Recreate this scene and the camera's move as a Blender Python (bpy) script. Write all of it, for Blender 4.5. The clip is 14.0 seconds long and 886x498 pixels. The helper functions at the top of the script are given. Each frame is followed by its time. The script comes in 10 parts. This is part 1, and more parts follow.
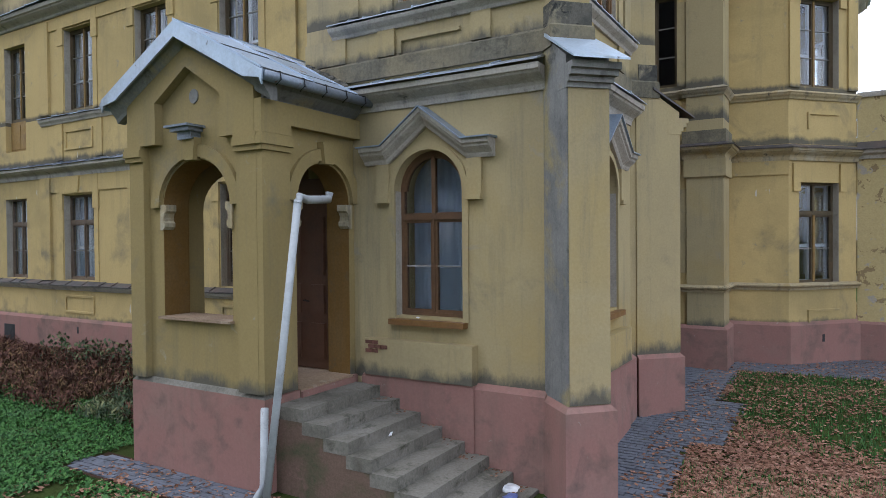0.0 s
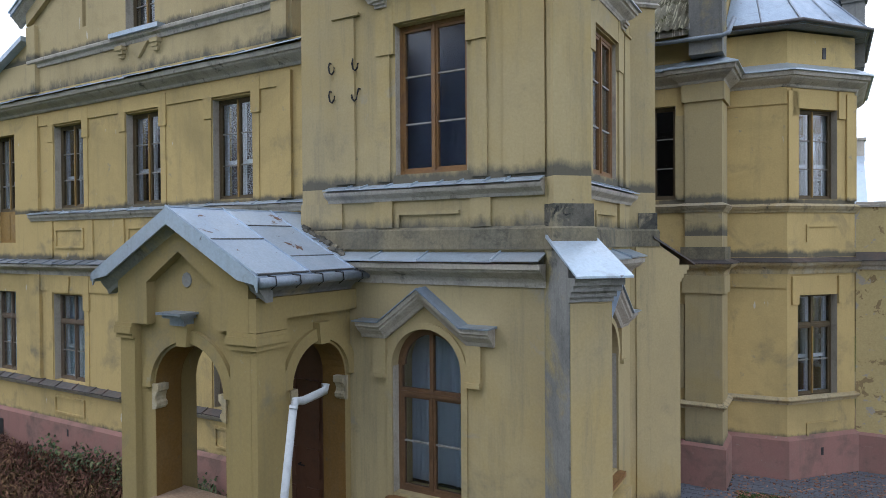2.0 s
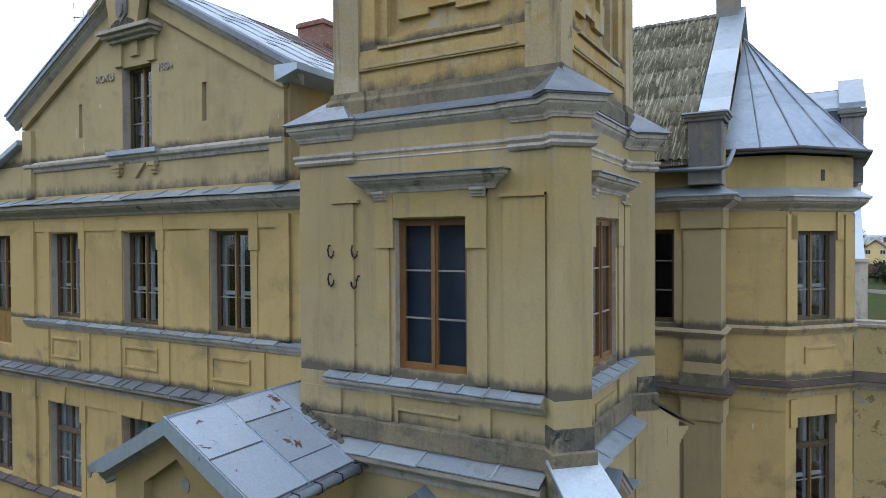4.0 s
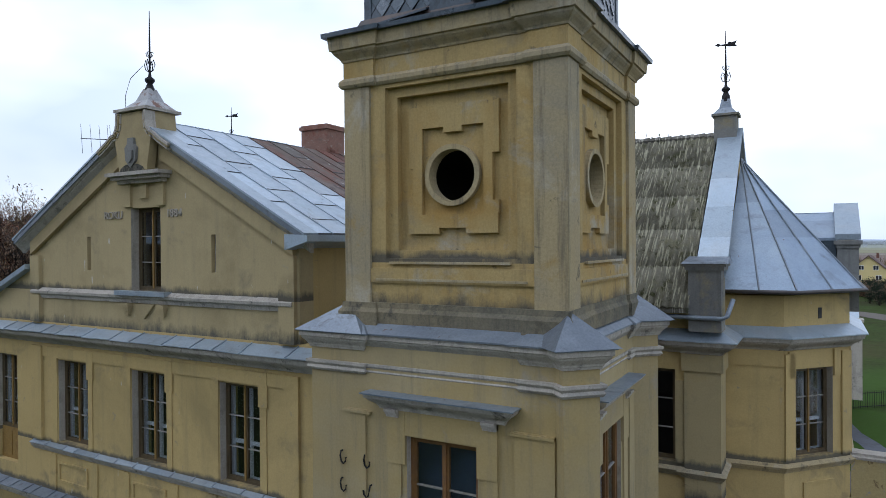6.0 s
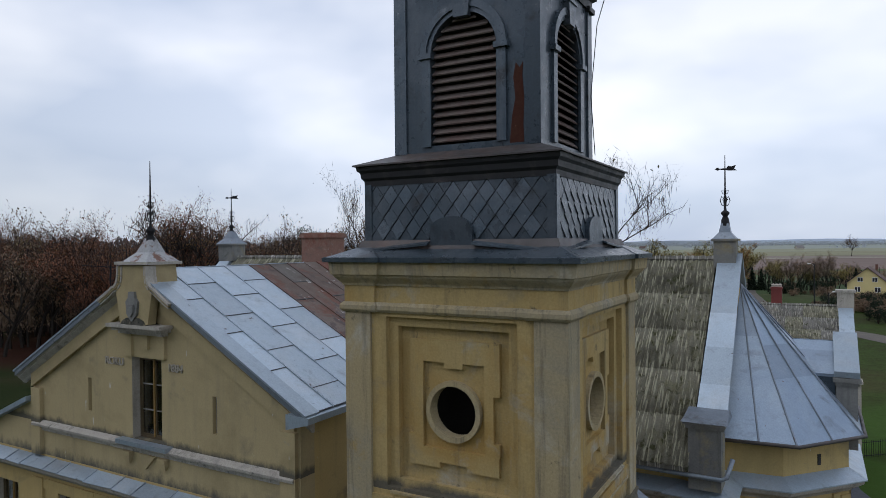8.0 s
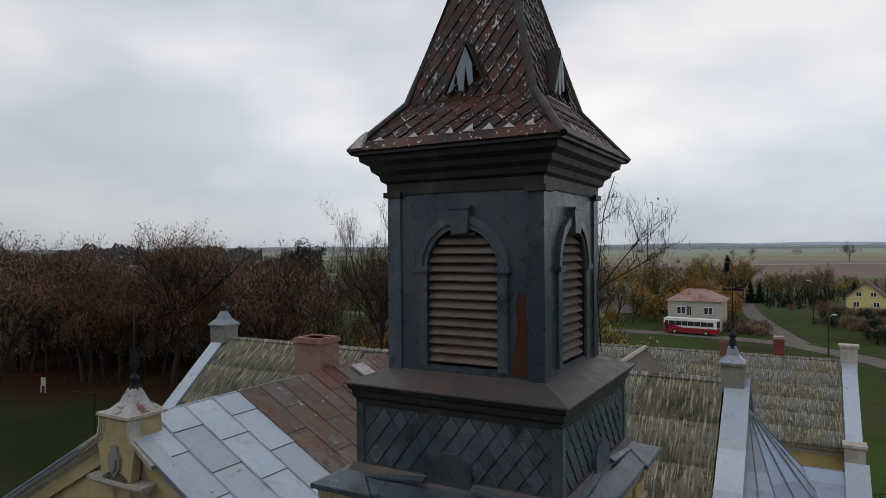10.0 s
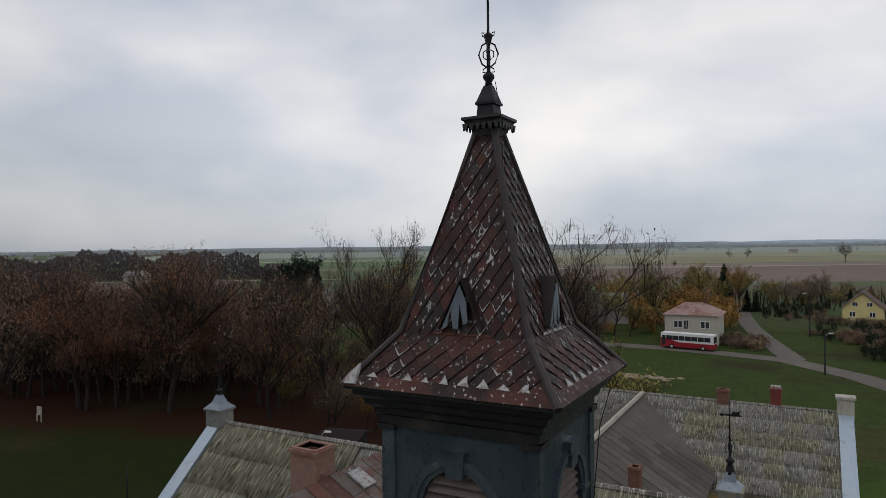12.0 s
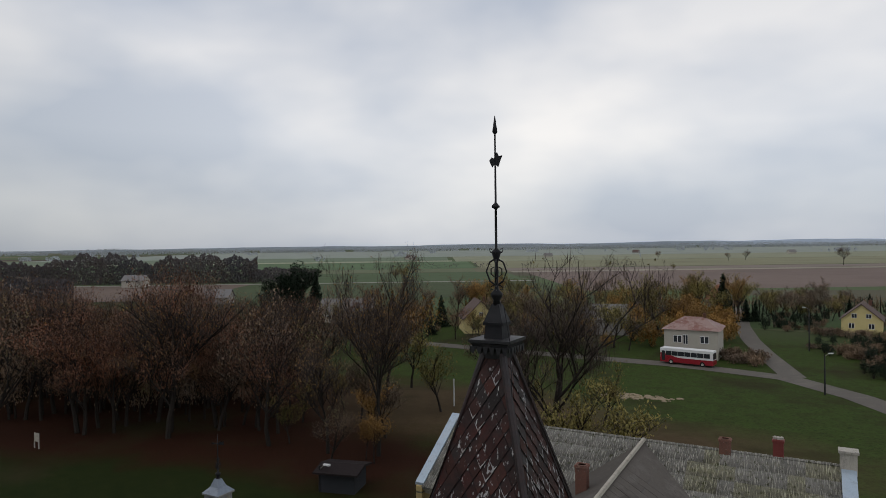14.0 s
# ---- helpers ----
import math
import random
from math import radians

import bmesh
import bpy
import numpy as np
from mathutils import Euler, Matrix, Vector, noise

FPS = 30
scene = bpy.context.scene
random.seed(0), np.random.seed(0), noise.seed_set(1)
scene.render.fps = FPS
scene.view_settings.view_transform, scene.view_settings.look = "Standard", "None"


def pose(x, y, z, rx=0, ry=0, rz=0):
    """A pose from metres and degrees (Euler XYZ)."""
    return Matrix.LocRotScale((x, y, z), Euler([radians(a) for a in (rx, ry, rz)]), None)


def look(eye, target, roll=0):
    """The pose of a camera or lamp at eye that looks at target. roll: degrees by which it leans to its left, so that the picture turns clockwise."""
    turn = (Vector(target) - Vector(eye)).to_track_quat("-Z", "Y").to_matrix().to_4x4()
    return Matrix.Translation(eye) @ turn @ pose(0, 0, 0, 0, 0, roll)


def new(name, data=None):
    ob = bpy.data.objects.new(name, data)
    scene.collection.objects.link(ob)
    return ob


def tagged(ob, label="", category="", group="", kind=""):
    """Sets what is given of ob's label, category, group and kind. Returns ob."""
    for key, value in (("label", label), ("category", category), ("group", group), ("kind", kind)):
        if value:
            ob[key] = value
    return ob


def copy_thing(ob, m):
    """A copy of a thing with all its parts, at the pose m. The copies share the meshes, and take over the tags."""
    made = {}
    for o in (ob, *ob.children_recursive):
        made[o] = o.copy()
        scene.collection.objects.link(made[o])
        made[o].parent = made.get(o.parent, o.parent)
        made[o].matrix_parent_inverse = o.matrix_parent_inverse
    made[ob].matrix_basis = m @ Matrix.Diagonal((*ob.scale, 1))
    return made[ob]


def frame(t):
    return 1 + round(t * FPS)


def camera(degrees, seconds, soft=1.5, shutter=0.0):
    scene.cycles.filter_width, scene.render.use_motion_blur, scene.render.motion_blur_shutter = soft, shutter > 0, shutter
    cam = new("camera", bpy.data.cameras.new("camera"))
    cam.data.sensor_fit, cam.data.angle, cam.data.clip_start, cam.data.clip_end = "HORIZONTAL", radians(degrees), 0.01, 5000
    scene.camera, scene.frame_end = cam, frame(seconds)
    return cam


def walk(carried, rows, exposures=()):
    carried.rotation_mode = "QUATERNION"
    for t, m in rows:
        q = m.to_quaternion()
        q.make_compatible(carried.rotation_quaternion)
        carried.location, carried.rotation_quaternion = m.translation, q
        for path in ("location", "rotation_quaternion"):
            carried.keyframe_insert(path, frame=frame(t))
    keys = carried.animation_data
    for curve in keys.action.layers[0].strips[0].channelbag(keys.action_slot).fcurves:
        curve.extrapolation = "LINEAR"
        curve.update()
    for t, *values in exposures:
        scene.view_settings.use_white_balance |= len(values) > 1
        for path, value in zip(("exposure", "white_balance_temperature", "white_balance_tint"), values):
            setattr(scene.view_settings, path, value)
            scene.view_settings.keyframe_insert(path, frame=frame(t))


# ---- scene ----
cam = camera(68.0, 14.0, 0.65)
PATH = [
    (0, (0.066, -0.08, 3.235), (-0.963, 1.635, 3.206), -0.5),
    (0.5, (-0.001, 0.073, 3.727), (-1.024, 1.792, 3.7), -0.5),
    (1, (-0.062, 0.105, 4.306), (-1.081, 1.827, 4.279), -0.5),
    (1.5, (-0.086, 0.075, 4.984), (-1.101, 1.799, 4.959), -0.4),
    (2, (-0.082, 0.064, 5.708), (-1.093, 1.789, 5.685), -0.4),
    (2.5, (-0.081, 0.106, 6.424), (-1.089, 1.834, 6.4), -0.4),
    (3, (-0.097, 0.174, 7.1), (-1.103, 1.903, 7.071), -0.4),
    (3.2, (-0.103, 0.192, 7.37), (-1.109, 1.92, 7.338), -0.4),
    (5.3, (-0.206, -0.105, 10.354), (-1.197, 1.632, 10.341), -0.3),
    (5.5, (-0.21, -0.12, 10.677), (-1.201, 1.617, 10.664), -0.4),
    (6, (-0.213, -0.176, 11.495), (-1.202, 1.562, 11.483), -0.4),
    (6.5, (-0.184, -0.237, 12.345), (-1.174, 1.5, 12.329), -0.4),
    (7, (-0.152, -0.331, 13.206), (-1.139, 1.409, 13.191), -0.5),
    (7.5, (-0.132, -0.364, 14.078), (-1.119, 1.375, 14.065), -0.5),
    (8, (-0.204, -0.189, 14.913), (-1.191, 1.55, 14.899), -0.5),
    (8.5, (-0.354, 0.262, 15.725), (-1.341, 2.002, 15.709), -0.5),
    (8.7, (-0.393, 0.411, 16.036), (-1.38, 2.151, 16.021), -0.5),
    (10.8, (-0.5, 0.368, 19.44), (-1.476, 2.113, 19.434), -0.5),
    (11, (-0.497, 0.348, 19.78), (-1.473, 2.094, 19.772), -0.6),
    (11.5, (-0.52, 0.458, 20.617), (-1.493, 2.205, 20.608), -0.6),
    (12, (-0.49, 0.539, 21.471), (-1.464, 2.286, 21.46), -0.7),
    (12.5, (-0.447, 0.59, 22.332), (-1.421, 2.336, 22.32), -0.7),
    (13, (-0.496, 0.654, 23.179), (-1.472, 2.399, 23.169), -0.7),
    (13.5, (-0.596, 0.702, 24.009), (-1.572, 2.448, 23.998), -0.7),
    (14, (-0.729, 0.808, 24.796), (-1.699, 2.557, 24.781), -0.7),
]
EXPOSURES = [(0.0, 0.64, 5920, 13), (1.5, 0.6, 5920, 12.5), (3.2, 0.54, 5920, 12), (5.3, 0.08, 5800, 11), (6.5, -0.25, 5850, 12), (7.5, -0.5, 5900, 12), (8.7, -0.66, 6400, 13), (10.8, -0.82, 6650, 11), (14.0, -0.88, 6600, 11)]
walk(cam, [(t, look(eye, target, roll)) for t, eye, target, roll in PATH], EXPOSURES)

# ---- world and sun: a bright overcast autumn sky ----
SUN_EL, SUN_AZ = radians(44), radians(222)
world = bpy.data.worlds.new("overcast_sky")
scene.world = world
world.use_nodes = True
wn, wl = world.node_tree.nodes, world.node_tree.links
wn.clear()
w_out, w_bg = wn.new("ShaderNodeOutputWorld"), wn.new("ShaderNodeBackground")
w_sky = wn.new("ShaderNodeTexSky")
w_sky.sky_type, w_sky.sun_disc = "NISHITA", False
w_sky.sun_elevation, w_sky.sun_rotation = SUN_EL, SUN_AZ
w_co, w_map = wn.new("ShaderNodeTexCoord"), wn.new("ShaderNodeMapping")
w_map.inputs["Scale"].default_value = (1.0, 1.0, 2.1)
w_noise, w_ramp = wn.new("ShaderNodeTexNoise"), wn.new("ShaderNodeValToRGB")
w_noise.inputs["Scale"].default_value, w_noise.inputs["Detail"].default_value = 2.3, 4.0
w_noise.inputs["Roughness"].default_value, w_noise.inputs["Distortion"].default_value = 0.46, 0.1
w_ramp.color_ramp.elements[0].position, w_ramp.color_ramp.elements[0].color = 0.37, (0.66, 0.71, 0.785, 1)
w_ramp.color_ramp.elements[1].position, w_ramp.color_ramp.elements[1].color = 0.62, (1.05, 1.035, 1.01, 1)
w_mix, w_scale = wn.new("ShaderNodeMixRGB"), wn.new("ShaderNodeMixRGB")
w_scale.blend_type, w_scale.inputs["Fac"].default_value = "MULTIPLY", 1.0
w_scale.inputs["Color2"].default_value = (0.1, 0.1, 0.1, 1)
w_mix.inputs["Fac"].default_value = 0.88
wl.new(w_co.outputs["Generated"], w_map.inputs["Vector"])
wl.new(w_map.outputs["Vector"], w_noise.inputs["Vector"])
wl.new(w_noise.outputs["Fac"], w_ramp.inputs["Fac"])
wl.new(w_sky.outputs["Color"], w_scale.inputs["Color1"])
wl.new(w_scale.outputs["Color"], w_mix.inputs["Color1"])
# the cloud layer is brightest low down and thicker overhead
w_xyz, w_grad, w_mul = wn.new("ShaderNodeSeparateXYZ"), wn.new("ShaderNodeValToRGB"), wn.new("ShaderNodeMixRGB")
w_mul.blend_type, w_mul.inputs["Fac"].default_value = "MULTIPLY", 1.0
for w_el, (w_p, w_c) in zip([*w_grad.color_ramp.elements, w_grad.color_ramp.elements.new(0.3), w_grad.color_ramp.elements.new(0.55)], ((0.0, (0.71, 0.75, 0.81)), (1.0, (0.40, 0.44, 0.51)), (0.16, (1.0, 1.0, 1.0)), (0.5, (0.66, 0.70, 0.77)))):
    w_el.position, w_el.color = w_p, (*w_c, 1)
wl.new(w_co.outputs["Generated"], w_xyz.inputs["Vector"])
wl.new(w_xyz.outputs["Z"], w_grad.inputs["Fac"])
wl.new(w_ramp.outputs["Color"], w_mul.inputs["Color1"])
wl.new(w_grad.outputs["Color"], w_mul.inputs["Color2"])
# the cover is thicker low in the west
w_dot, w_west, w_mul2 = wn.new("ShaderNodeVectorMath"), wn.new("ShaderNodeValToRGB"), wn.new("ShaderNodeMixRGB")
w_dot.operation, w_dot.inputs[1].default_value = "DOT_PRODUCT", (-0.873, -0.487, -1.1)
w_mul2.blend_type, w_mul2.inputs["Fac"].default_value = "MULTIPLY", 1.0
w_west.color_ramp.elements[0].position, w_west.color_ramp.elements[0].color = 0.05, (1, 1, 1, 1)
w_west.color_ramp.elements[1].position, w_west.color_ramp.elements[1].color = 0.55, (0.62, 0.645, 0.67, 1)
wl.new(w_co.outputs["Generated"], w_dot.inputs[0])
wl.new(w_dot.outputs["Value"], w_west.inputs["Fac"])
wl.new(w_mul.outputs["Color"], w_mul2.inputs["Color1"])
wl.new(w_west.outputs["Color"], w_mul2.inputs["Color2"])
wl.new(w_mul2.outputs["Color"], w_mix.inputs["Color2"])
wl.new(w_mix.outputs["Color"], w_bg.inputs["Color"])
wl.new(w_bg.outputs["Background"], w_out.inputs["Surface"])
w_bg.inputs["Strength"].default_value = 1.75
sun_data = bpy.data.lights.new("sun", "SUN")
sun_data.energy, sun_data.angle, sun_data.color = 0.4, radians(30), (1.0, 0.96, 0.9)
sun = new("sun", sun_data)
sun.matrix_basis = look((-30, -34, 44), (0, 0, 0))

# ---- materials ----
def ramp_node(nt, stops):
    r = nt.nodes.new("ShaderNodeValToRGB")
    els = r.color_ramp.elements
    while len(els) < len(stops):
        els.new(0.5)
    for e, (p, c) in zip(els, stops):
        e.position, e.color = p, (*c, 1)
    return r


def noise_node(nt, vec, scale, detail=5, rough=0.6, dist=0.0):
    n = nt.nodes.new("ShaderNodeTexNoise")
    n.inputs["Scale"].default_value, n.inputs["Detail"].default_value = scale, detail
    n.inputs["Roughness"].default_value, n.inputs["Distortion"].default_value = rough, dist
    nt.links.new(vec, n.inputs["Vector"])
    return n.outputs["Fac"]


def mixed(nt, fac, a, b, mode="MIX"):
    m = nt.nodes.new("ShaderNodeMixRGB")
    m.blend_type = mode
    for key, v in (("Fac", fac), ("Color1", a), ("Color2", b)):
        if isinstance(v, (int, float)):
            m.inputs[key].default_value = v
        elif isinstance(v, tuple):
            m.inputs[key].default_value = (*v, 1)
        else:
            nt.links.new(v, m.inputs[key])
    return m.outputs["Color"]


def surface(name, base, rough=0.85, metal=0.0, big=(), fine=0.12, scale=1.0, bump=0.3, streak=0.0, streak_colour=(0.1, 0.1, 0.09), piece=0.0, run=(3.5, 3.5, 0.28), fleck=None, tide=(), tide_colour=(0.09, 0.088, 0.075)):
    """A weathered surface. big: (scale, low, high, colour) stains; fine: strength of the grain; streak: vertical run marks; piece: variation from piece to piece."""
    m = bpy.data.materials.new(name)
    m.use_nodes = True
    nt = m.node_tree
    bs = nt.nodes["Principled BSDF"]
    co = nt.nodes.new("ShaderNodeNewGeometry")
    pos = co.outputs["Position"]
    col = mixed(nt, noise_node(nt, pos, 0.9 * scale, 4), tuple(c * 0.9 for c in base), tuple(min(1, c * 1.1) for c in base))
    for s, lo, hi, c in big:
        r = ramp_node(nt, [(lo, (0, 0, 0)), (hi, (1, 1, 1))])
        nt.links.new(noise_node(nt, pos, s, 6, 0.65, 0.4), r.inputs["Fac"])
        col = mixed(nt, r.outputs["Color"], col, c)
    if streak:
        mp = nt.nodes.new("ShaderNodeMapping")
        mp.inputs["Scale"].default_value = run
        nt.links.new(pos, mp.inputs["Vector"])
        r = ramp_node(nt, [(0.52, (0, 0, 0)), (0.78, (streak, streak, streak))])
        nt.links.new(noise_node(nt, mp.outputs["Vector"], 1.3, 6, 0.7), r.inputs["Fac"])
        col = mixed(nt, r.outputs["Color"], col, streak_colour)
    for z0, hgt in tide:
        # grime splashed up above a ledge, with a ragged upper edge
        xyz = nt.nodes.new("ShaderNodeSeparateXYZ")
        nt.links.new(pos, xyz.inputs["Vector"])
        mr = nt.nodes.new("ShaderNodeMapRange")
        mr.inputs["From Min"].default_value, mr.inputs["From Max"].default_value = z0, z0 + hgt
        mr.inputs["To Min"].default_value, mr.inputs["To Max"].default_value = 0.42, -0.3
        nt.links.new(xyz.outputs["Z"], mr.inputs["Value"])
        up = nt.nodes.new("ShaderNodeMath")
        up.operation = "GREATER_THAN"
        nt.links.new(xyz.outputs["Z"], up.inputs[0])
        up.inputs[1].default_value = z0 - 0.06
        ad = nt.nodes.new("ShaderNodeMath")
        ad.operation = "ADD"
        mp = nt.nodes.new("ShaderNodeMapping")
        mp.inputs["Scale"].default_value = (1.0, 1.0, 0.45)
        nt.links.new(pos, mp.inputs["Vector"])
        nt.links.new(noise_node(nt, mp.outputs["Vector"], 2.6, 6, 0.7), ad.inputs[0])
        nt.links.new(mr.outputs["Result"], ad.inputs[1])
        r = ramp_node(nt, [(0.56, (0, 0, 0)), (0.86, (0.9, 0.9, 0.9))])
        nt.links.new(ad.outputs[0], r.inputs["Fac"])
        mk = nt.nodes.new("ShaderNodeMath")
        mk.operation = "MULTIPLY"
        nt.links.new(r.outputs["Color"], mk.inputs[0])
        nt.links.new(up.outputs[0], mk.inputs[1])
        col = mixed(nt, mk.outputs[0], col, tide_colour)
    if fleck:
        fs, lo, hi, fcol, squash = fleck
        mp = nt.nodes.new("ShaderNodeMapping")
        mp.inputs["Scale"].default_value = squash
        nt.links.new(pos, mp.inputs["Vector"])
        r = ramp_node(nt, [(lo, (0, 0, 0)), (hi, (1, 1, 1))])
        nt.links.new(noise_node(nt, mp.outputs["Vector"], fs, 3, 0.5), r.inputs["Fac"])
        col = mixed(nt, r.outputs["Color"], col, fcol)
    grain = noise_node(nt, pos, 28 * scale, 5, 0.7)
    gr = ramp_node(nt, [(0.25, (1 - fine * 2,) * 3), (0.75, (1 + fine,) * 3)])
    nt.links.new(grain, gr.inputs["Fac"])
    col = mixed(nt, 1.0, col, gr.outputs["Color"], "MULTIPLY")
    if piece:
        oi = nt.nodes.new("ShaderNodeObjectInfo")
        pr = ramp_node(nt, [(0.0, (1 - piece,) * 3), (1.0, (1 + piece,) * 3)])
        nt.links.new(oi.outputs["Random"], pr.inputs["Fac"])
        col = mixed(nt, 1.0, col, pr.outputs["Color"], "MULTIPLY")
    nt.links.new(col, bs.inputs["Base Color"])
    rr = ramp_node(nt, [(0.3, (max(0, rough - 0.12),) * 3), (0.7, (min(1, rough + 0.1),) * 3)])
    nt.links.new(noise_node(nt, pos, 5 * scale, 4), rr.inputs["Fac"])
    nt.links.new(rr.outputs["Color"], bs.inputs["Roughness"])
    bs.inputs["Metallic"].default_value = metal
    if rough >= 0.85:
        bs.inputs["Specular IOR Level"].default_value = 0.12
    if bump:
        b = nt.nodes.new("ShaderNodeBump")
        b.inputs["Strength"].default_value, b.inputs["Distance"].default_value = bump, 0.01
        nt.links.new(noise_node(nt, pos, 14 * scale, 6, 0.7), b.inputs["Height"])
        nt.links.new(b.outputs["Normal"], bs.inputs["Normal"])
    return m


M_YELLOW = surface("ochre_plaster", (0.475, 0.358, 0.158), 0.9, big=((0.3, 0.48, 0.7, (0.335, 0.26, 0.12)), (1.1, 0.56, 0.76, (0.21, 0.18, 0.115)), (3.5, 0.64, 0.74, (0.27, 0.24, 0.17))), fine=0.06, streak=0.45, streak_colour=(0.24, 0.205, 0.12), bump=0.25, fleck=(6.0, 0.735, 0.75, (0.5, 0.47, 0.38), (1.5, 1.5, 0.35)), tide=((1.25, 0.28), (5.36, 0.25), (6.56, 0.2)))
# darker, more olive ochre than the range walls, with tide grime above the plinth
M_PORCH = surface("dark_olive_ochre_plaster", (0.285, 0.22, 0.096), 0.9, big=((0.4, 0.46, 0.7, (0.26, 0.205, 0.1)), (1.2, 0.56, 0.74, (0.2, 0.17, 0.105)), (3.5, 0.64, 0.74, (0.30, 0.27, 0.19))), fine=0.055, streak=0.5, streak_colour=(0.17, 0.15, 0.095), bump=0.22, tide=((1.25, 0.45),))
M_TOWER = surface("weathered_ochre_plaster", (0.385, 0.315, 0.172), 0.9, big=((0.28, 0.47, 0.62, (0.37, 0.285, 0.13)), (0.45, 0.46, 0.7, (0.315, 0.262, 0.155)), (1.3, 0.6, 0.8, (0.22, 0.195, 0.135)), (2.4, 0.7, 0.78, (0.10, 0.098, 0.08)), (0.8, 0.62, 0.72, (0.30, 0.28, 0.235))), fine=0.065, streak=0.6, streak_colour=(0.17, 0.16, 0.125), bump=0.28, tide=((1.25, 0.4), (5.85, 0.4), (6.56, 0.3), (10.55, 0.4)))
M_GABLE = surface("faded_ochre_plaster", (0.42, 0.342, 0.19), 0.9, big=((0.4, 0.48, 0.72, (0.265, 0.215, 0.118)), (1.2, 0.6, 0.8, (0.22, 0.195, 0.135)), (4.0, 0.66, 0.73, (0.36, 0.32, 0.22))), fine=0.06, streak=0.4, streak_colour=(0.22, 0.2, 0.14), bump=0.25, fleck=(6.0, 0.73, 0.745, (0.52, 0.49, 0.4), (1.5, 1.5, 0.35)), tide=((9.55, 0.55), (10.48, 0.3)))
M_TOWERGREY = surface("dirty_grey_plaster", (0.40, 0.325, 0.185), 0.92, big=((0.5, 0.46, 0.66, (0.31, 0.275, 0.195)), (0.9, 0.54, 0.66, (0.44, 0.4, 0.31)), (1.7, 0.58, 0.7, (0.36, 0.26, 0.11)), (2.6, 0.64, 0.74, (0.085, 0.083, 0.072))), fine=0.12, streak=0.9, streak_colour=(0.085, 0.084, 0.075), run=(5.0, 5.0, 0.3), bump=0.5)
M_CLOCK = surface("deep_stained_ochre_plaster", (0.43, 0.322, 0.142), 0.9, big=((0.6, 0.46, 0.64, (0.38, 0.25, 0.085)), (0.9, 0.57, 0.68, (0.40, 0.36, 0.27)), (1.3, 0.56, 0.74, (0.29, 0.24, 0.15)), (3.0, 0.64, 0.74, (0.1, 0.092, 0.07))), fine=0.1, streak=0.7, streak_colour=(0.13, 0.115, 0.08), bump=0.5, tide=((10.55, 0.5), (11.3, 0.25)))
M_PEEL = surface("peeling_plaster", (0.46, 0.37, 0.18), 0.92, big=((2.0, 0.575, 0.587, (0.26, 0.195, 0.1)), (2.8, 0.6, 0.615, (0.36, 0.33, 0.27)), (0.6, 0.55, 0.7, (0.42, 0.35, 0.22))), fine=0.09, bump=0.6)
M_PINK = surface("pink_plinth_render", (0.275, 0.15, 0.128), 0.92, big=((0.8, 0.48, 0.7, (0.26, 0.16, 0.135)), (1.2, 0.52, 0.68, (0.17, 0.115, 0.095)), (1.7, 0.58, 0.8, (0.12, 0.095, 0.08)), (6.0, 0.66, 0.72, (0.3, 0.24, 0.2))), fine=0.06, streak=0.5, streak_colour=(0.16, 0.125, 0.1), bump=0.25)
M_STONE = surface("grey_cornice_render", (0.44, 0.408, 0.355), 0.92, big=((1.4, 0.52, 0.7, (0.29, 0.28, 0.26)), (3.0, 0.6, 0.72, (0.1, 0.098, 0.09)), (5.0, 0.66, 0.72, (0.33, 0.31, 0.27))), fine=0.13, streak=0.6, streak_colour=(0.1, 0.1, 0.09), bump=0.6)
M_CEMENT = surface("cement_repair", (0.225, 0.225, 0.212), 0.93, big=((1.0, 0.45, 0.7, (0.15, 0.152, 0.148)), (0.8, 0.52, 0.64, (0.3, 0.255, 0.14)), (2.5, 0.6, 0.72, (0.1, 0.1, 0.09))), fine=0.11, streak=0.8, streak_colour=(0.11, 0.112, 0.105), run=(6.0, 6.0, 0.3), bump=0.5)
M_SOOT = surface("mould_black_render", (0.13, 0.122, 0.1), 0.95, big=((2.2, 0.42, 0.6, (0.055, 0.056, 0.05)), (3.2, 0.56, 0.66, (0.25, 0.22, 0.15)), (7.0, 0.58, 0.66, (0.035, 0.036, 0.034))), fine=0.16, bump=0.7, streak=0.7, streak_colour=(0.05, 0.05, 0.046))
M_DAMP = surface("mould_streaked_plaster", (0.22, 0.19, 0.125), 0.93, big=((0.7, 0.44, 0.64, (0.16, 0.148, 0.112)), (1.1, 0.46, 0.72, (0.08, 0.08, 0.068)), (4.0, 0.56, 0.7, (0.09, 0.088, 0.072))), fine=0.16, bump=0.6, streak=0.8, streak_colour=(0.06, 0.06, 0.052))
M_CONC = surface("worn_concrete_steps", (0.20, 0.187, 0.16), 0.92, big=((2.0, 0.46, 0.66, (0.13, 0.122, 0.10)), (3.5, 0.56, 0.7, (0.07, 0.072, 0.05)), (0.9, 0.58, 0.7, (0.25, 0.24, 0.215))), fine=0.16, bump=0.6)
M_TANFLOOR = surface("worn_tan_cement", (0.3, 0.215, 0.145), 0.9, big=((1.2, 0.46, 0.66, (0.22, 0.16, 0.115)), (3.5, 0.58, 0.7, (0.36, 0.3, 0.23))), fine=0.14, bump=0.4)
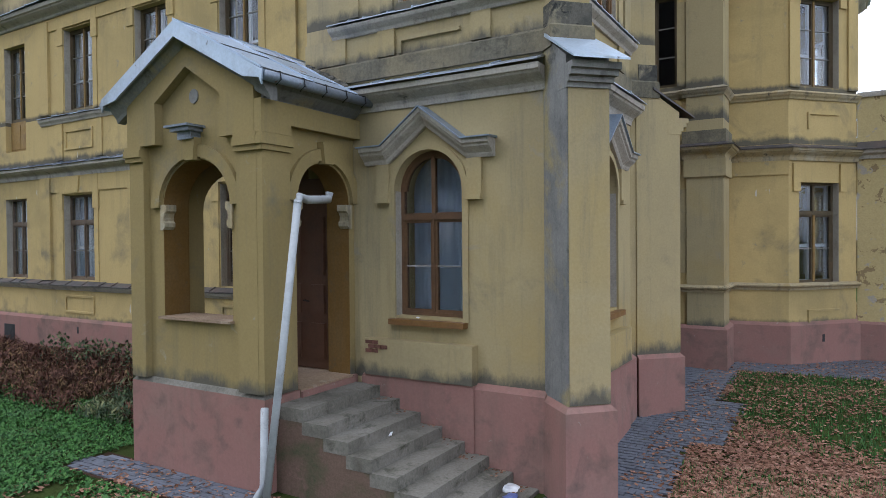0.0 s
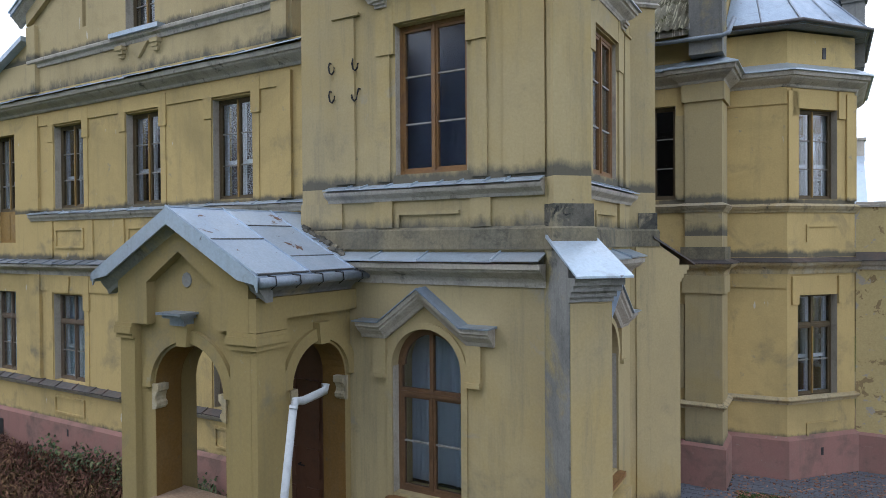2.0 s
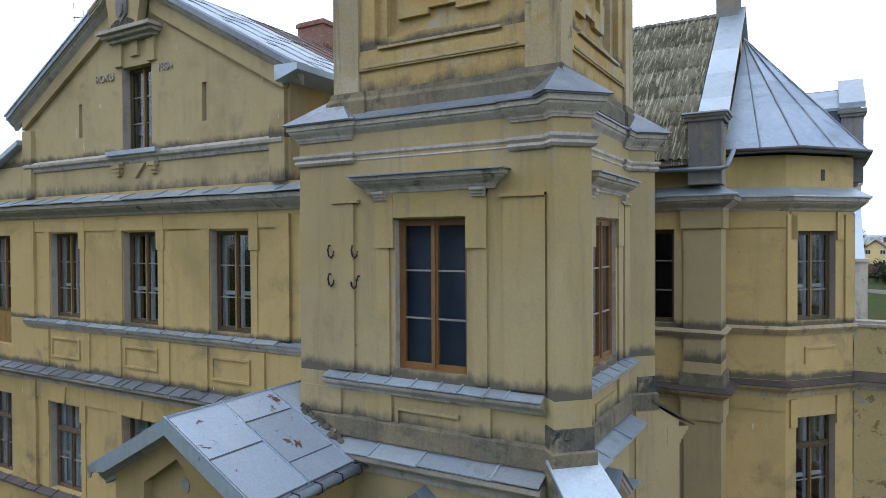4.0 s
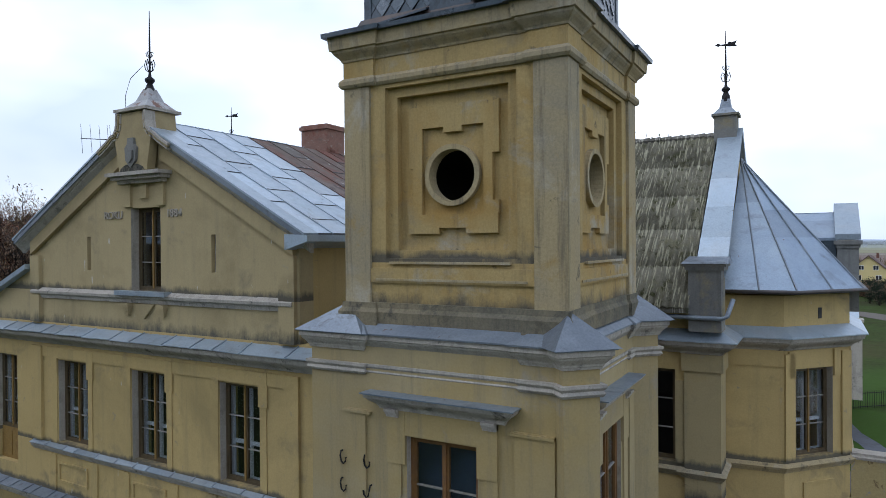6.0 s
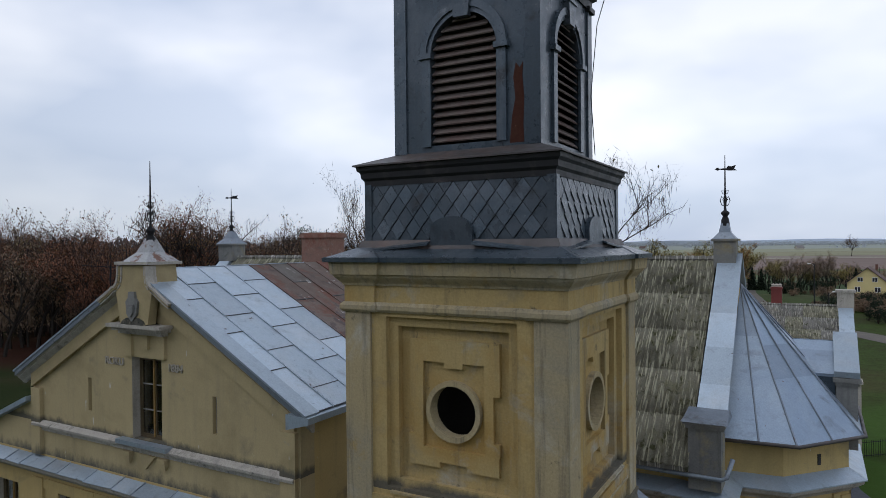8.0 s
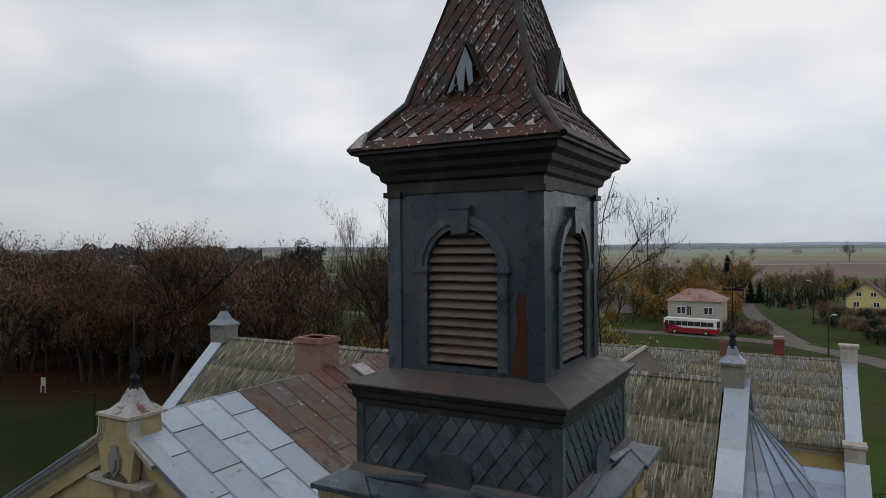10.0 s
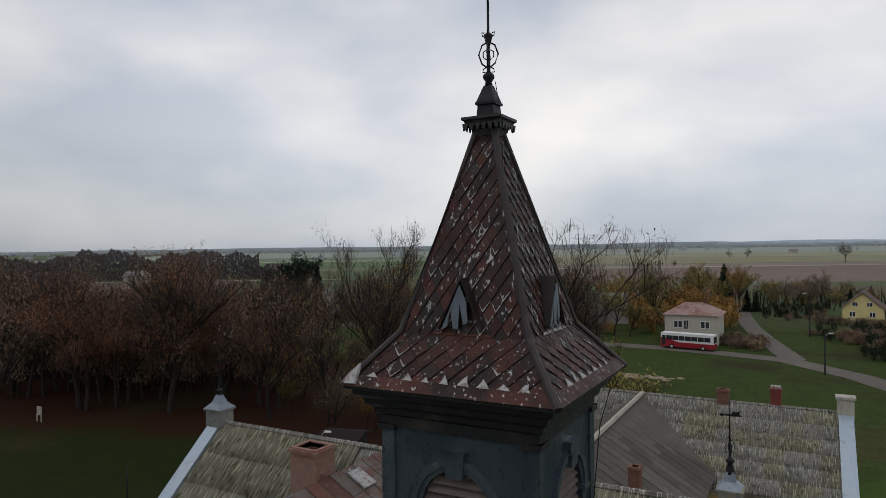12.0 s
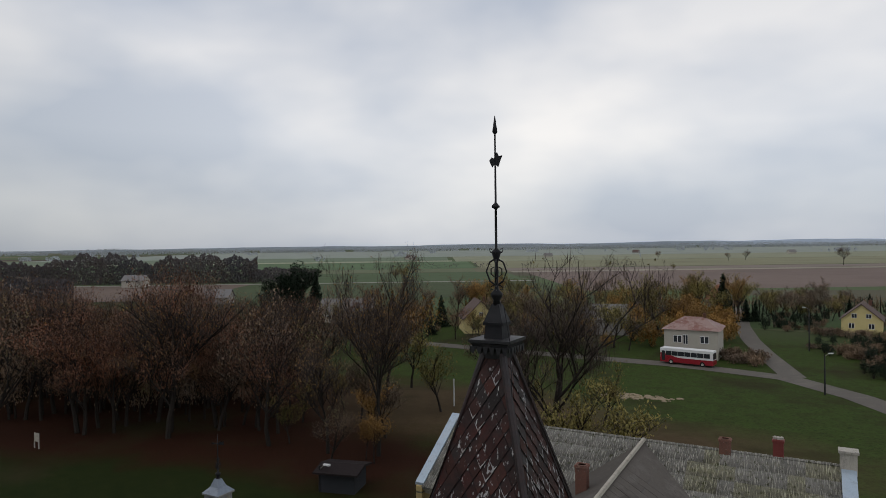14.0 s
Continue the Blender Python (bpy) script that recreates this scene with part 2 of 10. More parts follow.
M_STEPSIDE = surface("mossy_concrete", (0.155, 0.105, 0.08), 0.95, big=((1.5, 0.46, 0.64, (0.085, 0.088, 0.05)), (2.6, 0.58, 0.7, (0.2, 0.125, 0.1))), fine=0.13, bump=0.8)
M_ZINC = surface("galvanised_sheet", (0.36, 0.435, 0.51), 0.4, 0.45, big=((0.8, 0.46, 0.7, (0.40, 0.445, 0.49)), (1.7, 0.58, 0.72, (0.25, 0.285, 0.32)), (5.0, 0.66, 0.72, (0.13, 0.12, 0.115)), (9.0, 0.7, 0.73, (0.14, 0.065, 0.04))), fine=0.09, bump=0.2, piece=0.16, streak=0.3, streak_colour=(0.15, 0.16, 0.17))
# dark strip colour for the shadow line and dirt at sheet seams
M_SEAM = surface("seam_shadow_and_dirt", (0.085, 0.088, 0.092), 0.8, fine=0.15, bump=0.1)
M_ZINCBAY = surface("dull_blue_zinc_sheet", (0.25, 0.315, 0.40), 0.4, 0.45, big=((0.8, 0.46, 0.7, (0.30, 0.36, 0.43)), (1.7, 0.58, 0.72, (0.17, 0.2, 0.235)), (7.0, 0.68, 0.72, (0.14, 0.08, 0.06))), fine=0.1, bump=0.2, piece=0.14, streak=0.25, streak_colour=(0.15, 0.16, 0.18))
M_ZINCRUST = surface("rust_flecked_zinc", (0.40, 0.485, 0.60), 0.4, 0.4, big=((0.8, 0.46, 0.7, (0.47, 0.54, 0.63)), (1.3, 0.62, 0.7, (0.25, 0.29, 0.34)), (2.1, 0.61, 0.635, (0.15, 0.075, 0.055)), (6.5, 0.665, 0.70, (0.13, 0.055, 0.035))), fine=0.1, bump=0.2, piece=0.14)
M_RUST = surface("rusted_sheet", (0.115, 0.082, 0.067), 0.8, 0.1, big=((0.45, 0.45, 0.6, (0.155, 0.13, 0.115)), (1.1, 0.5, 0.6, (0.13, 0.055, 0.036)), (2.2, 0.56, 0.64, (0.075, 0.055, 0.05)), (3.0, 0.64, 0.67, (0.42, 0.41, 0.39))), fine=0.14, bump=0.3, piece=0.12)
M_SPIRE = surface("dark_spire_shingle", (0.021, 0.0145, 0.013), 0.5, 0.1, big=((1.3, 0.44, 0.62, (0.045, 0.012, 0.009)), (3.0, 0.6, 0.72, (0.035, 0.032, 0.032))), fine=0.2, bump=0.35, piece=0.3, fleck=(9.0, 0.605, 0.64, (0.34, 0.33, 0.325), (2.3, 2.3, 0.3)))
M_SPIRERED = surface("rust_red_shingle", (0.062, 0.021, 0.015), 0.55, 0.1, big=((1.3, 0.46, 0.64, (0.016, 0.0095, 0.0085)), (3.0, 0.62, 0.72, (0.03, 0.018, 0.016))), fine=0.2, bump=0.35, piece=0.3, fleck=(10.0, 0.64, 0.68, (0.34, 0.33, 0.325), (2.3, 2.3, 0.32)))
M_HIP = surface("dark_hip_sheet", (0.02, 0.013, 0.013), 0.5, 0.15, big=((2.0, 0.5, 0.66, (0.045, 0.022, 0.02)),), fine=0.15, bump=0.2)
M_CAPRUST = surface("pale_cap_sheet_with_rust", (0.36, 0.365, 0.37), 0.6, 0.2, big=((1.6, 0.5, 0.62, (0.27, 0.26, 0.25)), (3.2, 0.53, 0.58, (0.17, 0.085, 0.06)), (7.0, 0.6, 0.66, (0.12, 0.1, 0.09))), fine=0.12, bump=0.25, streak=0.6, streak_colour=(0.16, 0.09, 0.065))
M_RUSTRED = surface("red_rusted_sheet", (0.115, 0.045, 0.03), 0.8, 0.1, big=((1.1, 0.48, 0.66, (0.085, 0.055, 0.045)), (3.0, 0.62, 0.68, (0.36, 0.34, 0.32))), fine=0.15, bump=0.3, piece=0.35)
M_RUSTGREY = surface("grey_brown_worn_sheet", (0.14, 0.122, 0.108), 0.8, 0.1, big=((1.1, 0.48, 0.66, (0.1, 0.07, 0.055)), (3.0, 0.6, 0.66, (0.38, 0.37, 0.35))), fine=0.15, bump=0.3, piece=0.3)
M_LEAD = surface("dull_lead_grey_sheet", (0.17, 0.2, 0.24), 0.45, 0.35, big=((0.9, 0.46, 0.7, (0.24, 0.275, 0.315)), (2.4, 0.58, 0.7, (0.1, 0.11, 0.125)), (6.0, 0.66, 0.71, (0.12, 0.06, 0.04))), fine=0.12, bump=0.2, piece=0.2)
# inner ochre, its colour deepened for the shade inside the porch
M_ARCHWAY = surface("ochre_paint_with_shade", (0.16, 0.092, 0.027), 0.9, big=((0.7, 0.5, 0.7, (0.17, 0.11, 0.045)), (2.5, 0.6, 0.72, (0.12, 0.09, 0.05))), fine=0.1, streak=0.4, streak_colour=(0.1, 0.075, 0.04))
for m_s in (M_SPIRE, M_SPIRERED):
    m_s.node_tree.nodes["Principled BSDF"].inputs["Specular IOR Level"].default_value = 0.22
M_PEELED = surface("peeled_zinc", (0.38, 0.37, 0.365), 0.6, 0.1, big=((6.0, 0.5, 0.6, (0.2, 0.14, 0.12)),), fine=0.15, bump=0.2)
M_SLATE = surface("blue_grey_sheet_metal", (0.056, 0.079, 0.1), 0.34, 0.35, big=((0.9, 0.46, 0.68, (0.10, 0.12, 0.142)), (2.2, 0.56, 0.7, (0.026, 0.029, 0.033)), (6.0, 0.66, 0.7, (0.2, 0.215, 0.23))), fine=0.16, bump=0.3, streak=0.5, streak_colour=(0.15, 0.165, 0.18), piece=0.22)
M_DARKMETAL = surface("dark_metal_trim", (0.02, 0.02, 0.022), 0.55, 0.25, big=((1.5, 0.55, 0.75, (0.09, 0.075, 0.07)),), fine=0.08, bump=0.15)
M_BROWNMETAL = surface("brown_flashing", (0.075, 0.068, 0.066), 0.55, 0.3, big=((1.3, 0.5, 0.7, (0.13, 0.09, 0.075)),), fine=0.08, bump=0.15)
M_IRON = surface("wrought_iron", (0.016, 0.016, 0.018), 0.6, 0.6, fine=0.05, bump=0.1)
M_LOUVRE = surface("weathered_louvre_board", (0.15, 0.122, 0.108), 0.85, big=((3.0, 0.5, 0.7, (0.13, 0.085, 0.075)),), fine=0.15, bump=0.3, piece=0.12)
M_RUSTPATCH = surface("bare_rust", (0.065, 0.024, 0.016), 0.85, big=((5, 0.5, 0.65, (0.07, 0.03, 0.02)), (9, 0.66, 0.7, (0.28, 0.17, 0.11))), fine=0.15)
M_WOOD = surface("brown_window_paint", (0.2, 0.1, 0.03), 0.6, big=((3.0, 0.5, 0.7, (0.15, 0.078, 0.035)),), fine=0.14, bump=0.2)
M_WOODBROWN = surface("dull_brown_frame_paint", (0.13, 0.068, 0.03), 0.65, big=((3.0, 0.5, 0.7, (0.09, 0.052, 0.028)),), fine=0.14, bump=0.2)
M_WOODGREY = surface("weathered_grey_brown_paint", (0.13, 0.092, 0.062), 0.7, big=((3.0, 0.5, 0.7, (0.17, 0.14, 0.11)),), fine=0.15, bump=0.2)
M_REVEAL = surface("pale_window_reveal", (0.40, 0.37, 0.31), 0.92, big=((2.0, 0.5, 0.7, (0.29, 0.265, 0.22)),), fine=0.12, streak=0.4, streak_colour=(0.16, 0.15, 0.13))
M_WOODDARK = surface("dark_olive_frame_paint", (0.085, 0.062, 0.03), 0.65, big=((3.0, 0.5, 0.7, (0.13, 0.085, 0.04)),), fine=0.14, bump=0.2)
M_OCHREWOOD = surface("ochre_sash_paint", (0.27, 0.165, 0.045), 0.65, big=((3.0, 0.5, 0.7, (0.2, 0.115, 0.035)),), fine=0.14, bump=0.2)
M_BARGREY = surface("greyed_glazing_bar", (0.27, 0.26, 0.24), 0.75, big=((4.0, 0.5, 0.7, (0.19, 0.17, 0.14)),), fine=0.12, bump=0.1)
M_DOOR = surface("dark_brown_door_paint", (0.085, 0.037, 0.018), 0.55, big=((2.0, 0.5, 0.7, (0.055, 0.025, 0.015)),), fine=0.08)
M_INNER = surface("white_inner_sash", (0.74, 0.76, 0.77), 0.6, fine=0.05)
# the darkness of unlit rooms is put into this plaster colour
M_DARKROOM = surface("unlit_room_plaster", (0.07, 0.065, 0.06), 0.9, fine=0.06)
M_CURTAIN = surface("pale_net_curtain", (0.46, 0.53, 0.62), 0.9, fine=0.05)
# colours of the backings that stand in for the tone of the tower panes
M_BACKING = surface("slate_blue_backing", (0.05, 0.07, 0.11), 0.9, big=((1.2, 0.45, 0.7, (0.035, 0.05, 0.085)),), fine=0.06)
M_BACKINGPALE = surface("pale_grey_backing", (0.26, 0.28, 0.32), 0.9, big=((1.2, 0.45, 0.7, (0.2, 0.22, 0.25)),), fine=0.06)
M_BRICK = surface("chimney_brick", (0.18, 0.088, 0.066), 0.92, big=((2.5, 0.48, 0.68, (0.17, 0.09, 0.068)), (1.2, 0.56, 0.72, (0.10, 0.075, 0.06)), (8.0, 0.62, 0.68, (0.3, 0.24, 0.19))), fine=0.18, bump=0.8, piece=0.2)
M_REDBRICK = surface("glazed_red_chimney", (0.16, 0.03, 0.025), 0.6, fine=0.1)
M_CHRENDER = surface("flaking_chimney_render", (0.27, 0.16, 0.125), 0.93, big=((2.0, 0.5, 0.62, (0.24, 0.11, 0.08)), (3.2, 0.56, 0.68, (0.19, 0.135, 0.11)), (6.0, 0.6, 0.66, (0.34, 0.27, 0.22))), fine=0.18, bump=0.9)
M_ETERNIT = surface("lichened_cement_sheet", (0.215, 0.206, 0.185), 0.95, big=((0.5, 0.48, 0.68, (0.115, 0.11, 0.098)), (2.2, 0.54, 0.66, (0.21, 0.2, 0.16)), (3.4, 0.54, 0.66, (0.07, 0.072, 0.04))), fine=0.2, bump=0.7, streak=0.65, streak_colour=(0.06, 0.06, 0.048), piece=0.04, run=(6.5, 0.3, 0.3), fleck=(1.9, 0.55, 0.61, (0.42, 0.405, 0.35), (14.0, 1.0, 1.0)))
M_ETERNITY = surface("mossy_cement_sheet", (0.215, 0.204, 0.155), 0.95, big=((0.5, 0.48, 0.68, (0.11, 0.105, 0.08)), (2.4, 0.52, 0.66, (0.2, 0.19, 0.12)), (3.4, 0.53, 0.65, (0.065, 0.068, 0.03))), fine=0.2, bump=0.7, streak=0.65, streak_colour=(0.06, 0.06, 0.04), piece=0.04, run=(6.5, 0.3, 0.3), fleck=(1.9, 0.54, 0.61, (0.40, 0.385, 0.28), (14.0, 1.0, 1.0)))
M_PAPP = surface("weathered_roof_felt", (0.105, 0.093, 0.082), 0.93, big=((0.6, 0.5, 0.7, (0.145, 0.13, 0.118)), (2.5, 0.58, 0.7, (0.09, 0.08, 0.07))), fine=0.14, bump=0.5, piece=0.2)
M_PAVER = surface("grey_paving_block", (0.135, 0.145, 0.172), 0.92, big=((1.5, 0.52, 0.7, (0.1, 0.105, 0.12)), (4.0, 0.62, 0.7, (0.1, 0.1, 0.07))), fine=0.12, piece=0.2)
M_PVC = surface("pale_plastic_pipe", (0.40, 0.425, 0.44), 0.45, big=((3.0, 0.5, 0.75, (0.27, 0.285, 0.29)), (8.0, 0.62, 0.72, (0.18, 0.17, 0.15))), fine=0.06, bump=0.05)
M_LITTER = surface("crumpled_litter", (0.75, 0.76, 0.78), 0.6, fine=0.05)
M_LITTERB = surface("blue_wrapper", (0.10, 0.13, 0.32), 0.5, fine=0.05)


def glass(name, tint=(0.75, 0.8, 0.85), rough=0.02):
    m = bpy.data.materials.new(name)
    m.use_nodes = True
    bs = m.node_tree.nodes["Principled BSDF"]
    bs.inputs["Base Color"].default_value = (*tint, 1)
    bs.inputs["Transmission Weight"].default_value, bs.inputs["Roughness"].default_value, bs.inputs["IOR"].default_value = 1.0, rough, 1.5
    return m


M_GLASS = glass("old_window_glass", rough=0.07)

# ---- building tools ----
def world_of(ob):
    if ob.parent:
        return world_of(ob.parent) @ ob.matrix_parent_inverse @ ob.matrix_basis
    return ob.matrix_basis.copy()


def thing(name, at, label, category, group="", kind=""):
    """An empty at a thing's base, which parents its parts."""
    ob = new(name)
    ob.matrix_basis = Matrix.Translation(at)
    ob.empty_display_size = 0.2
    return tagged(ob, label, category, group, kind)


def attach(ob, parent, m=None):
    ob.parent = parent
    ob.matrix_parent_inverse = world_of(parent).inverted()
    if m is not None:
        ob.matrix_basis = m
    return ob


def mesh_of(name, bm, mat, smooth=False):
    bm.normal_update()
    me = bpy.data.meshes.new(name)
    bm.to_mesh(me)
    bm.free()
    me.materials.append(mat)
    if smooth:
        for p in me.polygons:
            p.use_smooth = True
    return me


WELDED = {"stage_wall", "round_surround", "front_wall", "side_wall", "arch_moulding", "arch_surround", "round_vent", "belfry_wall", "wall", "window", "fanlight_frame", "gable_border"}


def weld(bm):
    """Joins touching solids into one shell and drops the faces between them."""
    bmesh.ops.remove_doubles(bm, verts=list(bm.verts), dist=0.0005)
    bm.verts.index_update()
    seen = {}
    for f in bm.faces:
        seen.setdefault(frozenset(v.index for v in f.verts), []).append(f)
    twice = [f for fs in seen.values() if len(fs) > 1 for f in fs]
    bmesh.ops.delete(bm, geom=twice, context="FACES")


def sheets(name, bm, mat, parent, label=""):
    """Links each loose sheet of a bmesh as a part of its own."""
    bm.verts.index_update(), bm.faces.index_update()
    left = set(bm.verts)
    while left:
        todo, island = [next(iter(sorted(left, key=lambda v: v.index)))], set()
        while todo:
            v = todo.pop()
            if v in island:
                continue
            island.add(v)
            todo += [e.other_vert(v) for e in v.link_edges]
        left -= island
        one = B()
        vs = {v: one.verts.new(v.co) for v in sorted(island, key=lambda v: v.index)}
        for f in sorted({f for v in island for f in v.link_faces}, key=lambda f: f.index):
            one.faces.new([vs[v] for v in f.verts])
        part(name, one, mat, parent, label)
    bm.free()


def part(name, bm, mat, parent, label="", smooth=False, kind=""):
    if name in WELDED:
        weld(bm)
    ob = new(name, mesh_of(name, bm, mat, smooth))
    attach(ob, parent)
    return tagged(ob, label, kind=kind)


def lone(name, bm, mat, label, category, group="", kind="", smooth=False):
    return tagged(new(name, mesh_of(name, bm, mat, smooth)), label, category, group, kind)


def piece(name, me, parent, m):
    return attach(new(name, me), parent, m)


def B():
    return bmesh.new()


def quad(bm, *pts):
    return bm.faces.new([bm.verts.new(p) for p in pts])


def box(bm, x0, x1, y0, y1, z0, z1, m=None):
    vs = [bm.verts.new(m @ Vector(p) if m else p) for p in ((x0, y0, z0), (x1, y0, z0), (x1, y1, z0), (x0, y1, z0), (x0, y0, z1), (x1, y0, z1), (x1, y1, z1), (x0, y1, z1))]
    for f in ((3, 2, 1, 0), (4, 5, 6, 7), (0, 1, 5, 4), (1, 2, 6, 5), (2, 3, 7, 6), (3, 0, 4, 7)):
        bm.faces.new([vs[i] for i in f])
    return bm


def solid(bm, low, high):
    """A closed solid between two loops of as many points."""
    a, b = [bm.verts.new(p) for p in low], [bm.verts.new(p) for p in high]
    n = len(a)
    bm.faces.new(a[::-1]), bm.faces.new(b)
    for i in range(n):
        bm.faces.new((a[i], a[(i + 1) % n], b[(i + 1) % n], b[i]))
    return bm


def prism(bm, pts, z0, z1):
    return solid(bm, [(x, y, z0) for x, y in pts], [(x, y, z1) for x, y in pts])


def frustum(bm, cx, cy, h0, z0, h1, z1):
    return solid(bm, [(cx + s * h0, cy + t * h0, z0) for s, t in ((-1, -1), (1, -1), (1, 1), (-1, 1))], [(cx + s * h1, cy + t * h1, z1) for s, t in ((-1, -1), (1, -1), (1, 1), (-1, 1))])


def lathe(bm, cx, cy, prof, n=12):
    rings = [[bm.verts.new((cx + r * math.cos(2 * math.pi * i / n), cy + r * math.sin(2 * math.pi * i / n), z)) for i in range(n)] for r, z in prof]
    for a, b in zip(rings, rings[1:]):
        for i in range(n):
            bm.faces.new((a[i], a[(i + 1) % n], b[(i + 1) % n], b[i]))
    bm.faces.new(rings[0][::-1]), bm.faces.new(rings[-1])
    return bm


def tube(bm, pts, r, n=8):
    """A round bar along points."""
    pts = [Vector(p) for p in pts]
    rings = []
    for i, p in enumerate(pts):
        d = (pts[min(i + 1, len(pts) - 1)] - pts[max(i - 1, 0)]).normalized()
        side = d.cross(Vector((0, 0, 1)) if abs(d.z) < 0.9 else Vector((1, 0, 0))).normalized()
        up = side.cross(d)
        rr = r[i] if isinstance(r, (list, tuple)) else r
        rings.append([bm.verts.new(p + rr * (math.cos(2 * math.pi * k / n) * side + math.sin(2 * math.pi * k / n) * up)) for k in range(n)])
    for a, b in zip(rings, rings[1:]):
        for i in range(n):
            bm.faces.new((a[i], b[i], b[(i + 1) % n], a[(i + 1) % n]))
    bm.faces.new(rings[0]), bm.faces.new(rings[-1][::-1])
    return bm


def moulding(bm, path, prof, closed=False):
    """Sweeps a profile of (outwards, z) along a path in plan; the outside lies to the right of the way."""
    n = len(path)
    P = [Vector(p) for p in path]
    rings = []
    for i in range(n):
        da = (P[i] - P[i - 1]).normalized() if closed or i > 0 else None
        db = (P[(i + 1) % n] - P[i]).normalized() if closed or i < n - 1 else None
        da, db = da or db, db or da
        na, nb = Vector((da.y, -da.x)), Vector((db.y, -db.x))
        k = (na + nb)
        k = k / max(0.25, (k.dot(na)))
        rings.append([bm.verts.new((P[i].x + o * k.x, P[i].y + o * k.y, z)) for o, z in prof])
    m = len(prof)
    pairs = list(zip(rings, rings[1:])) + ([(rings[-1], rings[0])] if closed else [])
    for a, b in pairs:
        for j in range(m):
            bm.faces.new((a[j], b[j], b[(j + 1) % m], a[(j + 1) % m]))
    if not closed:
        bm.faces.new(rings[0][::-1]), bm.faces.new(rings[-1])
    return bm


def cyma(o0, z0, o1, z1, n=5):
    """An S-shaped run of a profile, hollow below and round above."""
    out = []
    for i in range(n + 1):
        t = i / n
        out.append((o0 + (o1 - o0) * (3 * t * t - 2 * t * t * t), z0 + (z1 - z0) * t))
    return out


def flashing(bm, path, out, z, top, seed, step=0.42, wob=0.014, back=0.02, lip=0.022):
    """Thin sheets over a ledge, bent and lapped unevenly. out: overhang; z: the outer edge; top: height at the wall."""
    rg = random.Random(seed)
    P = [Vector(p) for p in path]
    for a, b in zip(P, P[1:]):
        d = b - a
        n = Vector((d.y, -d.x)).normalized()
        k = max(1, round(d.length / (step * rg.uniform(1.2, 2.0))))
        cuts = [0.0] + sorted((i + rg.uniform(-0.25, 0.25)) / k for i in range(1, k)) + [1.0]
        ends = {0.0: out if a is not P[0] else 0.0, 1.0: out if b is not P[-1] else 0.0}
        for i, (f0, f1) in enumerate(zip(cuts, cuts[1:])):
            lift = rg.uniform(0.0, wob * 0.7)
            sh = []
            for f in (f0, f1):
                q = a + d * f
                ext = d.normalized() * (ends.get(f, 0.0) * (-0.42 if f == 0 else 0.42))
                o = out + rg.uniform(-wob, wob * 1.6)
                zz = z + rg.uniform(-wob, wob) + lift
                qo = q + n * o + ext
                qi = q - n * back
                sh.append([Vector((qi.x, qi.y, top + lift)), Vector((qo.x, qo.y, zz)), Vector((qo.x, qo.y, zz - lip)), Vector((qi.x, qi.y, top + lift - lip - 0.01))])
            solid(bm, sh[0], sh[1])
            if i:
                s = sh[0]
                e = d.normalized() * 0.014
                up = Vector((0, 0, 0.022))
                w0 = [s[0] - Vector((e.x, e.y, 0)), s[1] - Vector((e.x, e.y, 0)), s[1] + Vector((e.x, e.y, 0)), s[0] + Vector((e.x, e.y, 0))]
                solid(bm, [p - up * 0.3 for p in w0], [p + up for p in w0])
    return bm


def raking(bm, w, line, prof):
    """Sweeps a profile of (outwards, up) along a broken line of (u, z) on a wall."""
    rings = [[bm.verts.new(w.at(u, z + o, d)) for d, o in prof] for u, z in line]
    m = len(prof)
    for a, b in zip(rings, rings[1:]):
        for j in range(m):
            bm.faces.new((a[j], b[j], b[(j + 1) % m], a[(j + 1) % m]))
    bm.faces.new(rings[0][::-1]), bm.faces.new(rings[-1])
    return bm


def steps_prof(base, *steps):
    """A moulding's profile from (outwards, z) corners, from the bottom up, closed into the wall."""
    return [(-0.05, base)] + list(steps) + [(-0.05, steps[-1][1])]


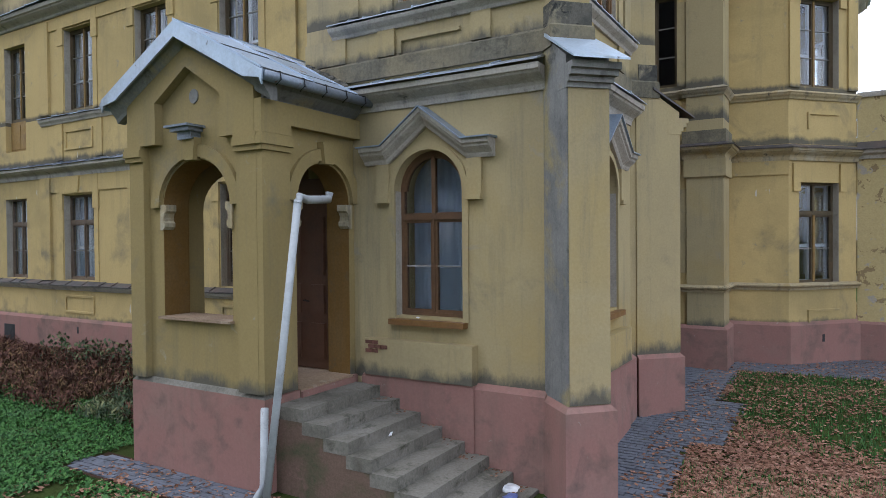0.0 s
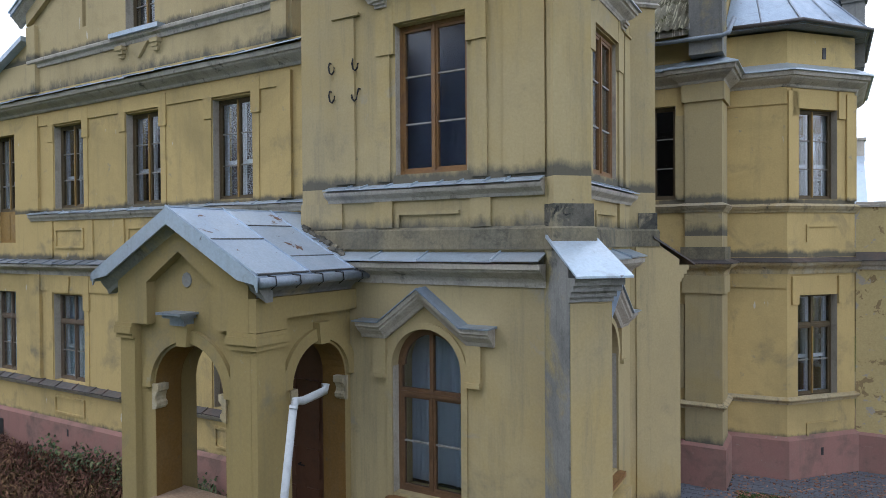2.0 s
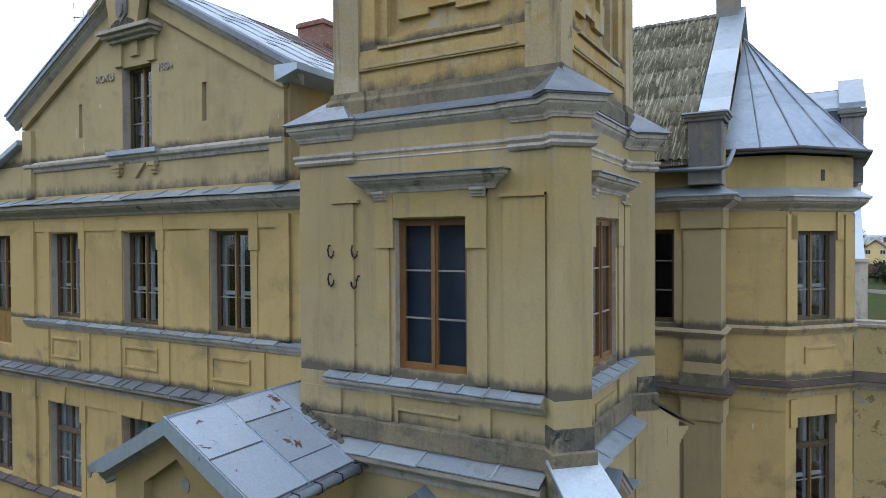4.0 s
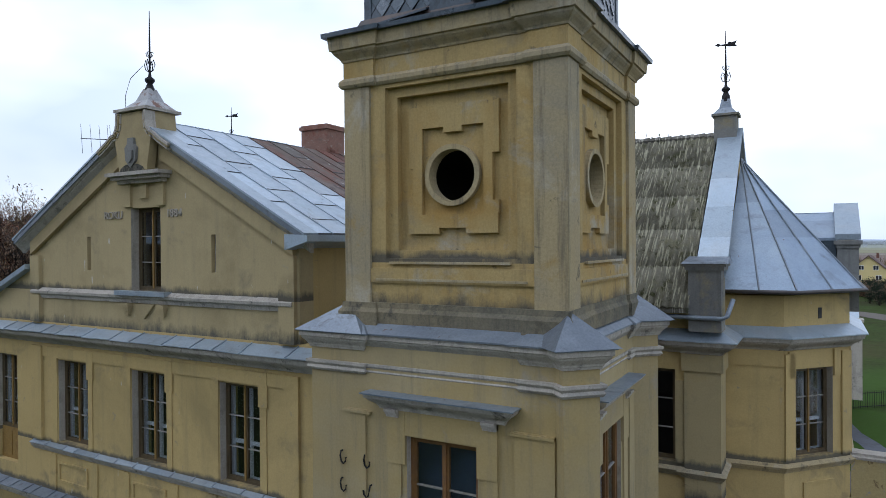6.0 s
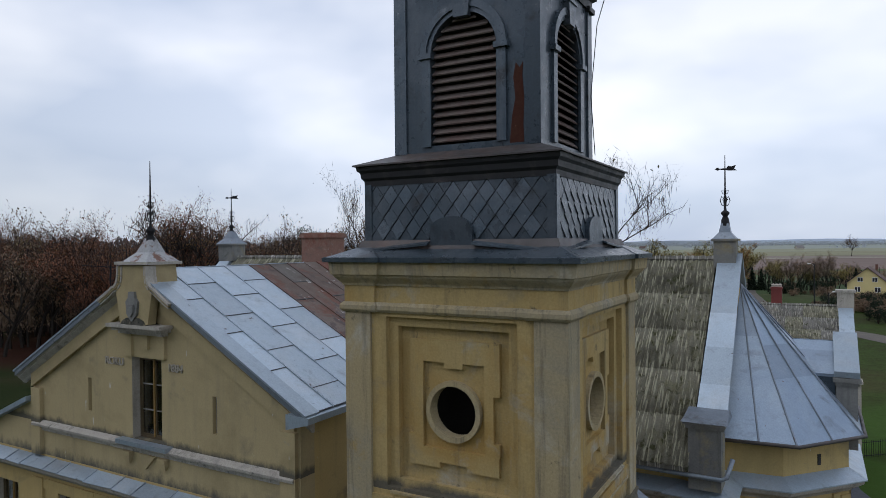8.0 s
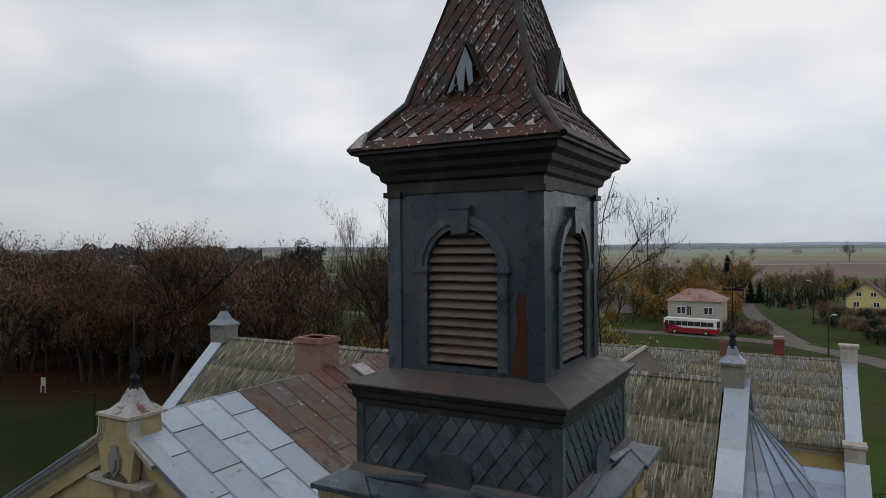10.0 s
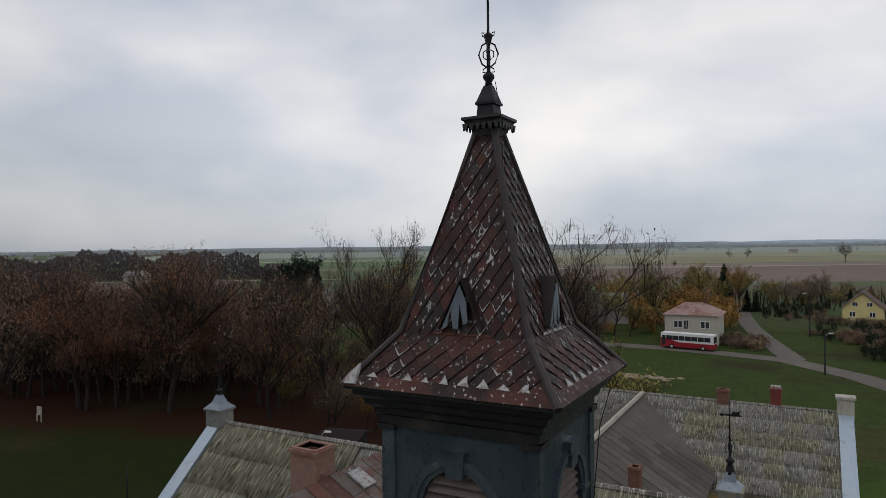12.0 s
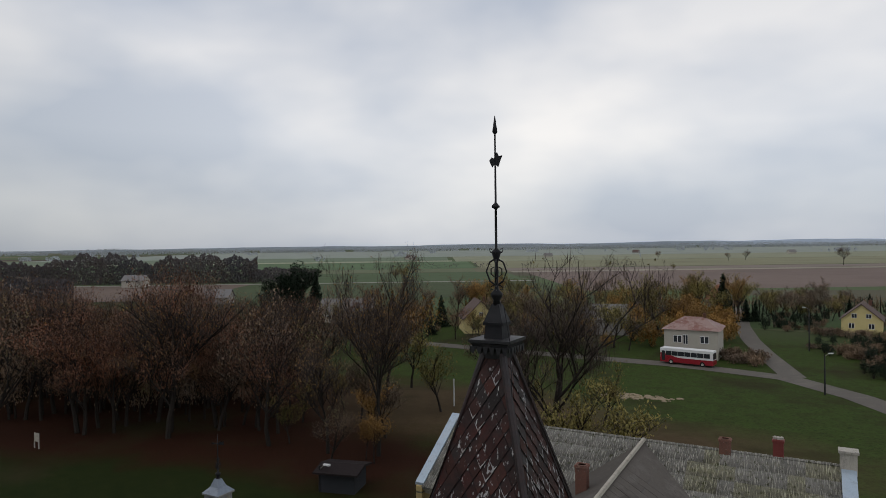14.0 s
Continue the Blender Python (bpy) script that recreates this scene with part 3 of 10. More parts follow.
class Wall:
    """A frame on a wall: u along it, z up, d outwards. The way u has the outside on its right."""

    def __init__(self, x, y, dx, dy):
        n = math.hypot(dx, dy)
        self.o, self.u, self.n = Vector((x, y)), Vector((dx / n, dy / n)), Vector((dy / n, -dx / n))

    def at(self, u, z, d=0.0):
        p = self.o + self.u * u + self.n * d
        return Vector((p.x, p.y, z))

    def matrix(self, u, z, d=0.0):
        """x along the wall, y into it, z up."""
        p = self.at(u, z, d)
        return Matrix(((self.u.x, -self.n.x, 0, p.x), (self.u.y, -self.n.y, 0, p.y), (0, 0, 1, p.z), (0, 0, 0, 1)))

    def block(self, bm, u0, u1, z0, z1, d0, d1):
        return box(bm, u0, u1, -d1, -d0, z0, z1, self.matrix(0, 0))

    def shape(self, bm, pts, d0, d1):
        """A flat outline of (u, z), from d0 to d1 outwards."""
        return solid(bm, [self.at(u, z, d1) for u, z in pts][::-1], [self.at(u, z, d0) for u, z in pts][::-1])

    def panel(self, bm, u0, u1, z0, z1, thick, holes=()):
        """A wall with holes (u0, u1, z0, z1) that go through it."""
        us = sorted({u0, u1, *[h[i] for h in holes for i in (0, 1) if u0 < h[i] < u1]})
        zs = sorted({z0, z1, *[h[i] for h in holes for i in (2, 3) if z0 < h[i] < z1]})
        full = {(i, j): not any(h[0] <= (us[i] + us[i + 1]) / 2 <= h[1] and h[2] <= (zs[j] + zs[j + 1]) / 2 <= h[3] for h in holes) for i in range(len(us) - 1) for j in range(len(zs) - 1)}
        for (i, j), f in full.items():
            if not f:
                continue
            a, b, c, e = us[i], us[i + 1], zs[j], zs[j + 1]
            A = self.at
            quad(bm, A(a, c), A(b, c), A(b, e), A(a, e))
            quad(bm, A(a, e, -thick), A(b, e, -thick), A(b, c, -thick), A(a, c, -thick))
            if not full.get((i - 1, j)):
                quad(bm, A(a, c, -thick), A(a, c), A(a, e), A(a, e, -thick))
            if not full.get((i + 1, j)):
                quad(bm, A(b, c), A(b, c, -thick), A(b, e, -thick), A(b, e))
            if not full.get((i, j - 1)):
                quad(bm, A(a, c, -thick), A(b, c, -thick), A(b, c), A(a, c))
            if not full.get((i, j + 1)):
                quad(bm, A(a, e), A(b, e), A(b, e, -thick), A(a, e, -thick))
        return bm


def arc_pts(cu, cz, ru, rz, a0, a1, n=14):
    return [(cu + ru * math.cos(a0 + (a1 - a0) * i / n), cz + rz * math.sin(a0 + (a1 - a0) * i / n)) for i in range(n + 1)]


def spandrel(wall, bm, u0, u1, spring, top, d0, d1):
    """Fills a square head so that the opening below is arched."""
    cu, r = (u0 + u1) / 2, (u1 - u0) / 2
    arc = arc_pts(cu, spring, r, top - spring, math.pi, 0, 18)
    for (ua, za), (ub, zb) in zip(arc, arc[1:]):
        wall.shape(bm, [(ua, za), (ub, zb), (ub, top), (ua, top)], d0, d1)
    return bm


def arch_band(wall, bm, cu, spring, r0, r1, rz0, rz1, d0, d1, a0=math.pi, a1=0.0, n=18):
    """A moulded band round an arch."""
    inner, outer = arc_pts(cu, spring, r0, rz0, a0, a1, n), arc_pts(cu, spring, r1, rz1, a0, a1, n)
    for i in range(n):
        wall.shape(bm, [inner[i], inner[i + 1], outer[i + 1], outer[i]], d0, d1)
    return bm


def window(parent, wall, u0, u1, z0, z1, setback=0.16, rows=3, arch=0.0, mat=None, inner=True, curtain=False, name="window", label="", transom=None, mull=None, bars=None):
    """A two-leaf wooden window in its opening: frame > sashes, panes, inner frame, sill."""
    mat = mat or M_WOOD
    w, cu = u1 - u0, (u0 + u1) / 2
    spring = z1 - arch
    d = -setback
    bm = B()
    t = 0.05
    wall.block(bm, u0, u0 + t, z0, spring, d - 0.09, d), wall.block(bm, u1 - t, u1, z0, spring, d - 0.09, d)
    wall.block(bm, u0 + t, u1 - t, z0, z0 + t, d - 0.09, d)
    if arch:
        arch_band(wall, bm, cu, spring, w / 2 - t, w / 2, arch - t, arch, d - 0.09, d)
    else:
        wall.block(bm, u0 + t, u1 - t, z1 - t, z1, d - 0.09, d)
    fr = part(name, bm, mat, parent, label)
    for q in ((u0, u0 + 0.006, z0, spring), (u1 - 0.006, u1, z0, spring)):
        bm = B()
        wall.block(bm, *q, d, -0.004)
        part("reveal", bm, M_REVEAL, fr)
    zt = transom if transom else z1
    leaves = [(u0 + t, cu - 0.012), (cu + 0.012, u1 - t)]
    for a, b in leaves:
        bm = B()
        s = 0.042
        top = zt - (t if not transom else 0.03)
        wall.block(bm, a, a + s, z0 + t, top, d - 0.07, d - 0.012), wall.block(bm, b - s, b, z0 + t, top, d - 0.07, d - 0.012)
        wall.block(bm, a + s, b - s, z0 + t, z0 + t + s, d - 0.07, d - 0.012), wall.block(bm, a + s, b - s, top - s, top, d - 0.07, d - 0.012)
        part("sash", bm, mat, fr)
        for k in range(1, rows):
            zz = z0 + t + (top - z0 - t) * k / rows
            bm = B()
            wall.block(bm, a + s, b - s, zz - 0.011, zz + 0.011, d - 0.06, d - 0.018)
            part("glazing_bar", bm, bars or M_BARGREY, fr)
        bm = B()
        wall.block(bm, a + s, b - s, z0 + t + s, top - s, d - 0.043, d - 0.038)
        g = part("pane", bm, M_GLASS, fr)
        g.visible_shadow = False
    bm = B()
    wall.block(bm, cu - 0.02, cu + 0.02, z0 + t, zt - 0.03, d - 0.02, d + 0.015)
    part("mullion", bm, mull or mat, fr)
    if transom:
        bm = B()
        wall.block(bm, u0 + t, u1 - t, zt - 0.03, zt + 0.025, d - 0.07, d + 0.02)
        part("transom_bar", bm, mat, fr)
        bm = B()
        wall.block(bm, cu - 0.03, cu + 0.03, zt + 0.03, z1 - t * 0.6, d - 0.07, d)
        for a, b in leaves:
            wall.block(bm, a, b, zt + 0.025, zt + 0.07, d - 0.07, d - 0.012)
        if arch:
            arch_band(wall, bm, cu, spring, w / 2 - t - 0.05, w / 2 - t, arch - t - 0.05, arch - t, d - 0.07, d - 0.012)
        part("fanlight_frame", bm, mat, fr)
        bm = B()
        pts = [(u0 + t, zt + 0.04), (u1 - t, zt + 0.04)] + (arc_pts(cu, spring, w / 2 - t, arch - t, 0, math.pi, 14) if arch else [(u1 - t, z1 - t), (u0 + t, z1 - t)])
        wall.shape(bm, pts, d - 0.043, d - 0.038)
        g = part("pane", bm, M_GLASS, fr)
        g.visible_shadow = False
    if inner:
        bm = B()
        e = d - 0.14
        for a, b in ((u0, u0 + 0.1), (cu - 0.045, cu + 0.045), (u1 - 0.1, u1)):
            wall.block(bm, a, b, z0, spring, e - 0.05, e)
        for zz in (z0 + 0.05, (z0 * 0.62 + spring * 0.38), spring - 0.05):
            wall.block(bm, u0 + 0.1, u1 - 0.1, zz - 0.04, zz + 0.04, e - 0.05, e - 0.005)
        part("inner_frame", bm, M_INNER, fr, "white-painted inner casement")
    if curtain:
        bm = B()
        e = d - (0.42 if not inner else 0.24)
        n = 44
        prev = None
        for i in range(n + 1):
            u = u0 - 0.05 + (w + 0.1) * i / n
            gap = abs(u - cu) / (w / 2)
            off = 0.025 * math.sin(i * 1.9) + 0.012 * math.sin(i * 4.3)
            low = wall.at(u + (0.10 if u > cu else -0.10) * (1 - gap) * 1.2, z0 + 0.02, e + off)
            cur = (bm.verts.new(low), bm.verts.new(wall.at(u, (z1 - 0.06), e + off * 0.6)))
            if prev and (arch or i != n // 2):
                bm.faces.new((prev[0], cur[0], cur[1], prev[1]))
            prev = cur
        part("curtain", bm, M_CURTAIN, fr, "pale net curtain hanging in folds", smooth=True)
    return fr

# ---- main building: front range with gable, Y is depth ----
FY, FX0, FX1, FR = 9.42, -18.0, -8.85, -7.1
building = thing("main_building", (-13.4, 14, 0.3), "two-storey ochre plastered manor with front gable and sheet roof", "building")
wf = Wall(0, FY, 1, 0)
UPW = [(-16.27, 0.62), (-13.36, 0.6), (-10.5, 0.57)]
LOW = [(-16.35, 0.66), (-13.4, 0.64), (-10.5, 0.62)]
holes = [(c - h, c + h, 6.6, 8.67) for c, h in UPW] + [(c - h, c + h, 2.28, 4.45) for c, h in LOW] + [(-13.94, -12.9, 10.5, 12.39)]
holes += [(-19.85, -18.78, 5.75, 8.64), (-19.9, -18.8, 2.28, 4.45)]
holes += [(-15.62, -15.48, 10.95, 11.75), (-11.28, -11.14, 10.95, 11.75)]
bm = B()
wf.panel(bm, -21.6, FR, -0.3, 9.6, 0.5, [h for h in holes if h[3] < 9.6])
part("front_wall", bm, M_YELLOW, building)
bm = B()
wf.panel(bm, FX0, FX1, 9.6, 11.5, 0.4, [(a, b, c, min(e, 11.5)) for a, b, c, e in holes if e > 9.6])
CX, RZ = -13.43, 14.4
SL = 0.545
wf.shape(bm, [(FX0, 11.5), (-15.62, 11.5), (-15.62, 11.75), (-15.48, 11.75), (-15.48, 11.5), (-13.94, 11.5), (-13.94, 12.39), (CX, 12.39), (CX, RZ - 0.15), (FX0, RZ - 0.15 - SL * (CX - FX0))], -0.4, 0)
wf.shape(bm, [(FX1, 11.5), (FX1, RZ - 0.15 - SL * (FX1 - CX)), (CX, RZ - 0.15), (CX, 12.39), (-12.9, 12.39), (-12.9, 11.5), (-11.28, 11.5), (-11.28, 11.75), (-11.14, 11.75), (-11.14, 11.5)], -0.4, 0)
part("gable_wall", bm, M_GABLE, building)
for u in (-15.55, -11.21):
    bm = B()
    wf.block(bm, u - 0.07, u + 0.07, 10.95, 11.75, -0.14, -0.1)
    part("slit_infill", bm, M_STONE, building)
# side, back and inner walls
for w, q in ((Wall(FX1, FY + 0.4, 0, 1), (0, 5.6, 9.0, 11.75, 0.4)), (Wall(FX0, 15.2, 0, -1), (0, 5.4, 9.6, 11.6, 0.4)), (Wall(-21.6, 23.5, 0, -1), (0, 14.05, -0.3, 9.6, 0.5))):
    bm = B()
    w.panel(bm, *q)
    part("side_wall", bm, M_YELLOW, building)
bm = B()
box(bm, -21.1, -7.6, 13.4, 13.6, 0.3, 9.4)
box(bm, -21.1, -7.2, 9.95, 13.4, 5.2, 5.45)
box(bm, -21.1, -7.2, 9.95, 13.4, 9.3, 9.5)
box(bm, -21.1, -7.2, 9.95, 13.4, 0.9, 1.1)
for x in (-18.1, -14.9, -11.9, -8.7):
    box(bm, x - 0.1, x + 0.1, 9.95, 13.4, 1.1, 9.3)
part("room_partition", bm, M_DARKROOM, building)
# plinth, strings and cornices of the front
bm = B()
moulding(bm, [(-21.6, FY), (FR, FY)], steps_prof(-0.2, (0.09, -0.2), (0.09, 1.24), (0.0, 1.31)))
part("plinth", bm, M_PINK, building, "pink rendered plinth")
bm = B()
moulding(bm, [(-21.6, FY), (FR, FY)], steps_prof(2.02, (0.04, 2.02), *cyma(0.05, 2.03, 0.13, 2.11), (0.14, 2.14), (0.02, 2.2)))
part("sill_string", bm, M_STONE, building, "grey moulded sill course")
bm = B()
flashing(bm, [(-21.6, FY), (FR, FY)], 0.18, 2.165, 2.26, 35)
sheets("sill_flashing", bm, M_BROWNMETAL, building)
bm = B()
moulding(bm, [(-21.6, FY), (FR, FY)], steps_prof(4.93, (0.04, 4.93), (0.05, 5.0), *cyma(0.06, 5.02, 0.22, 5.13), (0.25, 5.14), (0.26, 5.2)))
part("mid_cornice", bm, M_STONE, building, "grey moulded cornice between the storeys")
bm = B()
flashing(bm, [(-21.6, FY), (FR, FY)], 0.29, 5.225, 5.32, 31, lip=0.016)
sheets("cornice_flashing", bm, M_LEAD, building)
bm = B()
moulding(bm, [(-18.0, FY), (FR, FY)], steps_prof(6.3, (0.03, 6.3), *cyma(0.04, 6.32, 0.1, 6.41), (0.11, 6.45), (0.02, 6.5)))
part("sill_string", bm, M_STONE, building, "grey moulded sill course")
bm = B()
flashing(bm, [(-18.0, FY), (FR, FY)], 0.14, 6.475, 6.535, 33, lip=0.014)
sheets("sill_flashing", bm, M_ZINC, building, "lapped zinc sheets on the sill course")
bm = B()
moulding(bm, [(-21.6, FY), (FR, FY)], steps_prof(9.06, (0.03, 9.06), *cyma(0.05, 9.08, 0.26, 9.26), (0.3, 9.27), (0.32, 9.36)))
part("main_cornice", bm, M_STONE, building, "grey moulded main cornice")
bm = B()
flashing(bm, [(-21.6, FY), (FX1 + 0.75, FY)], 0.37, 9.39, 9.55, 32, step=0.7, lip=0.016)
sheets("cornice_flashing", bm, M_ZINC, building, "zinc capping of the main cornice")
# pilaster strips and panels
for z0, z1, wins in ((1.31, 4.93, LOW), (6.56, 8.98, UPW)):
    for x0, x1 in ((-18.0, -17.55), (FX1 - 0.35, FX1)):
        bm = B()
        wf.block(bm, x0, x1, z0 if z0 > 2 else 2.26, z1, -0.02, 0.07)
        part("pilaster", bm, M_YELLOW, building)
    for c, h in wins:
        top = z1 - 0.28 if z0 > 2 else z1 - 0.42
        for s in (-1, 1):
            bm = B()
            a, b = sorted((c + s * (h + 0.0), c + s * (h + 0.24)))
            wf.block(bm, a, b, top - 0.42, z1, -0.02, 0.045)
            part("lintel_ear", bm, M_YELLOW, building)
        bm = B()
        wf.block(bm, c - h, c + h, 8.71 if z0 > 2 else 4.49, z1, -0.02, 0.045)
        part("lintel", bm, M_YELLOW, building)
    low = z0 if z0 > 2 else 2.26
    for c, h in wins:
        for s in (-1, 1):
            bm = B()
            a, b = sorted((c + s * (h + 0.03), c + s * (h + 0.2)))
            wf.block(bm, a, b, low, top - 0.42, -0.02, 0.022)
            part("jamb_strip", bm, M_YELLOW, building)
        if z0 < 2:
            bm = B()
            wf.shape(bm, [(c - 0.1, 4.5), (c + 0.1, 4.5), (c + 0.15, 4.9), (c - 0.15, 4.9)], 0.0, 0.085)
            part("keystone", bm, M_YELLOW, building)
    edges = [-17.55] + [q for c, h in wins for q in (c - h - 0.24, c + h + 0.24)] + [FX1 - 0.35]
    for a, b in zip(edges[::2], edges[1::2]):
        bm = B()
        wf.block(bm, a + 0.002, b - 0.002, top + 0.02, z1, -0.02, 0.034)
        part("frieze_band", bm, M_YELLOW, building)
for z0, z1, wins in ((5.6, 6.1, UPW), (1.45, 1.9, LOW)):
    for c, h in wins:
        bm = B()
        for a in ((c - h + 0.02, c + h - 0.02, z1 - 0.05, z1), (c - h + 0.02, c + h - 0.02, z0, z0 + 0.05), (c - h + 0.02, c - h + 0.07, z0 + 0.05, z1 - 0.05), (c + h - 0.07, c + h - 0.02, z0 + 0.05, z1 - 0.05)):
            wf.block(bm, *a, -0.02, 0.035)
        part("apron_panel", bm, M_YELLOW, building)
for c, h in UPW:
    for s in (-1, 1):
        bm = B()
        wf.block(bm, c + s * (h + 0.24) - 0.15, c + s * (h + 0.24) + 0.15, 5.36, 6.28, -0.02, 0.04)
        part("wall_strip", bm, M_YELLOW, building)
for c, h in UPW:
    window(building, wf, c - h, c + h, 6.6, 8.67, rows=3, mat=M_WOODDARK, mull=M_OCHREWOOD)
for c, h in LOW:
    window(building, wf, c - h, c + h, 2.28, 4.45, rows=2, transom=3.75, curtain=True, mat=M_WOODGREY)
window(building, wf, -19.85, -18.78, 6.6, 8.64, rows=3, mat=M_WOODDARK, mull=M_OCHREWOOD)
bm = B()
wf.block(bm, -19.85, -18.78, 5.75, 6.6, -0.24, -0.15)
french = part("balcony_door", bm, M_OCHREWOOD, building, "panelled ochre lower part of a french window")
for a in (-19.79, -19.3):
    bm = B()
    wf.block(bm, a, a + 0.45, 5.84, 6.5, -0.16, -0.135)
    part("door_panel", bm, M_OCHREWOOD, french)
window(building, wf, -19.9, -18.8, 2.28, 4.45, rows=2, transom=3.75, curtain=True, mat=M_WOODGREY)
# gable: string, window, hood, raking cornice, shield, pedestal
window(building, wf, -13.94, -12.9, 10.5, 12.39, rows=3, setback=0.2, inner=False, mat=M_WOODDARK, mull=M_OCHREWOOD)
bm = B()
moulding(bm, [(FX0 + 0.12, FY), (FX1 - 0.1, FY)], steps_prof(10.22, (0.04, 10.22), (0.06, 10.3), (0.13, 10.34), (0.14, 10.4), (0.01, 10.48)))
part("gable_string", bm, M_STONE, building)
bm = B()
wf.block(bm, -14.3, -12.55, 10.4, 10.5, 0.0, 0.2)
part("gable_sill", bm, M_ZINC, building)
for s in (-1, 1):
    bm = B()
    for k, (z, w) in enumerate(((10.12, 0.26), (10.03, 0.2), (9.95, 0.14))):
        wf.block(bm, -13.42 + s * 0.62 - w / 2, -13.42 + s * 0.62 + w / 2, z, z + 0.09, -0.02, 0.13 - 0.03 * k)
    part("bracket", bm, M_GABLE, building)
bm = B()
wf.shape(bm, [(-13.42, 9.88), (-13.08, 10.21), (-13.76, 10.21)], -0.02, 0.06)
part("keystone_panel", bm, M_GABLE, building)
bm = B()
for a, b, z0, z1, d in ((-14.3, -12.56, 13.02, 13.1, 0.27), (-14.36, -12.5, 13.1, 13.18, 0.36), (-14.2, -12.66, 12.94, 13.02, 0.16)):
    wf.block(bm, a, b, z0, z1, -0.02, d)
part("window_hood", bm, M_STONE, building)
for u in (-14.0, -13.42, -12.85):
    bm = B()
    wf.block(bm, u - 0.13, u + 0.13, 12.42 if u != -13.42 else 12.6, 12.94, -0.02, 0.07)
    part("hood_bracket", bm, M_GABLE, building)
for s in (-1, 1):
    bm = B()
    e0, e1 = CX + s * 0.62, CX + s * (4.57 + 0.35)
    zz = lambda u, o: RZ - SL * abs(u - CX) + o
    prof = [(-0.02, -0.36), (0.05, -0.36), *[(o, z - 0.36) for o, z in cyma(0.07, 0.03, 0.2, 0.2)], (0.24, -0.14), (0.26, 0.0), (-0.02, 0.0)]
    raking(bm, wf, [(e0, zz(e0, 0)), (e1, zz(e1, 0))], prof)
    part("raking_cornice", bm, M_STONE, building)
    bm = B()
    e2 = CX + s * 4.5
    pts = [(e0, zz(e0, -0.62)), (e2, zz(e2, -0.62)), (e2, zz(e2, -0.3)), (e0, zz(e0, -0.3))]
    wf.shape(bm, pts if s > 0 else pts[::-1], -0.02, 0.1)
    part("raking_band", bm, M_GABLE, building)
    bm = B()
    u0, u1 = sorted((CX + s * 4.12, CX + s * 4.52))
    wf.block(bm, u0, u1, 9.6, 11.3, -0.02, 0.098)
    part("gable_pilaster", bm, M_GABLE, building)
    bm = B()
    pts = [(e0, zz(e0, 0.0)), (e1 + s * 0.05, zz(e1 + s * 0.05, 0.0)), (e1 + s * 0.05, zz(e1, 0.02)), (e0, zz(e0, 0.045))]
    wf.shape(bm, pts if s > 0 else pts[::-1], -0.1, 0.3)
    part("verge_flashing", bm, M_ZINC, building)
bm = B()
wf.shape(bm, [(CX - 0.7, 13.9), (CX + 0.7, 13.9), (CX + 0.52, 14.14), (CX + 0.48, 14.52), (CX - 0.48, 14.52), (CX - 0.52, 14.14)], -0.45, 0.2)
part("gable_pedestal", bm, M_GABLE, building)
head = [(1.25, RZ - SL * 1.25 - 0.02), (0.9, RZ - SL * 0.9 - 0.01), (0.74, RZ - SL * 0.74 + 0.02), (0.63, 14.05), (0.56, 14.14), (0.525, 14.28), (0.515, 14.5)]
bm = B()
wf.shape(bm, [(CX - 0.48, 13.2), (CX + 0.48, 13.2), (CX + 0.58, 13.7), (CX + 0.64, 13.94), (CX + 0.5, 14.16), (CX + 0.47, 14.5), (CX - 0.47, 14.5), (CX - 0.5, 14.16), (CX - 0.64, 13.94), (CX - 0.58, 13.7)], 0.1, 0.3)
part("pedestal_face", bm, M_GABLE, building)
for s in (-1, 1):
    for k, (o0, o1, d1) in enumerate(((0.0, 0.05, 0.36), (0.05, 0.09, 0.34), (0.11, 0.14, 0.325))):
        bm = B()
        for (ua, za), (ub, zb) in zip(head, head[1:]):
            n = Vector((-(zb - za), ub - ua)).normalized()
            q = [(CX + s * (u + n.x * o), z + n.y * o) for u, z, o in ((ua, za, o0), (ub, zb, o0), (ub, zb, o1), (ua, za, o1))]
            wf.shape(bm, q[::-1] if s > 0 else q, 0.1, d1)
        weld(bm)
        part("pedestal_moulding", bm, M_STONE if k != 1 else M_GABLE, building)
bm = B()
box(bm, CX - 0.56, CX + 0.56, FY - 0.38, FY + 0.56, 14.52, 14.585)
part("pedestal_cap", bm, M_STONE, building)
bm = B()
wf.shape(bm, [(CX, 13.25), (CX + 0.17, 13.42), (CX + 0.2, 13.7), (CX + 0.12, 13.78), (CX + 0.1, 13.92), (CX - 0.1, 13.92), (CX - 0.12, 13.78), (CX - 0.2, 13.7), (CX - 0.17, 13.42)], 0.28, 0.36)
wf.shape(bm, [(CX, 13.36), (CX + 0.1, 13.46), (CX + 0.11, 13.64), (CX - 0.11, 13.64), (CX - 0.1, 13.46)], 0.36, 0.4)
part("shield", bm, M_CEMENT, building, "weathered carved shield")
bm = B()
wf.shape(bm, [(CX - 0.42, 13.18), (CX + 0.42, 13.18), (CX + 0.36, 13.27), (CX + 0.2, 13.335), (CX - 0.2, 13.335), (CX - 0.36, 13.27)], -0.02, 0.335)
part("hood_crest", bm, M_SOOT, building, "sooty segmental crest on the window hood")
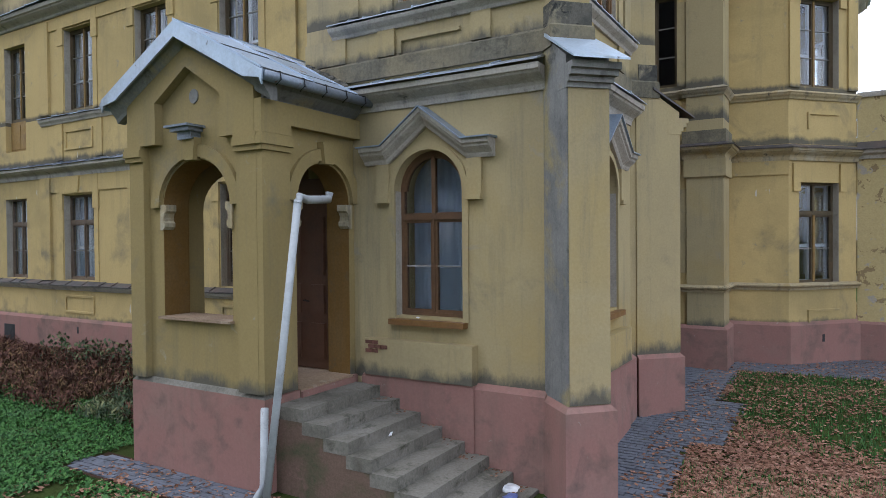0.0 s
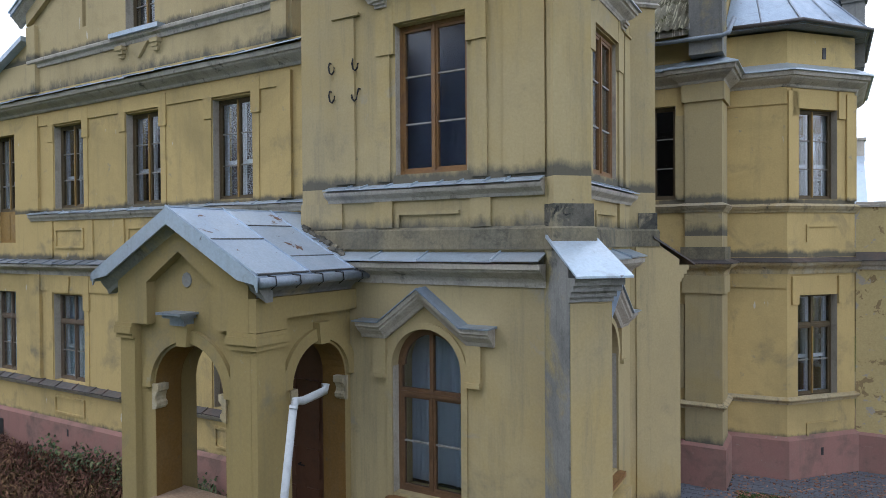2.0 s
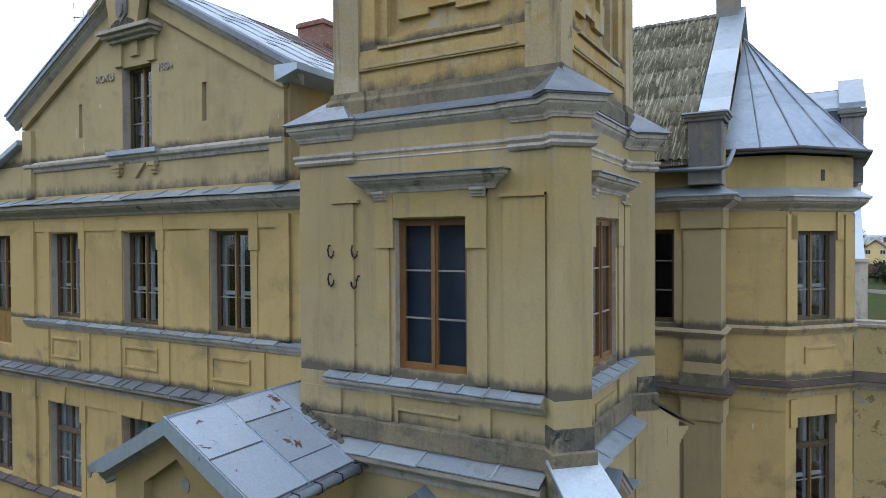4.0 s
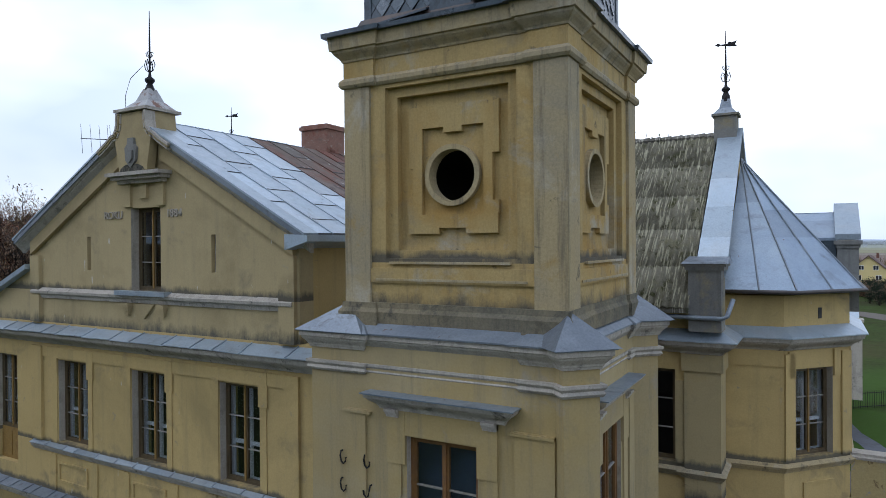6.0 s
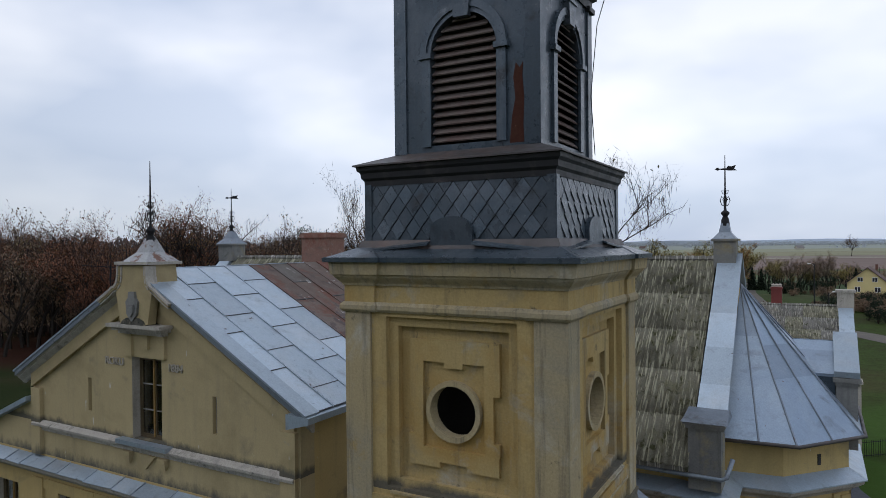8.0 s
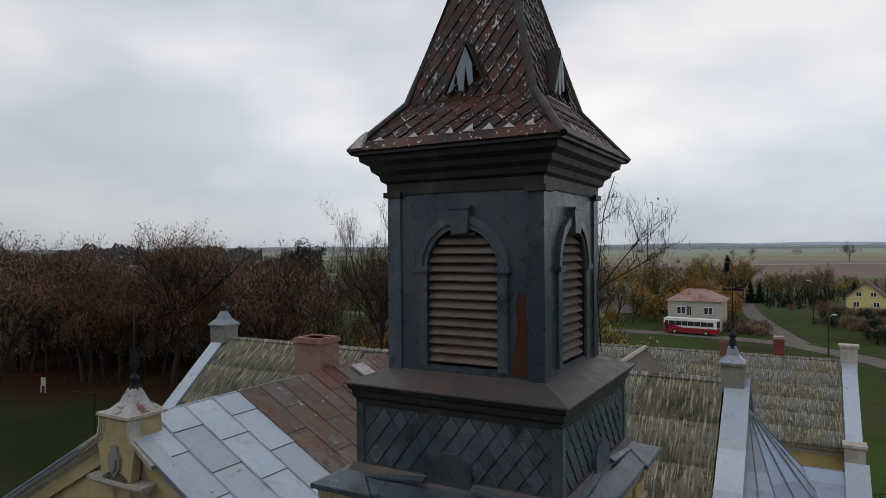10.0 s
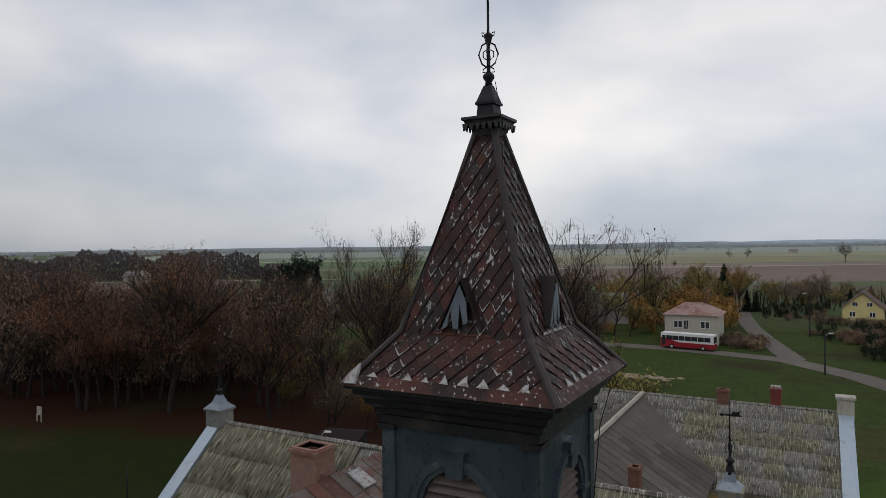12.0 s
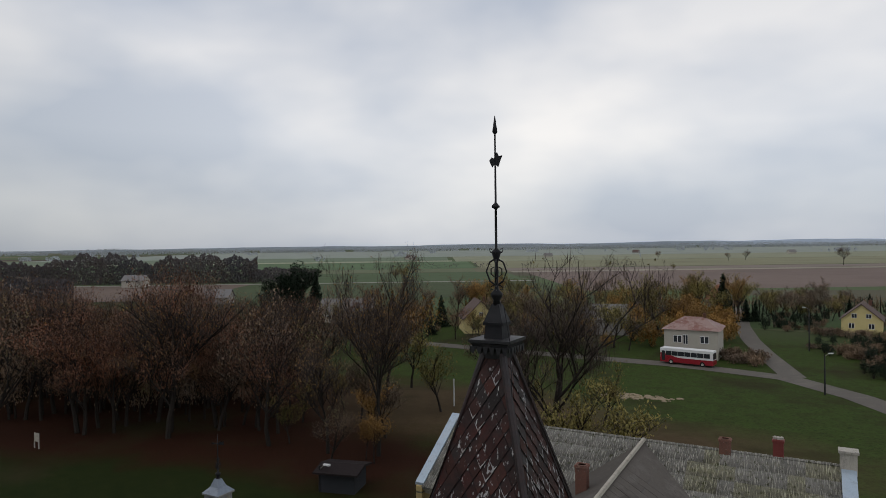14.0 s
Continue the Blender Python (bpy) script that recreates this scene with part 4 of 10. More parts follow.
# date figures on both sides of the gable window
for text, u in (("ROKU", -14.55), ("1884", -12.42)):
    cu = bpy.data.curves.new("date_lettering", "FONT")
    cu.body, cu.size, cu.extrude, cu.align_x = text, 0.25, 0.025, "CENTER"
    cu.materials.append(M_REVEAL)
    ob = new("date_lettering", cu)
    attach(ob, building, wf.matrix(u, 12.16, 0.01) @ pose(0, 0, 0, 90, 0, 0))


def finial(parent, x, y, z, h, cone=0.42, vane=True, mat=None):
    """A sheet-metal cone with a wrought-iron spike."""
    bm = B()
    top = 0.42 + max(0.0, cone - 0.4) * 2.4
    b = max(0.52, top)
    frustum(bm, x, y, cone, z, cone * 0.5, z + top * 0.42), frustum(bm, x, y, cone * 0.5, z + top * 0.42, 0.1, z + top)
    part("finial_roof", bm, mat or M_ZINCRUST, parent, "little hipped sheet-metal cap")
    bm = B()
    lathe(bm, x, y, [(0.12, z + top - 0.12), (0.12, z + top - 0.04), (0.1, z + b), (0.06, z + b + 0.1), (0.11, z + b + 0.16), (0.11, z + b + 0.2), (0.04, z + b + 0.26), (0.025, z + b + 0.38), (0.02, z + h * 0.7), (0.008, z + h)], 10)
    part("finial_spike", bm, M_IRON, parent, smooth=True)
    bm = B()
    for k in range(4):
        a = k * math.pi / 2 + 0.4
        dx, dy = math.cos(a), math.sin(a)
        zc = z + b + 0.53
        tube(bm, [(x + dx * r, y + dy * r, zc + q) for r, q in ((0.01, -0.16), (0.09, -0.12), (0.13, 0.0), (0.09, 0.11), (0.04, 0.06), (0.07, 0.01))], 0.012, 5)
        tube(bm, [(x + dx * r, y + dy * r, zc + q) for r, q in ((0.01, 0.16), (0.07, 0.2), (0.09, 0.27), (0.04, 0.29))], 0.01, 5)
    part("scrollwork", bm, M_IRON, parent)
    if vane:
        bm = B()
        zc = z + h * 0.83
        pts = [(-0.32, 0.0), (-0.22, 0.07), (-0.16, 0.02), (0.05, 0.04), (0.1, 0.13), (0.2, 0.1), (0.34, 0.16), (0.28, 0.02), (0.36, -0.06), (0.12, -0.06), (-0.16, -0.02), (-0.22, -0.06)]
        solid(bm, [(x + 0.8 * u, y - 0.008 + u * 0.3, zc + 0.7 * w) for u, w in pts], [(x + 0.8 * u, y + 0.008 + u * 0.3, zc + 0.7 * w) for u, w in pts])
        part("weather_vane", bm, M_IRON, parent)


bm = B()
tube(bm, [(CX - 0.5, FY - 0.1, 14.55), (CX - 0.52, FY - 0.1, 14.95), (CX - 0.4, FY - 0.05, 15.35), (CX - 0.1, FY + 0.05, 15.62)], 0.007, 5)
part("earthing_wire", bm, M_IRON, building)
finial(building, CX + 0.05, FY + 0.12, 14.585, 2.28, cone=0.43, vane=False, mat=M_CAPRUST)


# sheet-metal roof: overlapping sheets with standing seams
def sheet_mesh(name, w, l, mat):
    """A metal sheet with a raised seam; dark strips paint in shadow and dirt beside it and along the lower lap."""
    bm = B()
    box(bm, 0, w, 0, l, 0.0, 0.012)
    box(bm, -0.01, 0.008, 0, l, 0.0125, 0.032)
    box(bm, 0.0085, 0.036, 0, l, 0.0125, 0.0165)
    box(bm, 0.036, w, -0.004, 0.014, -0.004, 0.0165)
    me = mesh_of(name, bm, mat)
    me.materials.append(M_SEAM)
    for p in me.polygons:
        p.material_index = 1 if p.index >= 12 else 0
    return me


def slope_matrix(o, along, up):
    """x along the eave, y up the slope, z out of the roof."""
    a, u = Vector(along).normalized(), Vector(up).normalized()
    n = a.cross(u).normalized()
    return Matrix(((a.x, u.x, n.x, o[0]), (a.y, u.y, n.y, o[1]), (a.z, u.z, n.z, o[2]), (0, 0, 0, 1)))


def roof_sheets(parent, o, along, up, length, height, sw, sl, mats, rng, name="roof_sheet", lift=0.006):
    """Lays rows of sheets on a slope from its lower left corner o."""
    m = slope_matrix(o, along, up)
    nx, ny = max(1, round(length / sw)), max(1, round(height / sl))
    w, l = length / nx, height / ny
    cache = {}
    for i in range(nx):
        cuts = [0.0] + [(j + (0.45 if i % 2 else 0.0)) * l for j in range(0 if i % 2 else 1, ny)] + [height]
        for a, b in zip(cuts, cuts[1:]):
            mat = rng.choice(mats)
            key = (mat.name, round(b - a, 3))
            if key not in cache:
                cache[key] = sheet_mesh(name, w - 0.012, b - a + 0.03, mat)
            piece(name, cache[key], parent, m @ Matrix.Translation((i * w, a, lift + rng.uniform(0, 0.004))) @ pose(0, 0, 0, -0.35, rng.uniform(-0.12, 0.12), 0))


rng = random.Random(4)
half, run = 4.92, 6.6
rise = SL * half
for s in (-1, 1):
    bm = B()
    solid(bm, [(CX, FY - 0.28, RZ - 0.12), (CX + s * half, FY - 0.28, RZ - 0.12 - rise), (CX + s * half, FY - 0.28, RZ - rise), (CX, FY - 0.28, RZ)][::s], [(CX, FY + 9.9, RZ - 0.12), (CX + s * half, FY + 9.9 - 4.5, RZ - 0.12 - rise), (CX + s * half, FY + 9.9 - 4.5, RZ - rise), (CX, FY + 9.9, RZ)][::s])
    rf = part("roof", bm, M_LEAD, building, "hipped sheet roof, zinc in front and rusty behind")
    sh = math.hypot(half, rise)
    up = (-s * half, 0, rise)
    if s > 0:
        roof_sheets(rf, (CX + half, FY - 0.28, RZ - rise), (0, 1, 0), up, 3.4, sh, 0.85, 1.3, [M_ZINC], rng)
        roof_sheets(rf, (CX + half, FY + 3.12, RZ - rise), (0, 1, 0), up, 2.2, sh, 0.74, 1.9, [M_RUST, M_RUST, M_RUST, M_RUSTGREY], rng)
        for k in range(4):
            y0 = FY + 5.32 + k * 1.12
            f0 = (k + 0.6) / 4.6
            o = Vector((CX + half, y0, RZ - rise)) + Vector(up) * f0
            roof_sheets(rf, o, (0, 1, 0), up, 1.12, sh * (1 - f0), 0.56, 1.8, [M_RUST, M_RUST, M_RUSTRED], rng)
    else:
        roof_sheets(rf, (CX - half, FY + 5.3, RZ - rise), (0, -1, 0), up, 5.58, sh, 0.7, 1.9, [M_ZINC], rng)
bm = B()
box(bm, -0.3, 0.3, -0.38, 0.38, 0.04, 0.1, slope_matrix((-12.9, 17.3, RZ - SL * 0.53), (0, 1, 0), (-1, 0, SL)))
part("roof_hatch", bm, M_PEELED, building, "pale sheet hatch on the rusty roof")
bm = B()
solid(bm, [(FX1 - 0.1, FY - 0.3, 11.42), (CX + half + 0.12, FY - 0.3, 11.58), (CX + half + 0.12, FY - 0.3, 11.7), (FX1 - 0.1, FY - 0.3, 11.72)], [(FX1 - 0.1, FY + 3, 11.42), (CX + half + 0.12, FY + 3, 11.58), (CX + half + 0.12, FY + 3, 11.7), (FX1 - 0.1, FY + 3, 11.72)])
part("eave_box", bm, M_ZINC, building)
# lower roof and verge over the part west of the gable
bm = B()
solid(bm, [(FX0, FY - 0.2, 10.95), (FX0, FY - 0.2, 11.08), (-21.9, FY - 0.2, 9.5), (-21.9, FY - 0.2, 9.36)], [(FX0, 15.3, 10.95), (FX0, 15.3, 11.08), (-21.9, 15.3, 9.5), (-21.9, 15.3, 9.36)])
part("lean_to_roof", bm, M_ZINC, building)
bm = B()
wf.shape(bm, [(FX0, 9.6), (FX0, 10.95), (-21.6, 9.6)], -0.4, 0)
part("lean_to_wall", bm, M_GABLE, building)

# ---- bell tower ----
TX, TY = -4.75, 9.68
tower = thing("bell_tower", (TX, TY, 0), "slender ochre plastered bell tower with dark shingled spire", "tower")
TF, TL, XS = 7.75, -7.1, -2.93
TB = 11.8
NX, NY = 0.7071, -0.7071


def diag(off, along, rear=False):
    """A point of the diagonal corner piers: off outwards, along across; the rear pier mirrors the front one."""
    x, y = -2.96 + NX * off - NY * along, 7.97 + NY * off + NX * along
    return (x, 2 * TY - y) if rear else (x, y)


PO, PW = 0.28, 0.25
FOOT_F, FOOT_S = (-3.094, TF), (XS, 8.294)
PIER = [FOOT_F, diag(PO, -PW), diag(PO, PW), FOOT_S]
PIER_R = [(x, 2 * TY - y) for x, y in PIER[::-1]]
wt = Wall(0, TF, 1, 0)
ws = Wall(XS, 0, 0, 1)
PLAN = [(TL, TF), *PIER, *PIER_R]
gw, uw, sw_ = (-5.43, -4.31, 2.14, 4.5), (-5.35, -4.2, 6.65, 8.75), (9.1, 10.28, 6.65, 8.75)
sg = (9.12, 10.26, 2.14, 4.5)
bm = B()
wt.panel(bm, TL, FOOT_F[0], -0.3, 10.0, 0.5, [gw, uw])
spandrel(wt, bm, gw[0], gw[1], 3.94, 4.5, -0.5, 0)
part("front_wall", bm, M_TOWER, tower)
bm = B()
ws.panel(bm, FOOT_S[1], PIER_R[0][1], -0.3, 10.0, 0.45, [sg, sw_])
spandrel(ws, bm, sg[0], sg[1], 3.94, 4.5, -0.45, 0)
part("side_wall", bm, M_TOWER, tower)
bm = B()
prism(bm, [*PIER, (XS - 0.45, 8.294), (XS - 0.45, TF + 0.5), (FOOT_F[0], TF + 0.5)], -0.3, 10.0)
part("corner_pier", bm, M_TOWER, tower, "diagonal corner pier with black water stains")
bm = B()
prism(bm, [*PIER_R, (-3.4, TB - 0.2), (-3.4, PIER_R[0][1])], -0.3, 10.0)
part("corner_pier", bm, M_TOWER, tower, "diagonal corner pier at the back of the flank")
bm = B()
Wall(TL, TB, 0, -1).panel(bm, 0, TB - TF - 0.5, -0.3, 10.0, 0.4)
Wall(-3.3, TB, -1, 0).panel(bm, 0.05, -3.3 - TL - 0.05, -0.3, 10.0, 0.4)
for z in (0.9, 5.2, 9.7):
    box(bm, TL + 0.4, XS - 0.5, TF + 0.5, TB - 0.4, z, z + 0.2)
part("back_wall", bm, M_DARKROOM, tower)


def tower_ring(name, prof, mat, label="", path=None):
    bm = B()
    moulding(bm, path or PLAN, prof)
    return part(name, bm, mat, tower, label)


# ground storey: plinth, pilaster, repaired corner pier, hooded window
tower_ring("plinth", steps_prof(-0.3, (0.10, -0.3), (0.10, 1.22), (0.0, 1.29)), M_PINK, "pink rendered plinth", [(-6.0, TF), FOOT_F])
bm = B()
moulding(bm, [FOOT_S, PIER_R[0]], steps_prof(-0.3, (0.10, -0.3), (0.10, 1.22), (0.0, 1.29)))
part("plinth", bm, M_PINK, tower)
bm = B()
ws.block(bm, 8.8, 10.56, 1.27, 1.8, -0.02, 0.16)
part("apron", bm, M_TOWER, tower, "projecting plaster apron with black mould")
bm = B()
ws.block(bm, 8.8, 10.56, -0.3, 1.27, -0.02, 0.13)
part("apron_plinth", bm, M_PINK, tower)
bm = B()
wt.block(bm, -5.9, -4.1, 1.27, 1.8, -0.02, 0.16)
part("apron", bm, M_TOWER, tower, "projecting plaster apron, broken to the brick at one corner")
bm = B()
wt.block(bm, -5.9, -4.1, -0.3, 1.27, -0.02, 0.13)
part("apron_plinth", bm, M_PINK, tower)
for i in range(3):
    for j in range(3):
        if i + j < 4 and not (i == 2 and j == 0):
            bm = B()
            a = -5.87 + i * 0.115 + (0.05 if j % 2 else 0)
            wt.block(bm, a, a + 0.105, 1.6 + j * 0.062, 1.652 + j * 0.062, 0.1, 0.175)
            part("brick", bm, M_BRICK, tower)


def hooded_window(w, u0, u1, curtain, uh):
    """The arched window of the ground storey with its gabled hood, ears and sill."""
    cu = (u0 + u1) / 2
    window(tower, w, u0, u1, 2.14, 4.5, setback=0.14, rows=2, arch=0.56, transom=3.55, curtain=curtain, inner=False, mat=M_WOODBROWN)
    bm = B()
    w.block(bm, u0 - 0.06, u1 + 0.06, 2.02, 2.1, -0.12, 0.13)
    part("window_sill", bm, M_WOOD, tower, "thin brown sheet sill")
    bm = B()
    arch_band(w, bm, cu, 3.94, (u1 - u0) / 2, (u1 - u0) / 2 + 0.09, 0.56, 0.65, -0.02, 0.035)
    for a, b in ((u0 - 0.09, u0), (u1, u1 + 0.09)):
        w.block(bm, a, b, 2.1, 3.94, -0.02, 0.03)
    part("arch_surround", bm, M_TOWER, tower)
    for s in (-1, 1):
        bm = B()
        a, b = sorted((cu + s * ((u1 - u0) / 2 + 0.09), cu + s * uh * 0.82))
        w.block(bm, a, b, 3.84, 4.55, -0.02, 0.06)
        part("hood_ear", bm, M_TOWER, tower)
        bm = B()
        w.block(bm, a, b, 3.77, 3.84, -0.02, 0.09)
        part("ear_moulding", bm, M_TOWER, tower)
    ends = [(cu - uh, 4.53), (cu - 0.62 * uh, 4.53), (cu, 5.02), (cu + 0.62 * uh, 4.53), (cu + uh, 4.53)]
    bm = B()
    raking(bm, w, ends, [(-0.02, -0.2), (0.06, -0.2), *[(o, z - 0.2) for o, z in cyma(0.08, 0.03, 0.19, 0.16)], (0.22, -0.02), (0.23, 0.04), (-0.02, 0.04)])
    part("hood_moulding", bm, M_STONE, tower, "grey moulded gabled hood")
    bm = B()
    raking(bm, w, [(ends[0][0] - 0.03, ends[0][1]), *ends[1:-1], (ends[-1][0] + 0.03, ends[-1][1])], [(-0.02, 0.042), (0.265, 0.042), (0.265, 0.06), (-0.02, 0.075)])
    part("hood_flashing", bm, M_ZINCBAY, tower)

hooded_window(wt, gw[0], gw[1], True, 1.06)
hooded_window(ws, sg[0], sg[1], True, 1.04)
# buttresses set on the diagonal before the corner piers
def diag_block(bm, a0, a1, o0, o1, z0, z1, rear=False):
    pts = [diag(o0, a0, rear), diag(o1, a0, rear), diag(o1, a1, rear), diag(o0, a1, rear)]
    return prism(bm, pts[::-1] if rear else pts, z0, z1)


def diag_wedge(bm, low, high, rear=False):
    """A solid between two loops of (off, along, z)."""
    a, b = [[(*diag(o, c, rear), z) for o, c, z in q] for q in (low, high)]
    return solid(bm, a[::-1] if rear else a, b[::-1] if rear else b)


def buttress(rear, mat, label):
    w = 0.275
    bm = B()
    diag_block(bm, -w, w, -0.1, 0.72, -0.3, 5.08, rear)
    diag_wedge(bm, [(-0.1, -w, 5.08), (0.72, -w, 5.08), (0.72, w, 5.08), (-0.1, w, 5.08)], [(-0.1, -w, 5.9), (0.72, -w, 5.38), (0.72, w, 5.38), (-0.1, w, 5.9)], rear)
    bt = part("corner_buttress", bm, mat, tower, label)
    bm = B()
    diag_block(bm, -w + 0.02, w - 0.005, 0.72, 0.735, 1.26, 5.02, rear)
    part("buttress_face", bm, M_TOWER, bt, "ochre-painted end of the buttress")
    q = 0.335
    bm = B()
    diag_block(bm, -q, q, -0.1, 0.78, -0.3, 1.18, rear)
    diag_wedge(bm, [(-0.1, -q, 1.18), (0.78, -q, 1.18), (0.78, q, 1.18), (-0.1, q, 1.18)], [(-0.1, -w, 1.25), (0.72, -w, 1.25), (0.72, w, 1.25), (-0.1, w, 1.25)], rear)
    part("buttress_plinth", bm, M_PINK, bt, "pink rendered plinth")
    bm = B()
    for o, e, z0, z1 in ((0.76, 0.0, 5.0, 5.06), (0.8, 0.02, 5.06, 5.13), (0.86, 0.05, 5.13, 5.2), (0.9, 0.07, 5.2, 5.28)):
        diag_block(bm, -w - 0.005, w + 0.005 + (0 if rear else e), 0.5, o, z0, z1, rear)
    part("buttress_cornice", bm, M_TOWER if rear else M_CEMENT, bt, "stepped cornice on the buttress end")
    bm = B()
    a, b = -0.31, (0.31 if rear else 0.4)
    diag_wedge(bm, [(0.2, -0.33, 5.74), (1.0, a, 5.285), (1.0, b, 5.285), (0.2, 0.33, 5.74)], [(0.2, -0.33, 5.78), (1.0, a, 5.31), (1.0, b, 5.31), (0.2, 0.33, 5.78)], rear)
    part("buttress_cap", bm, M_ZINC if not rear else M_BROWNMETAL, bt, "sloping sheet-metal cap")


buttress(False, M_CEMENT, "diagonal corner buttress with grey cement repairs")
buttress(True, M_TOWER, "diagonal flank buttress, stained grey at the top")

# first cornice and the storey above
tower_ring("storey_cornice", steps_prof(5.12, (0.03, 5.12), (0.04, 5.18), *cyma(0.05, 5.2, 0.22, 5.34), (0.25, 5.35), (0.26, 5.42)), M_STONE, "grey moulded storey cornice", [(-6.2, TF), FOOT_F])
tower_ring("storey_cornice", steps_prof(5.12, (0.03, 5.12), (0.04, 5.18), *cyma(0.05, 5.2, 0.22, 5.34), (0.25, 5.35), (0.26, 5.42)), M_STONE, "", [FOOT_S, PIER_R[0]])
bm = B()
flashing(bm, [(-6.3, TF), FOOT_F], 0.3, 5.45, 5.57, 41, step=0.6, lip=0.016)
sheets("cornice_flashing", bm, M_ZINC, tower, "uneven lapped zinc flashing")
bm = B()
flashing(bm, [FOOT_S, PIER_R[0]], 0.3, 5.45, 5.57, 42, step=0.5, lip=0.016)
sheets("cornice_flashing", bm, M_ZINC, tower)
tower_ring("damp_band", steps_prof(5.6, (0.05, 5.6), (0.05, 5.86), (0.01, 5.9)), M_DAMP, "base course stained black with mould")
for r_ in (False, True):
    bm = B()
    diag_block(bm, -PW - 0.02, PW + 0.02, -0.05, PO + 0.025, 5.74, 6.16, r_)
    part("corner_block", bm, M_SOOT, tower, "mould-blackened foot of the corner pier")
for path in ([(-6.55, TF), (FOOT_F[0] - 0.02, TF)], [(XS, FOOT_S[1]), (XS, PIER_R[0][1] - 0.04)]):
    tower_ring("sill_string", steps_prof(6.28, (0.04, 6.28), *cyma(0.05, 6.3, 0.15, 6.4), (0.16, 6.43), (0.02, 6.5)), M_STONE, "grey moulded sill course", path)
    bm = B()
    flashing(bm, path, 0.18, 6.465, 6.53, 43, step=0.3, wob=0.007, lip=0.014)
    sheets("sill_flashing", bm, M_ZINC, tower, "bent zinc sill flashing")


def upper_window(w, u0, u1, z0, z1, reach, setback, pane_backing):
    cu, h = (u0 + u1) / 2, (u1 - u0) / 2
    fr = window(tower, w, u0, u1, z0, z1, setback=setback, rows=3, inner=False)
    # flat board added behind the glass to give the panes their tone
    bm = B()
    w.block(bm, u0 - 0.03, u1 + 0.03, z0 - 0.02, z1 + 0.02, -setback - 0.19, -setback - 0.18)
    part("pane_backing", bm, pane_backing, fr, "flat backing added to give the panes their grey-blue tone")
    for s in (-1, 1):
        bm = B()
        a, b = sorted((cu + s * h, cu + s * (h + 0.3)))
        w.block(bm, a, b, 8.35, 9.12, -0.02, 0.05)
        part("lintel_ear", bm, M_TOWER, tower)
        bm = B()
        a, b = sorted((cu + s * (h + 0.3), cu + s * (h + 0.08)))
        w.block(bm, a, b, 6.56, 8.35, -0.02, 0.03)
        part("jamb_strip", bm, M_TOWER, tower)
        bm = B()
        a, b = sorted((cu + s * (h + 0.1), cu + s * (h + 0.3)))
        for k in range(3):
            w.block(bm, a, b, 9.02 + k * 0.04, 9.06 + k * 0.04, -0.02, 0.08 + 0.03 * k)
        part("hood_bracket", bm, M_STONE, tower)
    bm = B()
    w.block(bm, u0, u1, z1 + 0.02, 9.12, -0.02, 0.045)
    part("lintel", bm, M_TOWER, tower)
    bm = B()
    a, b = w.at(cu - reach + 0.12, 0), w.at(cu + reach - 0.12, 0)
    i0, i1 = w.at(cu - reach + 0.12, 0, -0.2), w.at(cu + reach - 0.12, 0, -0.2)
    moulding(bm, [(i0.x, i0.y), (a.x, a.y), (b.x, b.y), (i1.x, i1.y)], steps_prof(9.12, (0.06, 9.12), (0.07, 9.15), *cyma(0.08, 9.16, 0.2, 9.28), (0.23, 9.29), (0.24, 9.345)))
    part("window_hood", bm, M_STONE, tower, "grey moulded window hood")
    bm = B()
    w.shape(bm, [(cu - reach - 0.15, 9.347), (cu + reach + 0.15, 9.347), (cu + reach + 0.15, 9.365), (cu - reach - 0.15, 9.365)], -0.02, 0.28)
    part("hood_flashing", bm, M_ZINCBAY, tower)
    bm = B()
    for a in ((cu - h + 0.02, cu + h - 0.12, 6.08, 6.13), (cu - h + 0.02, cu - h + 0.07, 5.9, 6.08)):
        w.block(bm, *a, -0.02, 0.045)
    part("apron_panel", bm, M_TOWER, tower)
    for s in (-1, 1):
        bm = B()
        w.block(bm, cu + s * (h + 0.2) - 0.15, cu + s * (h + 0.2) + 0.15, 5.9, 6.28, -0.02, 0.04)
        part("wall_strip", bm, M_TOWER, tower)


upper_window(wt, uw[0], uw[1], uw[2], uw[3], 1.06, 0.11, M_BACKING)
upper_window(ws, sw_[0], sw_[1], sw_[2], sw_[3], 0.95, 0.06, M_BACKINGPALE)
for x0, x1, z0, z1 in ((TL, -6.3, 5.9, 6.28), (-6.42, -6.05, 6.56, 9.05), (-3.66, FOOT_F[0] - 0.004, 6.56, 9.05)):
    bm = B()
    wt.block(bm, x0, x1, z0, z1, -0.02, 0.04)
    part("pilaster", bm, M_TOWER, tower)
for w, x0, x1 in ((wt, -6.45, -5.95), (wt, -3.7, FOOT_F[0] - 0.004), (ws, 10.5, 11.0)):
    bm = B()
    w.block(bm, x0, x1, 9.0, 9.04, -0.02, 0.07)
    part("pilaster_capital", bm, M_TOWER, tower)
for y0, y1 in ((8.31, 8.6), (10.68, 11.0)):
    bm = B()
    ws.block(bm, y0, y1, 6.56, 9.0, -0.02, 0.04)
    part("pilaster", bm, M_TOWER, tower)
